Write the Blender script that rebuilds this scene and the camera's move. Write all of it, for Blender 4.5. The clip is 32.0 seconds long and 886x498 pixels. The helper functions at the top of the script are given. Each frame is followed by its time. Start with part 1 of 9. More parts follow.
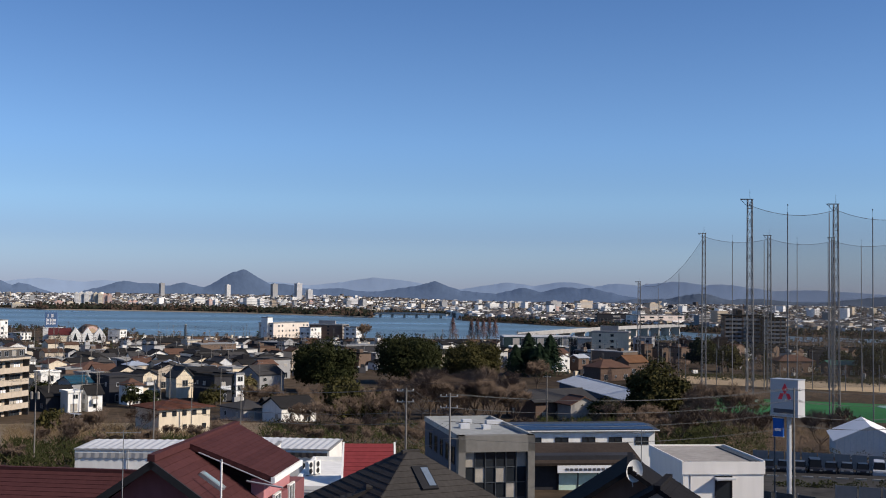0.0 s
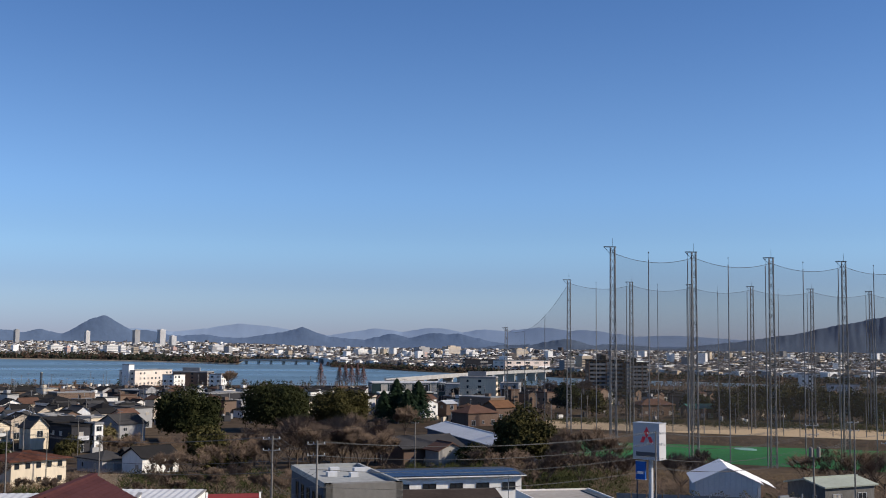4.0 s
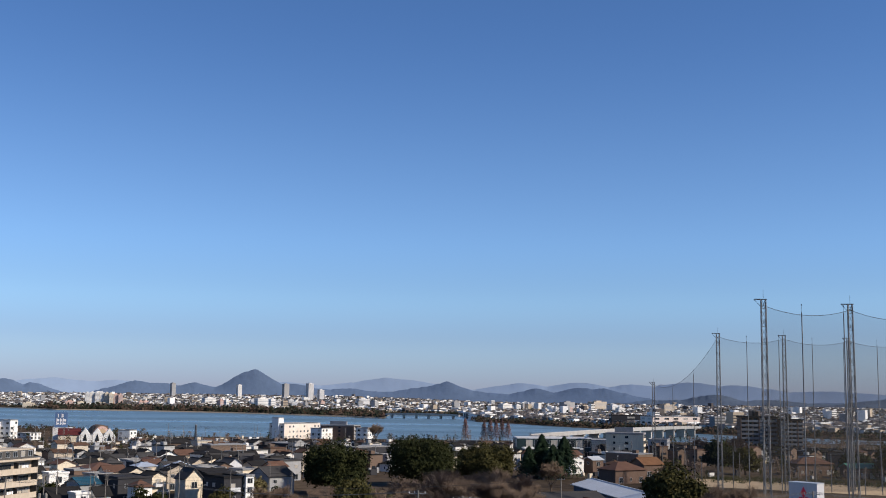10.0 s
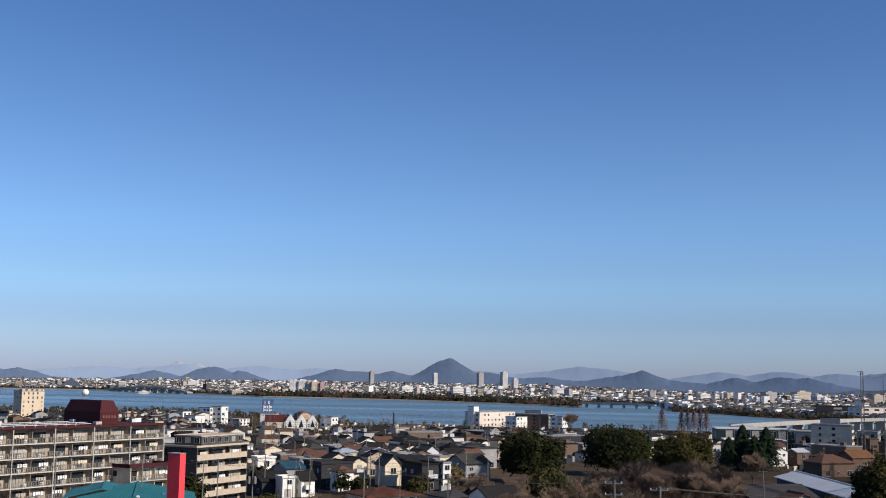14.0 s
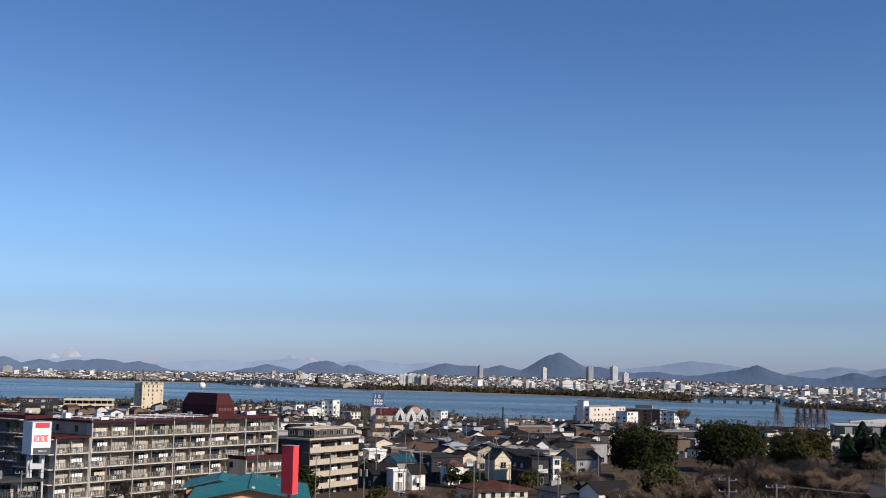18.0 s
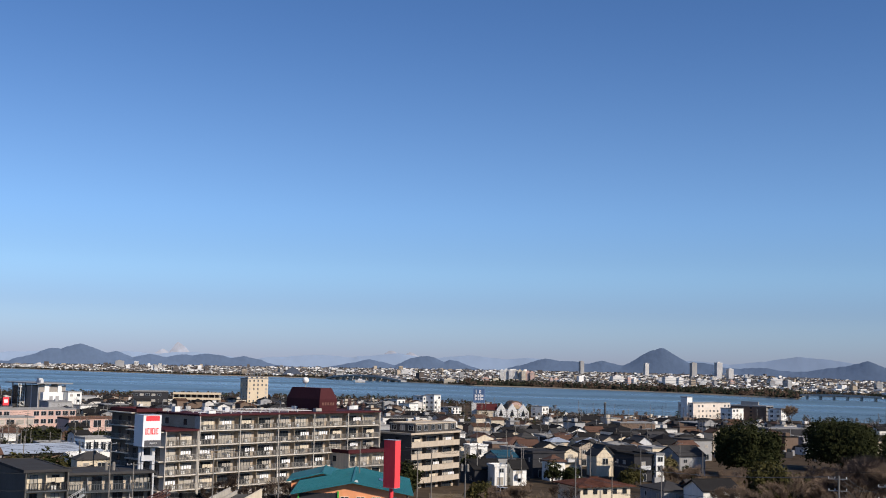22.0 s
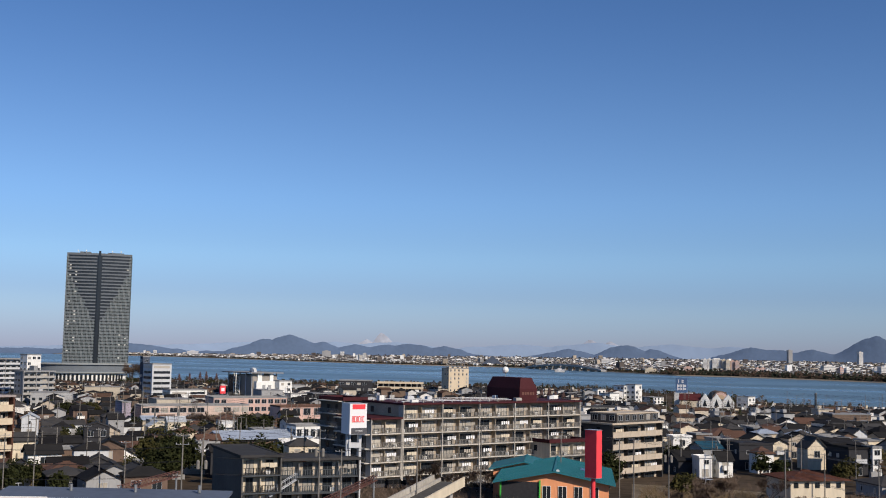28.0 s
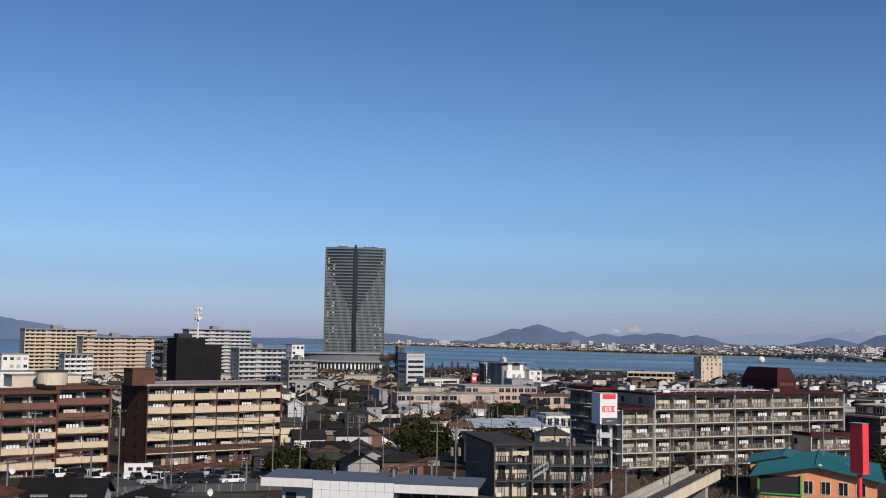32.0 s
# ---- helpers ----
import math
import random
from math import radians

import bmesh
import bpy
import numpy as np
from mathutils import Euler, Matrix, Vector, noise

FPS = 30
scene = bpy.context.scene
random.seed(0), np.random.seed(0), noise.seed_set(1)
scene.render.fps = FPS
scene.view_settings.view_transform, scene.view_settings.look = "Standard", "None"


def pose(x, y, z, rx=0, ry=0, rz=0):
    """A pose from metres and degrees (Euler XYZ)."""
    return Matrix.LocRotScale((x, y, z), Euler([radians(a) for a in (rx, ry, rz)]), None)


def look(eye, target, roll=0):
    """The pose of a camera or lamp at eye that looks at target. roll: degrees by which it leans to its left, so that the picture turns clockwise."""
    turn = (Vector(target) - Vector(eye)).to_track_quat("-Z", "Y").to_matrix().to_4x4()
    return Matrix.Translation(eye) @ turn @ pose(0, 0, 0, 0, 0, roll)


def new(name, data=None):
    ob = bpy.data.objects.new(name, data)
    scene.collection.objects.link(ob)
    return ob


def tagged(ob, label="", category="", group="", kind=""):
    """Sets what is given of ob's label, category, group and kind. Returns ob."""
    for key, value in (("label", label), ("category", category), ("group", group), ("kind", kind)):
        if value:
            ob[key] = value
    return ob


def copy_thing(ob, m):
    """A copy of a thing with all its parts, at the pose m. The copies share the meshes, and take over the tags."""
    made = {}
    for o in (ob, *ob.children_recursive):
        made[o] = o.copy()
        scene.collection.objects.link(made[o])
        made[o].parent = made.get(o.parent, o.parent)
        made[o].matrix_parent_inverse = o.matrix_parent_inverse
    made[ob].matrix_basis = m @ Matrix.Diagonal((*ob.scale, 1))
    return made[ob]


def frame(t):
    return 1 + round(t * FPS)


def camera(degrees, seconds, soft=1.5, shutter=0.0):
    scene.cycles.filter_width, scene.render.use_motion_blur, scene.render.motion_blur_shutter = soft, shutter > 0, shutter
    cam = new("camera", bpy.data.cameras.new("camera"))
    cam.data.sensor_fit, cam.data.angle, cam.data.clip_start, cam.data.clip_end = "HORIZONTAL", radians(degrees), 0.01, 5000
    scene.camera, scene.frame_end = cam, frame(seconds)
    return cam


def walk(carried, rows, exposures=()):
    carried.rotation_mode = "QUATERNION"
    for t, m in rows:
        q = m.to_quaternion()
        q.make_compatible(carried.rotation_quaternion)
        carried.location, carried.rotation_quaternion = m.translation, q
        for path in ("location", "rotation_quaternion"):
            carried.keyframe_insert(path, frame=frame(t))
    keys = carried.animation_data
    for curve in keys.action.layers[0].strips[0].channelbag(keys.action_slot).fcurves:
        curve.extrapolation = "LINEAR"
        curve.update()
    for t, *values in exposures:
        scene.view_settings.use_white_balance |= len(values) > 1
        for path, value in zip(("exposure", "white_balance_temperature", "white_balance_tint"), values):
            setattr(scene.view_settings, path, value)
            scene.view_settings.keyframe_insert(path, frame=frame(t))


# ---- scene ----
EYE = 38.0
cam = camera(43.0, 32.0, soft=1.0)
# seconds, yaw, pitch, roll: a camera that turns where it stands
ROWS = [
    (0, -0.083, 2.265, -0.634),
    (0.5, -0.648, 2.370, -0.676),
    (1, -2.485, 2.540, -0.640),
    (1.5, -3.938, 2.619, -0.592),
    (2, -5.149, 2.668, -0.524),
    (2.5, -6.159, 2.718, -0.499),
    (3, -6.727, 2.733, -0.500),
    (3.5, -6.883, 3.049, -0.443),
    (4, -6.765, 4.663, -0.496),
    (4.5, -6.589, 7.114, -0.525),
    (6.5, -5.709, 7.810, -0.504),
    (7, -5.055, 7.762, -0.529),
    (7.5, -3.960, 7.707, -0.608),
    (8, -2.515, 7.620, -0.663),
    (8.5, -1.473, 7.537, -0.715),
    (9, -0.735, 7.470, -0.689),
    (9.5, 0.015, 7.404, -0.769),
    (10, 0.544, 7.337, -0.743),
    (10.5, 1.291, 7.261, -0.730),
    (11, 2.422, 7.191, -0.768),
    (11.5, 3.966, 7.064, -0.740),
    (12, 5.852, 6.922, -0.780),
    (12.5, 7.672, 6.782, -0.839),
    (13, 8.855, 6.706, -0.923),
    (13.5, 9.636, 6.671, -1.002),
    (14, 10.331, 6.633, -0.936),
    (14.5, 10.999, 6.576, -0.969),
    (16.5, 14.141, 6.376, -1.020),
    (17, 14.599, 6.347, -1.079),
    (17.5, 15.224, 6.305, -1.075),
    (18, 15.843, 6.249, -1.077),
    (18.5, 16.421, 6.221, -1.118),
    (19, 17.048, 6.183, -1.089),
    (19.5, 17.605, 6.157, -1.157),
    (20, 18.069, 6.145, -1.156),
    (20.5, 18.794, 6.094, -1.156),
    (21, 19.542, 6.025, -1.188),
    (21.5, 20.264, 5.965, -1.185),
    (22, 20.931, 5.915, -1.202),
    (22.5, 21.588, 5.862, -1.209),
    (23, 22.280, 5.805, -1.176),
    (23.5, 23.088, 5.744, -1.196),
    (24, 24.010, 5.698, -1.200),
    (24.5, 25.465, 5.608, -1.158),
    (25, 26.733, 5.500, -1.212),
    (25.5, 27.407, 5.447, -1.181),
    (26, 28.117, 5.383, -1.202),
    (26.5, 29.491, 5.285, -1.185),
    (28.5, 32.141, 5.147, -0.994),
    (29, 34.400, 5.037, -0.931),
    (29.5, 37.152, 4.845, -0.930),
    (30, 38.970, 4.711, -1.018),
    (30.5, 40.301, 4.623, -0.998),
    (31, 41.210, 4.560, -0.992),
    (31.5, 42.256, 4.513, -0.915),
    (32, 43.582, 4.445, -0.918),
]
walk(cam, [(t, pose(0, 0, EYE, 90 + pitch, roll, yaw)) for t, yaw, pitch, roll in ROWS], ((0.0, 0.04), (1.0, 0.0), (3.0, 0.07), (7.0, 0.2), (10.0, 0.16), (14.0, 0.07), (20.0, 0.0), (26.0, -0.1), (32.0, -0.34)))

# ---- light ----
SUN_AZ, SUN_EL = -107.0, 32.0
world = bpy.data.worlds.new("world")
scene.world = world
world.use_nodes = True
wn = world.node_tree.nodes
sky = wn.new("ShaderNodeTexSky")
sky.sky_type = "NISHITA"
sky.sun_disc = False
sky.sun_elevation = radians(SUN_EL)
sky.sun_rotation = radians(-SUN_AZ)
sky.altitude = 0
sky.air_density, sky.dust_density, sky.ozone_density = 0.75, 0.1, 5.0
wn["Background"].inputs["Strength"].default_value = 0.10
# thin winter haze towards the horizon, clear blue above it
wl = world.node_tree.links
wco, wsep, wmr, wramp, wmul = wn.new("ShaderNodeTexCoord"), wn.new("ShaderNodeSeparateXYZ"), wn.new("ShaderNodeMapRange"), wn.new("ShaderNodeValToRGB"), wn.new("ShaderNodeMix")
wmr.inputs["From Min"].default_value, wmr.inputs["From Max"].default_value = -0.01, 0.4
wmul.data_type = "RGBA"
wmul.blend_type = "MULTIPLY"
wmul.inputs["Factor"].default_value = 1.0
ramp = wramp.color_ramp
ramp.interpolation = "EASE"
ramp.elements[0].position, ramp.elements[0].color = 0.0, (0.525, 0.52, 0.775, 1)
ramp.elements[1].position, ramp.elements[1].color = 0.36, (1.06, 1.15, 1.245, 1)
haze = ramp.elements.new(0.13)
haze.color = (0.79, 0.795, 0.93, 1)
mid = ramp.elements.new(0.235)
mid.color = (1.0, 1.045, 1.115, 1)
top = ramp.elements.new(0.85)
top.color = (0.80, 0.985, 1.175, 1)
wl.new(wco.outputs["Generated"], wsep.inputs[0])
wl.new(wsep.outputs["Z"], wmr.inputs["Value"])
wl.new(wmr.outputs["Result"], wramp.inputs["Fac"])
wl.new(sky.outputs[0], wmul.inputs["A"])
wl.new(wramp.outputs["Color"], wmul.inputs["B"])
wl.new(wmul.outputs["Result"], wn["Background"].inputs["Color"])
sun = new("sun", bpy.data.lights.new("sun", "SUN"))
sun.data.energy, sun.data.angle, sun.data.color = 5.0, radians(0.53), (1.0, 0.885, 0.75)
sun.matrix_world = look((math.sin(radians(-SUN_AZ)) * math.cos(radians(SUN_EL)), math.cos(radians(-SUN_AZ)) * math.cos(radians(SUN_EL)), math.sin(radians(SUN_EL))), (0, 0, 0))

# ---- materials ----
MATS = {}


def mat(name, rgb, rough=0.7, var=0.12, size=1.5, bump=0.15, metal=0.0, spec=0.04, island=0.0, obj=0.0, streak=0.0, second=None):
    """A painted, plastered, tiled or weathered surface: colour broken up at two scales, fine relief."""
    if name in MATS:
        return MATS[name]
    m = bpy.data.materials.new(name)
    m.use_nodes = True
    nt, ln = m.node_tree.nodes, m.node_tree.links
    b = nt["Principled BSDF"]
    b.inputs["Roughness"].default_value, b.inputs["Metallic"].default_value = rough, metal
    b.inputs["Specular IOR Level"].default_value = spec
    co = nt.new("ShaderNodeTexCoord")
    n1, n2 = nt.new("ShaderNodeTexNoise"), nt.new("ShaderNodeTexNoise")
    n1.inputs["Scale"].default_value, n1.inputs["Detail"].default_value = 0.35 / size, 4
    n2.inputs["Scale"].default_value, n2.inputs["Detail"].default_value = 4.0 / size, 6
    src = co.outputs["Object"]
    if streak:
        mp = nt.new("ShaderNodeMapping")
        mp.inputs["Scale"].default_value = (1, 1, 1 - streak)
        ln.new(src, mp.inputs["Vector"])
        src = mp.outputs["Vector"]
    ln.new(src, n1.inputs["Vector"])
    ln.new(src, n2.inputs["Vector"])
    add = nt.new("ShaderNodeMath")
    add.operation = "ADD"
    ln.new(n1.outputs["Fac"], add.inputs[0])
    ln.new(n2.outputs["Fac"], add.inputs[1])
    last = add.outputs[0]
    for on, kind, out in ((island, "ShaderNodeNewGeometry", "Random Per Island"), (obj, "ShaderNodeObjectInfo", "Random")):
        if on:
            g, ma = nt.new(kind), nt.new("ShaderNodeMath")
            ma.operation = "MULTIPLY_ADD"
            ln.new(g.outputs[out], ma.inputs[0])
            ma.inputs[1].default_value = on
            ln.new(last, ma.inputs[2])
            last = ma.outputs[0]
    mr = nt.new("ShaderNodeMapRange")
    mr.inputs["From Min"].default_value, mr.inputs["From Max"].default_value = 0.55, 1.45 + island + obj
    ln.new(last, mr.inputs["Value"])
    mix = nt.new("ShaderNodeMix")
    mix.data_type = "RGBA"
    dark = [c * (1 - 2 * var) for c in rgb]
    light = second or [min(1.0, c * (1 + 1.2 * var)) for c in rgb]
    mix.inputs["A"].default_value, mix.inputs["B"].default_value = (*dark, 1), (*light, 1)
    ln.new(mr.outputs["Result"], mix.inputs["Factor"])
    ln.new(mix.outputs["Result"], b.inputs["Base Color"])
    if bump:
        bp = nt.new("ShaderNodeBump")
        bp.inputs["Strength"].default_value, bp.inputs["Distance"].default_value = bump, 0.05 * size
        ln.new(n2.outputs["Fac"], bp.inputs["Height"])
        ln.new(bp.outputs["Normal"], b.inputs["Normal"])
    MATS[name] = m
    return m


def net_mat(name, rgb, cover):
    """Woven netting seen from far: threads that cover part of the sheet, the rest open."""
    m = bpy.data.materials.new(name)
    m.use_nodes = True
    nt, ln = m.node_tree.nodes, m.node_tree.links
    b = nt["Principled BSDF"]
    b.inputs["Base Color"].default_value, b.inputs["Roughness"].default_value = (*rgb, 1), 0.9
    tr, mx, ns, mr = nt.new("ShaderNodeBsdfTransparent"), nt.new("ShaderNodeMixShader"), nt.new("ShaderNodeTexNoise"), nt.new("ShaderNodeMapRange")
    ns.inputs["Scale"].default_value = 0.06
    mr.inputs["To Min"].default_value, mr.inputs["To Max"].default_value = cover * 0.8, cover * 1.2
    ln.new(ns.outputs["Fac"], mr.inputs["Value"])
    ln.new(mr.outputs["Result"], mx.inputs["Fac"])
    ln.new(tr.outputs[0], mx.inputs[1])
    ln.new(b.outputs[0], mx.inputs[2])
    ln.new(mx.outputs[0], nt["Material Output"].inputs["Surface"])
    MATS[name] = m
    return m


def water_mat():
    m = bpy.data.materials.new("lake_water")
    m.use_nodes = True
    nt, ln = m.node_tree.nodes, m.node_tree.links
    b = nt["Principled BSDF"]
    b.inputs["Base Color"].default_value = (0.095, 0.15, 0.18, 1)
    b.inputs["Roughness"].default_value = 0.32
    b.inputs["IOR"].default_value = 1.333
    co, mp = nt.new("ShaderNodeTexCoord"), nt.new("ShaderNodeMapping")
    mp.inputs["Rotation"].default_value = (0, 0, radians(25))
    mp.inputs["Scale"].default_value = (0.25, 1, 1)
    n1, n2, bp = nt.new("ShaderNodeTexNoise"), nt.new("ShaderNodeTexNoise"), nt.new("ShaderNodeBump")
    n1.inputs["Scale"].default_value, n1.inputs["Detail"].default_value = 0.35, 6
    n2.inputs["Scale"].default_value, n2.inputs["Detail"].default_value = 0.006, 3
    bp.inputs["Strength"].default_value, bp.inputs["Distance"].default_value = 0.9, 0.35
    ln.new(co.outputs["Object"], mp.inputs["Vector"])
    ln.new(mp.outputs[0], n1.inputs["Vector"])
    ln.new(mp.outputs[0], n2.inputs["Vector"])
    ln.new(n1.outputs["Fac"], bp.inputs["Height"])
    ln.new(bp.outputs[0], b.inputs["Normal"])
    cr = nt.new("ShaderNodeMapRange")
    cr.inputs["From Min"].default_value, cr.inputs["From Max"].default_value = 0.35, 0.65
    cr.inputs["To Min"].default_value, cr.inputs["To Max"].default_value = 0.22, 0.42
    ln.new(n2.outputs["Fac"], cr.inputs["Value"])
    ln.new(cr.outputs[0], b.inputs["Roughness"])
    MATS["lake_water"] = m
    return m


# ---- geometry helpers ----
def P(az, D):
    """Plan place at an angle left of the first view's axis and a distance from the camera's stand."""
    a = radians(az)
    return (-D * math.sin(a), D * math.cos(a))


def lerp(x, pts):
    if x <= pts[0][0]:
        return pts[0][1]
    for (x0, y0), (x1, y1) in zip(pts, pts[1:]):
        if x <= x1:
            return y0 + (y1 - y0) * (x - x0) / (x1 - x0)
    return pts[-1][1]


class B:
    """Collects boxes, prisms, tubes and sheets, with a material slot for each face, into one mesh."""

    def __init__(self):
        self.v, self.f, self.m = [], [], []

    def add(self, vs, fs, mi=0):
        n = len(self.v)
        self.v += [tuple(p) for p in vs]
        self.f += [tuple(i + n for i in f) for f in fs]
        self.m += [mi] * len(fs)
        return self

    def box(self, x0, y0, z0, x1, y1, z1, mi=0, M=None):
        vs = [Vector((x, y, z)) for z in (z0, z1) for x, y in ((x0, y0), (x1, y0), (x1, y1), (x0, y1))]
        if M is not None:
            vs = [M @ v for v in vs]
        return self.add(vs, [(3, 2, 1, 0), (4, 5, 6, 7), (0, 1, 5, 4), (1, 2, 6, 5), (2, 3, 7, 6), (3, 0, 4, 7)], mi)

    def prism(self, poly, z0, z1, mi=0, M=None):
        n = len(poly)
        vs = [Vector((x, y, z)) for z in (z0, z1) for x, y in poly]
        if M is not None:
            vs = [M @ v for v in vs]
        fs = [tuple(range(n - 1, -1, -1)), tuple(range(n, 2 * n))] + [(i, (i + 1) % n, n + (i + 1) % n, n + i) for i in range(n)]
        return self.add(vs, fs, mi)

    def tube(self, p, q, r0, r1=None, n=6, mi=0):
        p, q = Vector(p), Vector(q)
        r1 = r0 if r1 is None else r1
        d = (q - p).normalized()
        a = d.orthogonal().normalized()
        b = d.cross(a)
        ring = [(math.cos(2 * math.pi * i / n), math.sin(2 * math.pi * i / n)) for i in range(n)]
        vs = [p + (a * c + b * s) * r0 for c, s in ring] + [q + (a * c + b * s) * r1 for c, s in ring]
        fs = [(i, (i + 1) % n, n + (i + 1) % n, n + i) for i in range(n)] + [tuple(range(n - 1, -1, -1)), tuple(range(n, 2 * n))]
        return self.add(vs, fs, mi)

    def chain(self, pts, r, n=3, mi=0):
        """One unbroken thin tube through a row of points."""
        pts = [Vector(p) for p in pts]
        o = len(self.v)
        for i, p in enumerate(pts):
            d = (pts[min(i + 1, len(pts) - 1)] - pts[max(i - 1, 0)]).normalized()
            a = d.cross(Vector((0, 0, 1))).normalized()
            c = a.cross(d)
            self.v += [tuple(p + (a * math.cos(6.2832 * k / n) + c * math.sin(6.2832 * k / n)) * r) for k in range(n)]
        for i in range(len(pts) - 1):
            for k in range(n):
                self.f.append((o + i * n + k, o + i * n + (k + 1) % n, o + (i + 1) * n + (k + 1) % n, o + (i + 1) * n + k))
                self.m.append(mi)
        return self

    def slab(self, quad, thick, mi=0):
        """A board from four corners of its upper face, thickened downwards."""
        q = [Vector(p) for p in quad]
        nrm = (q[1] - q[0]).cross(q[2] - q[0]).normalized()
        if nrm.z < 0:
            q.reverse()
            nrm = -nrm
        n = len(q)
        vs = q + [p - nrm * thick for p in q]
        fs = [tuple(range(n)), tuple(range(2 * n - 1, n - 1, -1))] + [(i, n + i, n + (i + 1) % n, (i + 1) % n) for i in range(n)]
        return self.add(vs, fs, mi)

    def mesh(self, name, *mats):
        me = bpy.data.meshes.new(name)
        me.from_pydata(self.v, [], self.f)
        for k in mats:
            me.materials.append(k)
        if len(mats) > 1:
            me.polygons.foreach_set("material_index", self.m)
        me.update()
        return me


def thing(name, x, y, z=None, rz=0, label="", category="", group="", kind=""):
    """An empty at a thing's base that holds its parts."""
    e = new(name)
    e.matrix_world = pose(x, y, ground(x, y) if z is None else z, 0, 0, rz)
    return tagged(e, label, category, group, kind)


def part(name, b, mats, parent, label="", M=None):
    """One mesh object under a thing or under a part. b: a B or a mesh that is shared."""
    if isinstance(b, B):
        b = b.mesh(name, *(mats if isinstance(mats, (list, tuple)) else (mats,)))
    o = new(name, b)
    o.parent = parent
    if M is not None:
        o.matrix_basis = M
    if label:
        o["label"] = label
    return o


def solo(name, b, mats, label="", category="", group="", kind="", M=None):
    o = new(name, b.mesh(name, *(mats if isinstance(mats, (list, tuple)) else (mats,))))
    if M is not None:
        o.matrix_world = M
    return tagged(o, label, category, group, kind)


# ---- land, lake and mountains ----
NEAR_SHORE = [(-60, 1010), (-30, 1020), (-12, 940), (0, 900), (14, 920), (24, 1230), (45, 1250), (52, 1330), (75, 1500), (120, 1700)]
FAR_SHORE = [(-60, 1080), (-30, 1085), (-24, 1100), (-14, 1180), (-9, 1290), (-5.7, 1385), (-3.4, 1490), (-1.0, 1590), (-0.5, 1960), (3.2, 2020), (3.6, 1715), (5.2, 1790), (10.8, 2000), (16.2, 2150), (19.4, 2195), (23.7, 2540), (27.8, 2860), (33.3, 3010), (38.4, 3400), (45, 4250), (50, 4700), (52, 5600)]
PROFILE = [(0, 24), (50, 21.5), (100, 18), (150, 15.2), (200, 12), (250, 9.3), (300, 7.2), (400, 6.4), (600, 5.0), (900, 2.6), (1300, 1.6)]


def ground(x, y):
    r = math.hypot(x, y)
    az = math.degrees(math.atan2(-x, y))
    near, far = lerp(az, NEAR_SHORE), lerp(az, FAR_SHORE)
    if r < near:
        return max(lerp(r, PROFILE), 0) + min(1, (near - r) / 12) - 1
    if r < far:
        return max(-4, -0.5 * (r - near), -0.5 * (far - r))
    north = min(1, max(0, (az + 1) / 6))
    return min(1.4, 0.15 * (r - far)) + 6.0 * max(0, (r - far - 1200) / 3000) + north * min(13, 11 * max(0, (r - far - 450) / 1500))


azs = [-180 + i * 6 for i in range(23)] + [-42 + i * 0.4 for i in range(301)] + [82 + i * 6 for i in range(16)]
rs = [4 + 10 * i for i in range(30)] + [304 + 25 * i for i in range(24)] + [904 + 14 * i for i in range(60)] + [1750 + 26 * i for i in range(50)] + [3060 + 65 * i for i in range(29)]
b = B()
gv, gf = [], []
for r in rs:
    for a in azs:
        x, y = P(a, r)
        gv.append((x, y, ground(x, y)))
n = len(azs)
for i in range(len(rs) - 1):
    for j in range(n):
        k = (j + 1) % n
        gf.append((i * n + k, i * n + j, (i + 1) * n + j, (i + 1) * n + k))
gf.append(tuple(range(n)))
b.add(gv, gf)
earth = mat("earth", (0.058, 0.044, 0.031), 0.95, 0.35, 14, 0.4, second=(0.125, 0.092, 0.062))
gr = solo("ground", b, earth, "brown winter ground that slopes down to the lake", "ground", kind="structure")
for pl in gr.data.polygons:
    pl.use_smooth = True
b = B()
wr = [P(-120 + i * 6, 4930) for i in range(46)]
b.add([(0, 0, -0.2)] + [(x, y, -0.2) for x, y in wr], [(0, i + 2, i + 1) for i in range(45)])
solo("water", b, water_mat(), "wide blue lake with small ripples", "lake", kind="structure")


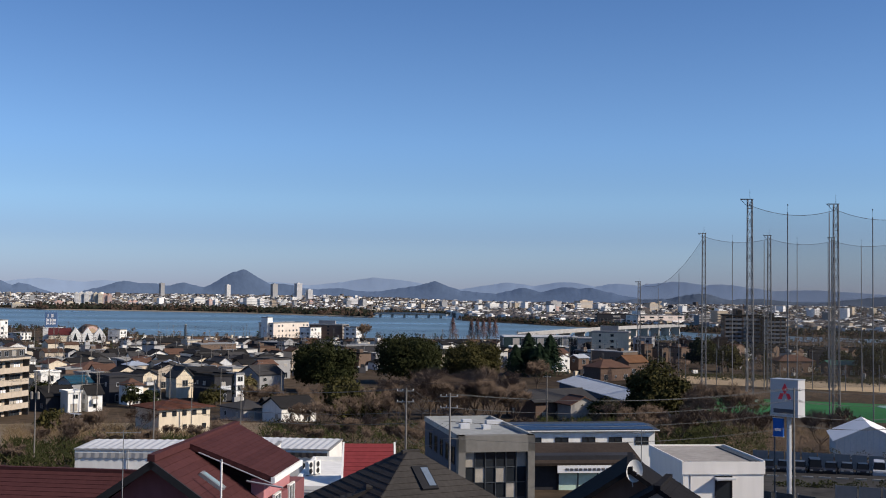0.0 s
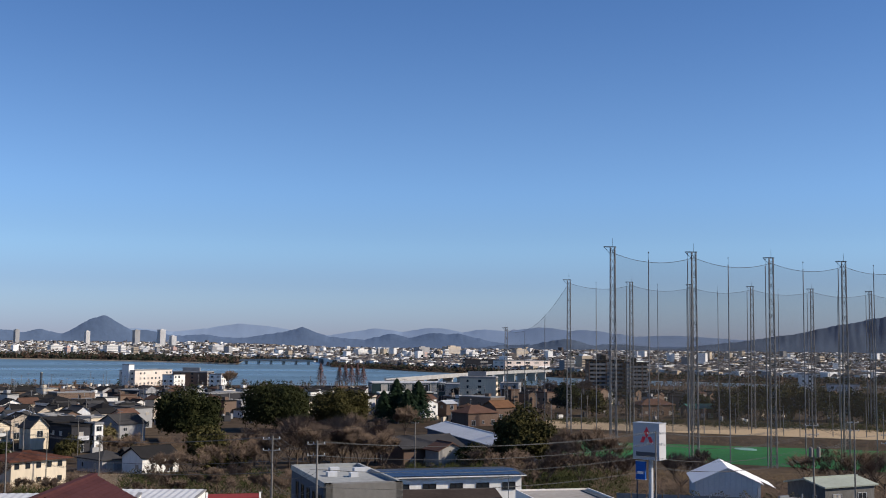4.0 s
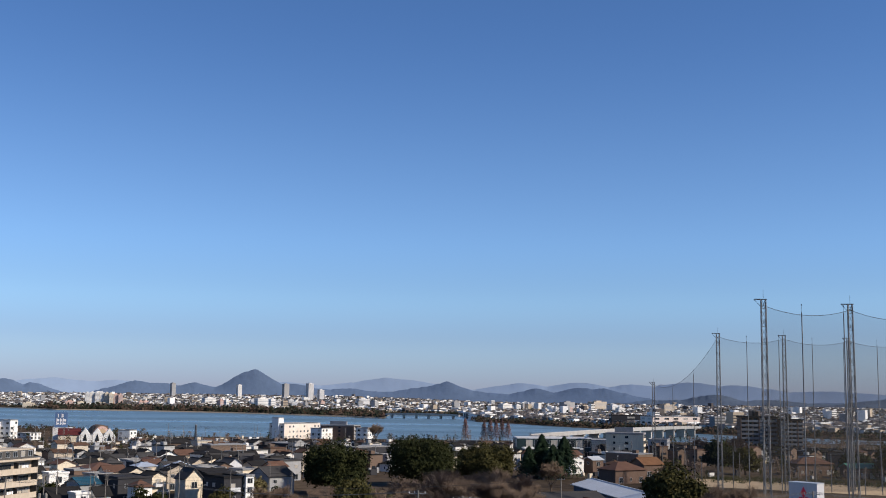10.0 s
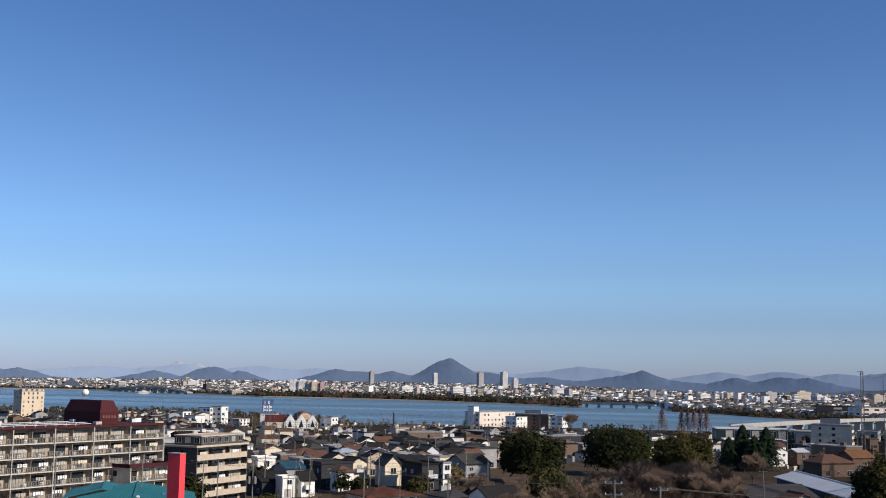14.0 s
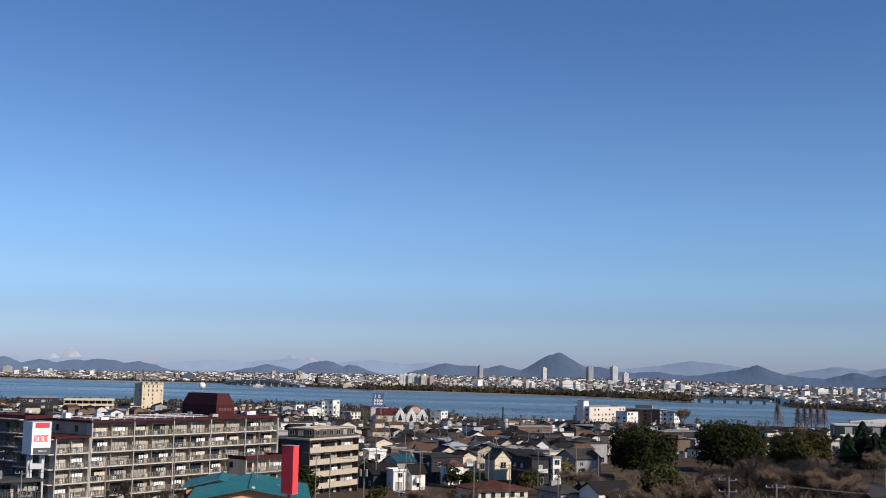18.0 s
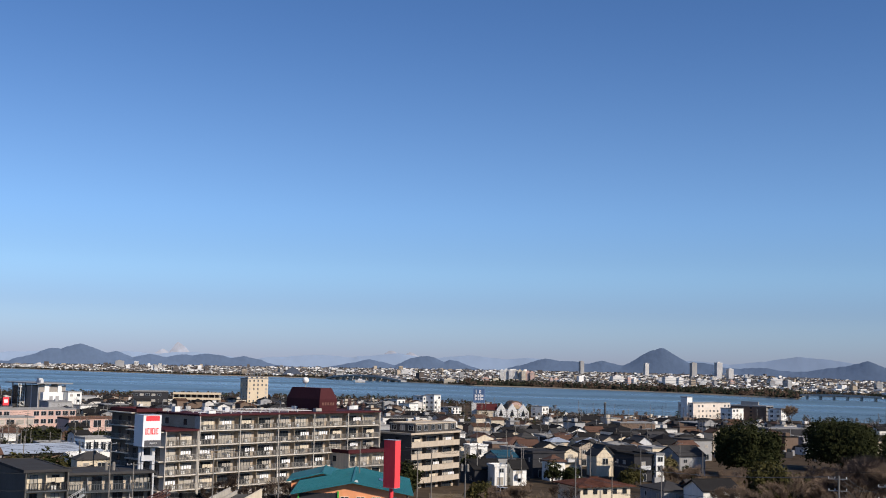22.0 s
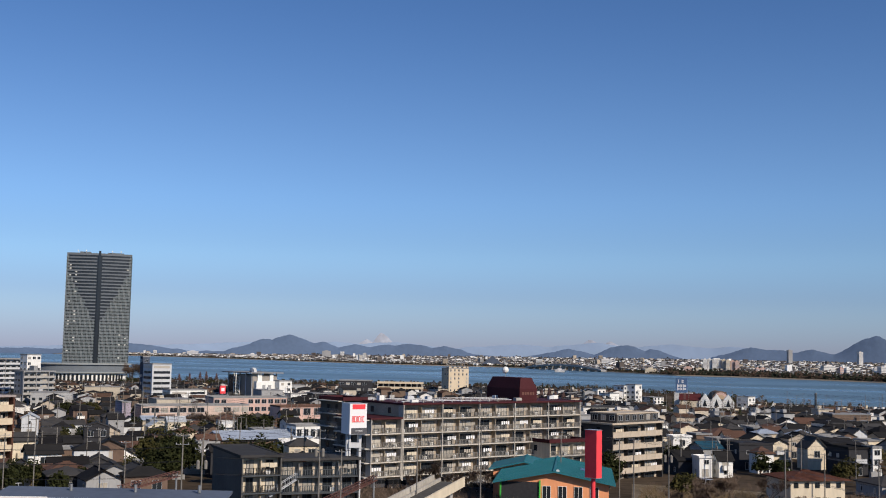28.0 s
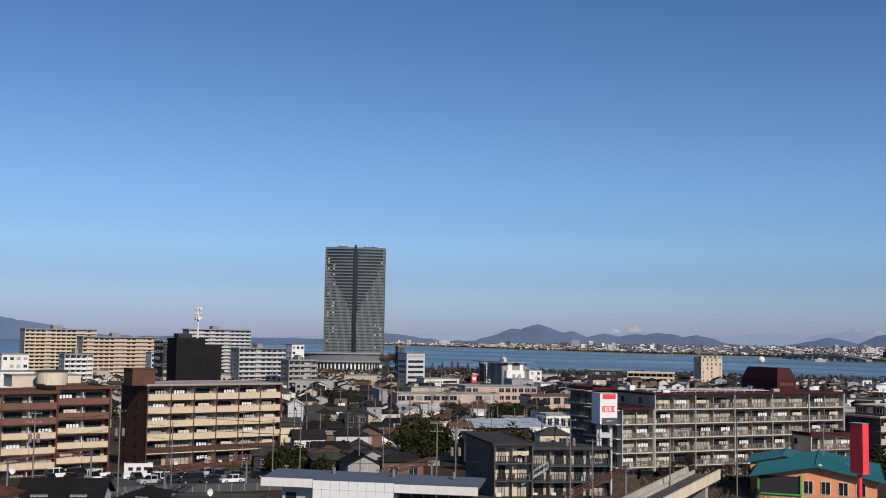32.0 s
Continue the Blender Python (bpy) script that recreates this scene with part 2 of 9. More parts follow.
def ridge(name, D, base, bumps, colour, rough_amp, label, craggy=1.0, a0=-40, a1=80, deep=160, step=0.06):
    """A mountain range as a relief: a sum of humps (angle, rise in degrees, width) with spurs and gullies."""
    b = B()
    n = int((a1 - a0) / step)
    prof = []
    for i in range(n + 1):
        a = a0 + i * step
        e = base
        for c, h, w in bumps:
            d = abs(a - c + 0.10 * w * noise.noise((a * 2.1 / w, c, D * 0.01))) / w
            k = 1.12 - math.sqrt(d * d + 0.0144)
            e = max(e, base + (h - base) * min(k, 1.0)) if k > 0 else e
        e += rough_amp * (noise.noise((a * 1.3, D * 0.01, 0)) + 0.5 * noise.noise((a * 4.1, D * 0.01, 3)))
        crest = rough_amp * (0.3 * noise.noise((a * 11, D * 0.01, 3)) + 0.2 * noise.noise((a * 27, D * 0.01, 5)))
        prof.append((a, e, crest))
    rows = 9
    vs = []
    span = int(1.0 / step)
    run = [0.0]
    for a, e, crest in prof:
        run.append(run[-1] + e)
    for i, (a, e, crest) in enumerate(prof):
        lo, hi = max(0, i - span), min(len(prof), i + span + 1)
        mean = (run[hi] - run[lo]) / (hi - lo)
        for k in range(rows):
            f = k / (rows - 1)
            soft = min(1.0, 2.2 * f)
            top = D * math.tan(radians(e + (mean - e) * soft + (crest if k == 0 else 0))) + EYE
            spur = craggy * deep * 0.2 * noise.noise((a * 0.9, f * 1.2, D)) * f * (1 - f) * 3 + craggy * deep * 0.05 * noise.noise((a * 4, f * 2, D)) * (1 - f)
            x, y = P(a, D - deep * f + spur)
            vs.append((x, y, top * (1 - f) ** 1.25 - 4 * f))
    m = rows
    fs = [(i * m + k, i * m + k + 1, (i + 1) * m + k + 1, (i + 1) * m + k) for i in range(n) for k in range(m - 1)]
    b.add(vs, fs)
    o = solo(name, b, colour, label, "mountains", kind="structure")
    for pl in o.data.polygons:
        pl.use_smooth = True
    return o


# Distance haze is mixed into these base colours, most in the far range.
hazed_forest_near = mat("mountain_forest_hazed", (0.108, 0.153, 0.235), 1.0, 0.08, 60, 0.3, spec=0.0)
hazed_forest_far = mat("mountain_far_hazed", (0.25, 0.325, 0.445), 1.0, 0.05, 200, 0.1, spec=0.0)
hazed_forest_right = mat("mountain_wooded_hazed", (0.09, 0.12, 0.17), 1.0, 0.15, 60, 0.5, spec=0.0)
snow = mat("mountain_snow_hazed", (0.42, 0.45, 0.52), 1.0, 0.15, 90, 0.3, spec=0.0)
ridge("backdrop_mountains_far", 4890, -0.15, [(47, 0.03, 5), (40, 0.3, 8), (36.5, 0.36, 5), (33.6, 0.4, 5), (27, 0.4, 6), (23.4, 0.56, 5), (19.6, 0.53, 6), (16.5, 0.46, 5), (8.5, 0.48, 5), (5.2, 0.5, 5), (3.1, 0.74, 5.5), (-3.4, 0.58, 4), (-6.3, 0.64, 4), (-9, 0.58, 4), (-11.9, 0.70, 5), (-14, 0.6, 5), (-18, 0.35, 7)], hazed_forest_far, 0.035, "far mountain range coloured pale blue for haze", craggy=0.0, a0=-34, a1=64, deep=60)
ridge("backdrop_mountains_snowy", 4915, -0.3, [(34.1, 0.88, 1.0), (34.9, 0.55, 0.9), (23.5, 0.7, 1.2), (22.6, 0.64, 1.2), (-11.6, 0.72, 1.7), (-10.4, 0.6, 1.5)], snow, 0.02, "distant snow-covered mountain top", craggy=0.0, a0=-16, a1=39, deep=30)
ridge("backdrop_mountains_near", 4780, -0.2, [(66, 0.7, 5.2), (46.5, 0.1, 2.5), (38.8, 0.69, 2.1), (39.9, 0.47, 1.8), (37.2, 0.36, 1.7), (35.4, 0.24, 1.8), (32.7, 0.34, 2.5), (33.9, 0.28, 2.0), (31.0, 0.25, 1.8), (21.85, 0.47, 1.9), (20.6, 0.26, 1.6), (24.6, 0.24, 1.9), (15.7, 0.45, 2.0), (14.6, 0.36, 3), (13.0, 0.38, 2.2), (10.0, 1.1, 2.0), (10.35, 0.99, 1.9), (8.2, 0.42, 2.8), (5.6, 0.2, 4), (2.5, 0.1, 4), (0.33, 0.58, 2.0), (0.8, 0.5, 2.0), (1.6, 0.33, 2.6), (1.4, 0.36, 3), (-1.2, 0.15, 3), (-4.15, 0.33, 1.8), (-6.6, 0.40, 2.8), (-7.4, 0.37, 2.5)], hazed_forest_near, 0.06, "wooded hills beyond the lake, tinted blue for haze", craggy=0.25, deep=55)
ridge("backdrop_mountains_south", 4700, -0.45, [(-12.9, 0.13, 2.6), (-10.5, -0.15, 3), (-15.5, -0.1, 4), (-22.8, 0.18, 5), (-24.9, 0.52, 6), (-26.9, 1.0, 6), (-28.8, 1.4, 7), (-33, 1.9, 10), (-38, 1.6, 12)], hazed_forest_right, 0.07, "dark wooded mountain slope", a0=-44, a1=-6, deep=220)

# ---- kit of building parts ----
R = random.Random(7)
RES = []


def keep(x, y, r):
    RES.append((x, y, r))


def free(x, y, r):
    return all((x - a) ** 2 + (y - c) ** 2 > (r + q) ** 2 for a, c, q in RES)


white = mat("white_render", (0.78, 0.77, 0.73), 0.8, 0.10, 2.5, 0.15, streak=0.7)
cream = mat("cream_render", (0.66, 0.575, 0.44), 0.8, 0.12, 2.5, 0.15, streak=0.7)
beige = mat("beige_tile_wall", (0.50, 0.425, 0.335), 0.75, 0.12, 2.0, 0.2, streak=0.6)
grey_wall = mat("grey_siding", (0.33, 0.33, 0.33), 0.8, 0.12, 2.0, 0.2, streak=0.6)
pale_grey = mat("pale_grey_panel", (0.56, 0.57, 0.58), 0.7, 0.10, 2.5, 0.1, streak=0.7)
slate_wall = mat("slate_blue_siding", (0.075, 0.09, 0.12), 0.75, 0.15, 2.0, 0.2, streak=0.6)
brown_wall = mat("brown_siding", (0.16, 0.11, 0.085), 0.8, 0.15, 2.0, 0.2, streak=0.6)
brick_brown = mat("brown_brick_tile", (0.125, 0.062, 0.045), 0.8, 0.15, 1.2, 0.25)
charcoal = mat("charcoal_panel", (0.045, 0.045, 0.05), 0.7, 0.15, 2.0, 0.15)
concrete = mat("concrete", (0.40, 0.38, 0.35), 0.9, 0.18, 2.0, 0.3, streak=0.6)
old_concrete = mat("weathered_concrete", (0.42, 0.39, 0.34), 0.9, 0.22, 1.6, 0.3, streak=0.6)
tan_rail = mat("tan_parapet", (0.63, 0.52, 0.375), 0.75, 0.08, 2.0, 0.1, streak=0.5)
pink_wall = mat("dusky_pink_wall", (0.42, 0.19, 0.20), 0.8, 0.12, 1.5, 0.2, streak=0.6)
salmon_wall = mat("salmon_wall", (0.58, 0.40, 0.34), 0.8, 0.12, 2.0, 0.2, streak=0.6)
orange_wall = mat("orange_render", (0.88, 0.38, 0.19), 0.8, 0.08, 2.0, 0.15, streak=0.5)
roof_dark = mat("charcoal_roof_tiles", (0.027, 0.026, 0.026), 0.8, 0.25, 1.0, 0.5, obj=0.5)
roof_grey = mat("grey_roof_tiles", (0.062, 0.06, 0.06), 0.8, 0.2, 1.0, 0.5, obj=0.4)
roof_brown = mat("brown_roof_tiles", (0.13, 0.075, 0.055), 0.7, 0.22, 1.0, 0.5, obj=0.4)
roof_black = mat("black_metal_roof", (0.018, 0.017, 0.018), 0.8, 0.2, 1.5, 0.3)
roof_rust = mat("rusted_sheet_roof", (0.10, 0.038, 0.028), 0.85, 0.35, 1.5, 0.4, second=(0.17, 0.075, 0.05))
roof_red = mat("red_brown_shingles", (0.075, 0.03, 0.03), 0.75, 0.2, 1.2, 0.3, obj=0.35)
roof_redmetal = mat("red_metal_roof", (0.23, 0.045, 0.048), 0.5, 0.12, 1.5, 0.2)
roof_teal = mat("teal_metal_roof", (0.035, 0.17, 0.20), 0.45, 0.12, 1.5, 0.2)
roof_blue = mat("pale_blue_metal_roof", (0.33, 0.38, 0.46), 0.5, 0.12, 1.5, 0.2)
roof_light = mat("pale_grey_metal_roof", (0.50, 0.52, 0.54), 0.45, 0.12, 2.5, 0.2)
roof_deck = mat("grey_roof_deck", (0.27, 0.27, 0.27), 0.85, 0.18, 2.5, 0.2)
solar_blue = mat("solar_panel", (0.013, 0.02, 0.042), 0.2, 0.1, 1.0, 0.0, spec=0.3)
glass = mat("window_glass", (0.025, 0.03, 0.036), 0.1, 0.2, 2.0, 0.02, spec=0.4, obj=0.3)
curtain = mat("curtained_window", (0.44, 0.40, 0.34), 0.35, 0.3, 0.4, 0.05, spec=0.6, obj=0.5)
alu = mat("aluminium", (0.55, 0.56, 0.57), 0.45, 0.08, 1.0, 0.05, metal=0.6)
dark_frame = mat("dark_frame", (0.03, 0.03, 0.032), 0.5, 0.1, 1.0, 0.05)
galv = mat("galvanised_steel", (0.27, 0.28, 0.29), 0.6, 0.18, 0.8, 0.1, metal=0.5)
dark_steel = mat("dark_steel", (0.09, 0.10, 0.11), 0.55, 0.2, 0.8, 0.1, metal=0.3)
rust_steel = mat("rusty_red_steel", (0.17, 0.085, 0.07), 0.8, 0.25, 0.8, 0.2)
asphalt = mat("asphalt", (0.10, 0.097, 0.092), 0.9, 0.2, 3.0, 0.3)
bark = mat("bark", (0.12, 0.09, 0.07), 0.95, 0.25, 0.5, 0.5)
twig = mat("bare_twigs", (0.155, 0.113, 0.085), 0.95, 0.25, 1.0, 0.0, island=0.5)
twig_red = mat("red_brown_twigs", (0.20, 0.125, 0.115), 0.95, 0.2, 1.0, 0.0, island=0.5)
leaf = mat("evergreen_leaves", (0.018, 0.025, 0.011), 0.8, 0.3, 1.5, 0.0, island=0.9, second=(0.05, 0.055, 0.021))
leaf_olive = mat("olive_leaves", (0.045, 0.045, 0.018), 0.65, 0.3, 1.5, 0.0, island=0.9, second=(0.095, 0.085, 0.03))
leaf_pine = mat("pine_needles", (0.016, 0.032, 0.02), 0.7, 0.3, 1.5, 0.0, island=0.8, second=(0.04, 0.065, 0.035))
leaf_bamboo = mat("bamboo_leaves", (0.12, 0.105, 0.045), 0.7, 0.3, 1.5, 0.0, island=0.8, second=(0.20, 0.165, 0.075))
tyre_m = mat("tyre_rubber", (0.02, 0.02, 0.02), 0.9, 0.1, 1.0, 0.0)
cloth_white = mat("white_tent_cloth", (0.80, 0.80, 0.80), 0.7, 0.05, 1.5, 0.1)

WIN = {}


def window_mesh(w, h, frame_m, pane_m, split=2):
    """A framed window: a frame that stands proud of its wall, a mullion and set-back panes."""
    k = (w, h, frame_m.name, pane_m.name, split)
    if k not in WIN:
        b, t, m = B(), 0.07, 0.035
        xs, cols = [-w / 2 - t, -w / 2], [0]
        for i in range(split):
            hi = -w / 2 + w * (i + 1) / split
            xs.append(hi - (m if i < split - 1 else 0))
            cols.append(1)
            if i < split - 1:
                xs.append(hi + m)
                cols.append(0)
        xs.append(w / 2 + t)
        cols.append(0)
        zs = [-t, 0, h, h + t]
        n = len(xs)
        front = [(x, -0.09, z) for z in zs for x in xs]
        b.add(front + [(x, 0.04, z) for z, x in ((zs[0], xs[0]), (zs[0], xs[-1]), (zs[-1], xs[-1]), (zs[-1], xs[0]))], [])
        q = 4 * n
        b.f += [tuple(range(n)) + (q + 1, q), (q + 3, q + 2) + tuple(3 * n + i for i in range(n - 1, -1, -1)), (0, q, q + 3, 3 * n, 2 * n, n), (n - 1, 2 * n - 1, 3 * n - 1, 4 * n - 1, q + 2, q + 1)]
        b.m += [0] * 4
        for r in range(3):
            for c in range(n - 1):
                a = (r * n + c, r * n + c + 1, (r + 1) * n + c + 1, (r + 1) * n + c)
                if r == 1 and cols[c]:
                    o = len(b.v)
                    b.v += [(b.v[v][0], -0.03, b.v[v][2]) for v in a]
                    b.f.append((o, o + 1, o + 2, o + 3))
                    b.m.append(1)
                    for e in range(4):
                        b.f.append((a[e], a[(e + 1) % 4], o + (e + 1) % 4, o + e))
                        b.m.append(0)
                else:
                    b.f.append(a)
                    b.m.append(0)
        WIN[k] = b.mesh("window", frame_m, pane_m)
    return WIN[k]


def side(s, x, z, w, d):
    """Pose on a wall of a block w by d about its middle: 0 front, 1 right, 2 back, 3 left; x along the wall from its middle."""
    if s == 0:
        return pose(x, -d / 2, z)
    if s == 1:
        return pose(w / 2, x, z, 0, 0, 90)
    if s == 2:
        return pose(-x, d / 2, z, 0, 0, 180)
    return pose(-w / 2, -x, z, 0, 0, -90)


def gable_roof(b, w, d, h, rise, over, thick=0.22, mi=0):
    """Two slabs; the ridge runs along x."""
    s = rise / (d / 2)
    z = h - over * s
    for sg in (-1, 1):
        b.slab([(-w / 2 - over, sg * (d / 2 + over), z + thick), (w / 2 + over, sg * (d / 2 + over), z + thick), (w / 2 + over, 0, h + rise + thick), (-w / 2 - over, 0, h + rise + thick)], thick, mi)
    b.box(-w / 2 - over, -0.16, h + rise + thick - 0.06, w / 2 + over, 0.16, h + rise + thick + 0.14, mi)


def hip_roof(b, w, d, h, rise, over, mi=0, thick=0.2):
    W, D = w / 2 + over, d / 2 + over
    e = max(0.3, W - D)
    vs = [(-W, -D, h), (W, -D, h), (W, D, h), (-W, D, h)]
    lo = [(x, y, z - thick) for x, y, z in vs]
    top = [(-e, 0, h + rise), (e, 0, h + rise)]
    b.add(vs + lo + top, [(0, 1, 9, 8), (1, 2, 9), (2, 3, 8, 9), (3, 0, 8), (4, 5, 1, 0), (5, 6, 2, 1), (6, 7, 3, 2), (7, 4, 0, 3), (7, 6, 5, 4)], mi)
    b.box(-e - 0.2, -0.15, h + rise - 0.1, e + 0.2, 0.15, h + rise + 0.12, mi)


def gable_wall(b, w, d, h, rise, mi=0, z0=0):
    y = d / 2
    vs = [(x, q, z) for x in (-w / 2, w / 2) for q, z in ((-y, z0), (y, z0), (y, h), (0, h + rise), (-y, h))]
    b.add(vs, [(0, 1, 2, 3, 4), (9, 8, 7, 6, 5), (0, 5, 6, 1), (1, 6, 7, 2), (2, 7, 8, 3), (3, 8, 9, 4), (4, 9, 5, 0)], mi)


def house(x, y, rz, w, d, h, roof, rise, wall_m, roof_m, label, over=0.5, windows=True, frame_m=None, rng=R, name="house", group="", sill=-2.0, balcony=False, z=None, storeys=2):
    """A house with its wall, roof, windows and, at times, a balcony; front faces local -y."""
    e = thing(name, x, y, z, rz, label, "house", group)
    b = B()
    if roof == "gable":
        gable_wall(b, w, d, h, rise, 0, sill)
    elif roof == "cross":
        gable_wall(b, d, w, h, rise, 0, sill)
        b.v = [(-q, p, r) for p, q, r in b.v]
    else:
        b.box(-w / 2, -d / 2, sill, w / 2, d / 2, h)
    wall = part("wall", b, wall_m, e)
    b = B()
    if roof == "gable":
        gable_roof(b, w, d, h, rise, over)
    elif roof == "cross":
        gable_roof(b, d, w, h, rise, over)
        b.v = [(-q, p, r) for p, q, r in b.v]
    elif roof == "hip":
        hip_roof(b, w, d, h, rise, over)
    else:
        t = 0.25
        b.box(-w / 2 - t, -d / 2 - t, h, w / 2 + t, d / 2 + t, h + 0.2)
        for q in ((-w / 2 - t, -d / 2 - t, w / 2 + t, -d / 2), (-w / 2 - t, d / 2, w / 2 + t, d / 2 + t), (-w / 2 - t, -d / 2, -w / 2, d / 2), (w / 2, -d / 2, w / 2 + t, d / 2)):
            b.box(q[0], q[1], h + 0.2, q[2], q[3], h + 0.55)
    part("roof", b, roof_m, e)
    fm = frame_m or alu
    if windows:
        fh = h / storeys
        for s, run in ((0, w), (3, d), (1, d)):
            n = max(1, int(run / 3.6))
            for fl in range(storeys):
                for i in range(n):
                    if rng.random() < (0.12 if s == 0 else 0.4 if s == 3 else 0.55):
                        continue
                    big = s == 0 and rng.random() < 0.6
                    ww, hh = ((1.7, 1.7 if fl else 1.9) if big else (rng.choice((0.7, 1.2)), 1.0))
                    px = -run / 2 + run * (i + 0.5) / n + rng.uniform(-0.2, 0.2)
                    part("window", window_mesh(ww, hh, fm, curtain if rng.random() < 0.4 else glass, 2 if ww > 1 else 1), None, e, M=side(s, px, fl * fh + (0.35 if big else 1.0), w, d))
    if balcony:
        b = B()
        bw = w * 0.55
        b.box(-bw / 2, -d / 2 - 1.1, h * 0.5 - 0.15, bw / 2, -d / 2, h * 0.5)
        b.box(-bw / 2, -d / 2 - 1.1, h * 0.5, bw / 2, -d / 2 - 1.0, h * 0.5 + 1.0)
        for sx in (-1, 1):
            b.box(sx * bw / 2 - 0.05, -d / 2 - 1.0, h * 0.5, sx * bw / 2 + 0.05, -d / 2, h * 0.5 + 1.0)
        part("balcony", b, rng.choice((white, pale_grey, wall_m)), e)
    keep(x, y, 0.5 * max(w, d))
    return e


def block(x, y, rz, L, W, h, wall_m, label, floors=3, roof_m=None, bands=True, frame_m=None, name="building", category="building", z=None, sides=(0, 3), step=3.2, win=(1.8, 1.5), sill=-3, gaps=0.1, pane=None, rng=R, group="", parapet=0.6):
    """A flat-roofed building by its front left corner: wall, roof and parapet, and windows storey by storey."""
    e = thing(name, x, y, z, rz, label, category, group)
    b = B()
    b.box(0, 0, sill, L, W, h)
    part("wall", b, wall_m, e)
    b = B()
    b.box(-0.1, -0.1, h, L + 0.1, W + 0.1, h + 0.15)
    for q in ((-0.12, -0.12, L + 0.12, 0.15), (-0.12, W - 0.15, L + 0.12, W + 0.12), (-0.12, 0.15, 0.15, W - 0.15), (L - 0.15, 0.15, L + 0.12, W - 0.15)):
        b.box(q[0], q[1], h + 0.15, q[2], q[3], h + parapet)
    part("roof", b, [roof_m or roof_deck], e)
    fh = h / max(floors, 1)
    C = Matrix.Translation((L / 2, W / 2, 0))
    if bands:
        for s in sides:
            run = L if s in (0, 2) else W
            n = max(1, int(run / step))
            for fl in range(floors):
                for i in range(n):
                    if rng.random() < gaps:
                        continue
                    part("window", window_mesh(win[0], win[1], frame_m or alu, pane or (curtain if rng.random() < 0.3 else glass), 2), None, e, M=C @ side(s, -run / 2 + run * (i + 0.5) / n, fl * fh + 0.9 * fh / 3, L, W))
    cx, cy = x + (L / 2) * math.cos(radians(rz)) - (W / 2) * math.sin(radians(rz)), y + (L / 2) * math.sin(radians(rz)) + (W / 2) * math.cos(radians(rz))
    n = max(1, round(max(L, W) / min(L, W)))
    for i in range(n):
        f = (i + 0.5) / n
        px, py = (L * f, W / 2) if L > W else (L / 2, W * f)
        keep(x + px * math.cos(radians(rz)) - py * math.sin(radians(rz)), y + px * math.sin(radians(rz)) + py * math.cos(radians(rz)), 0.6 * min(L, W))
    return e


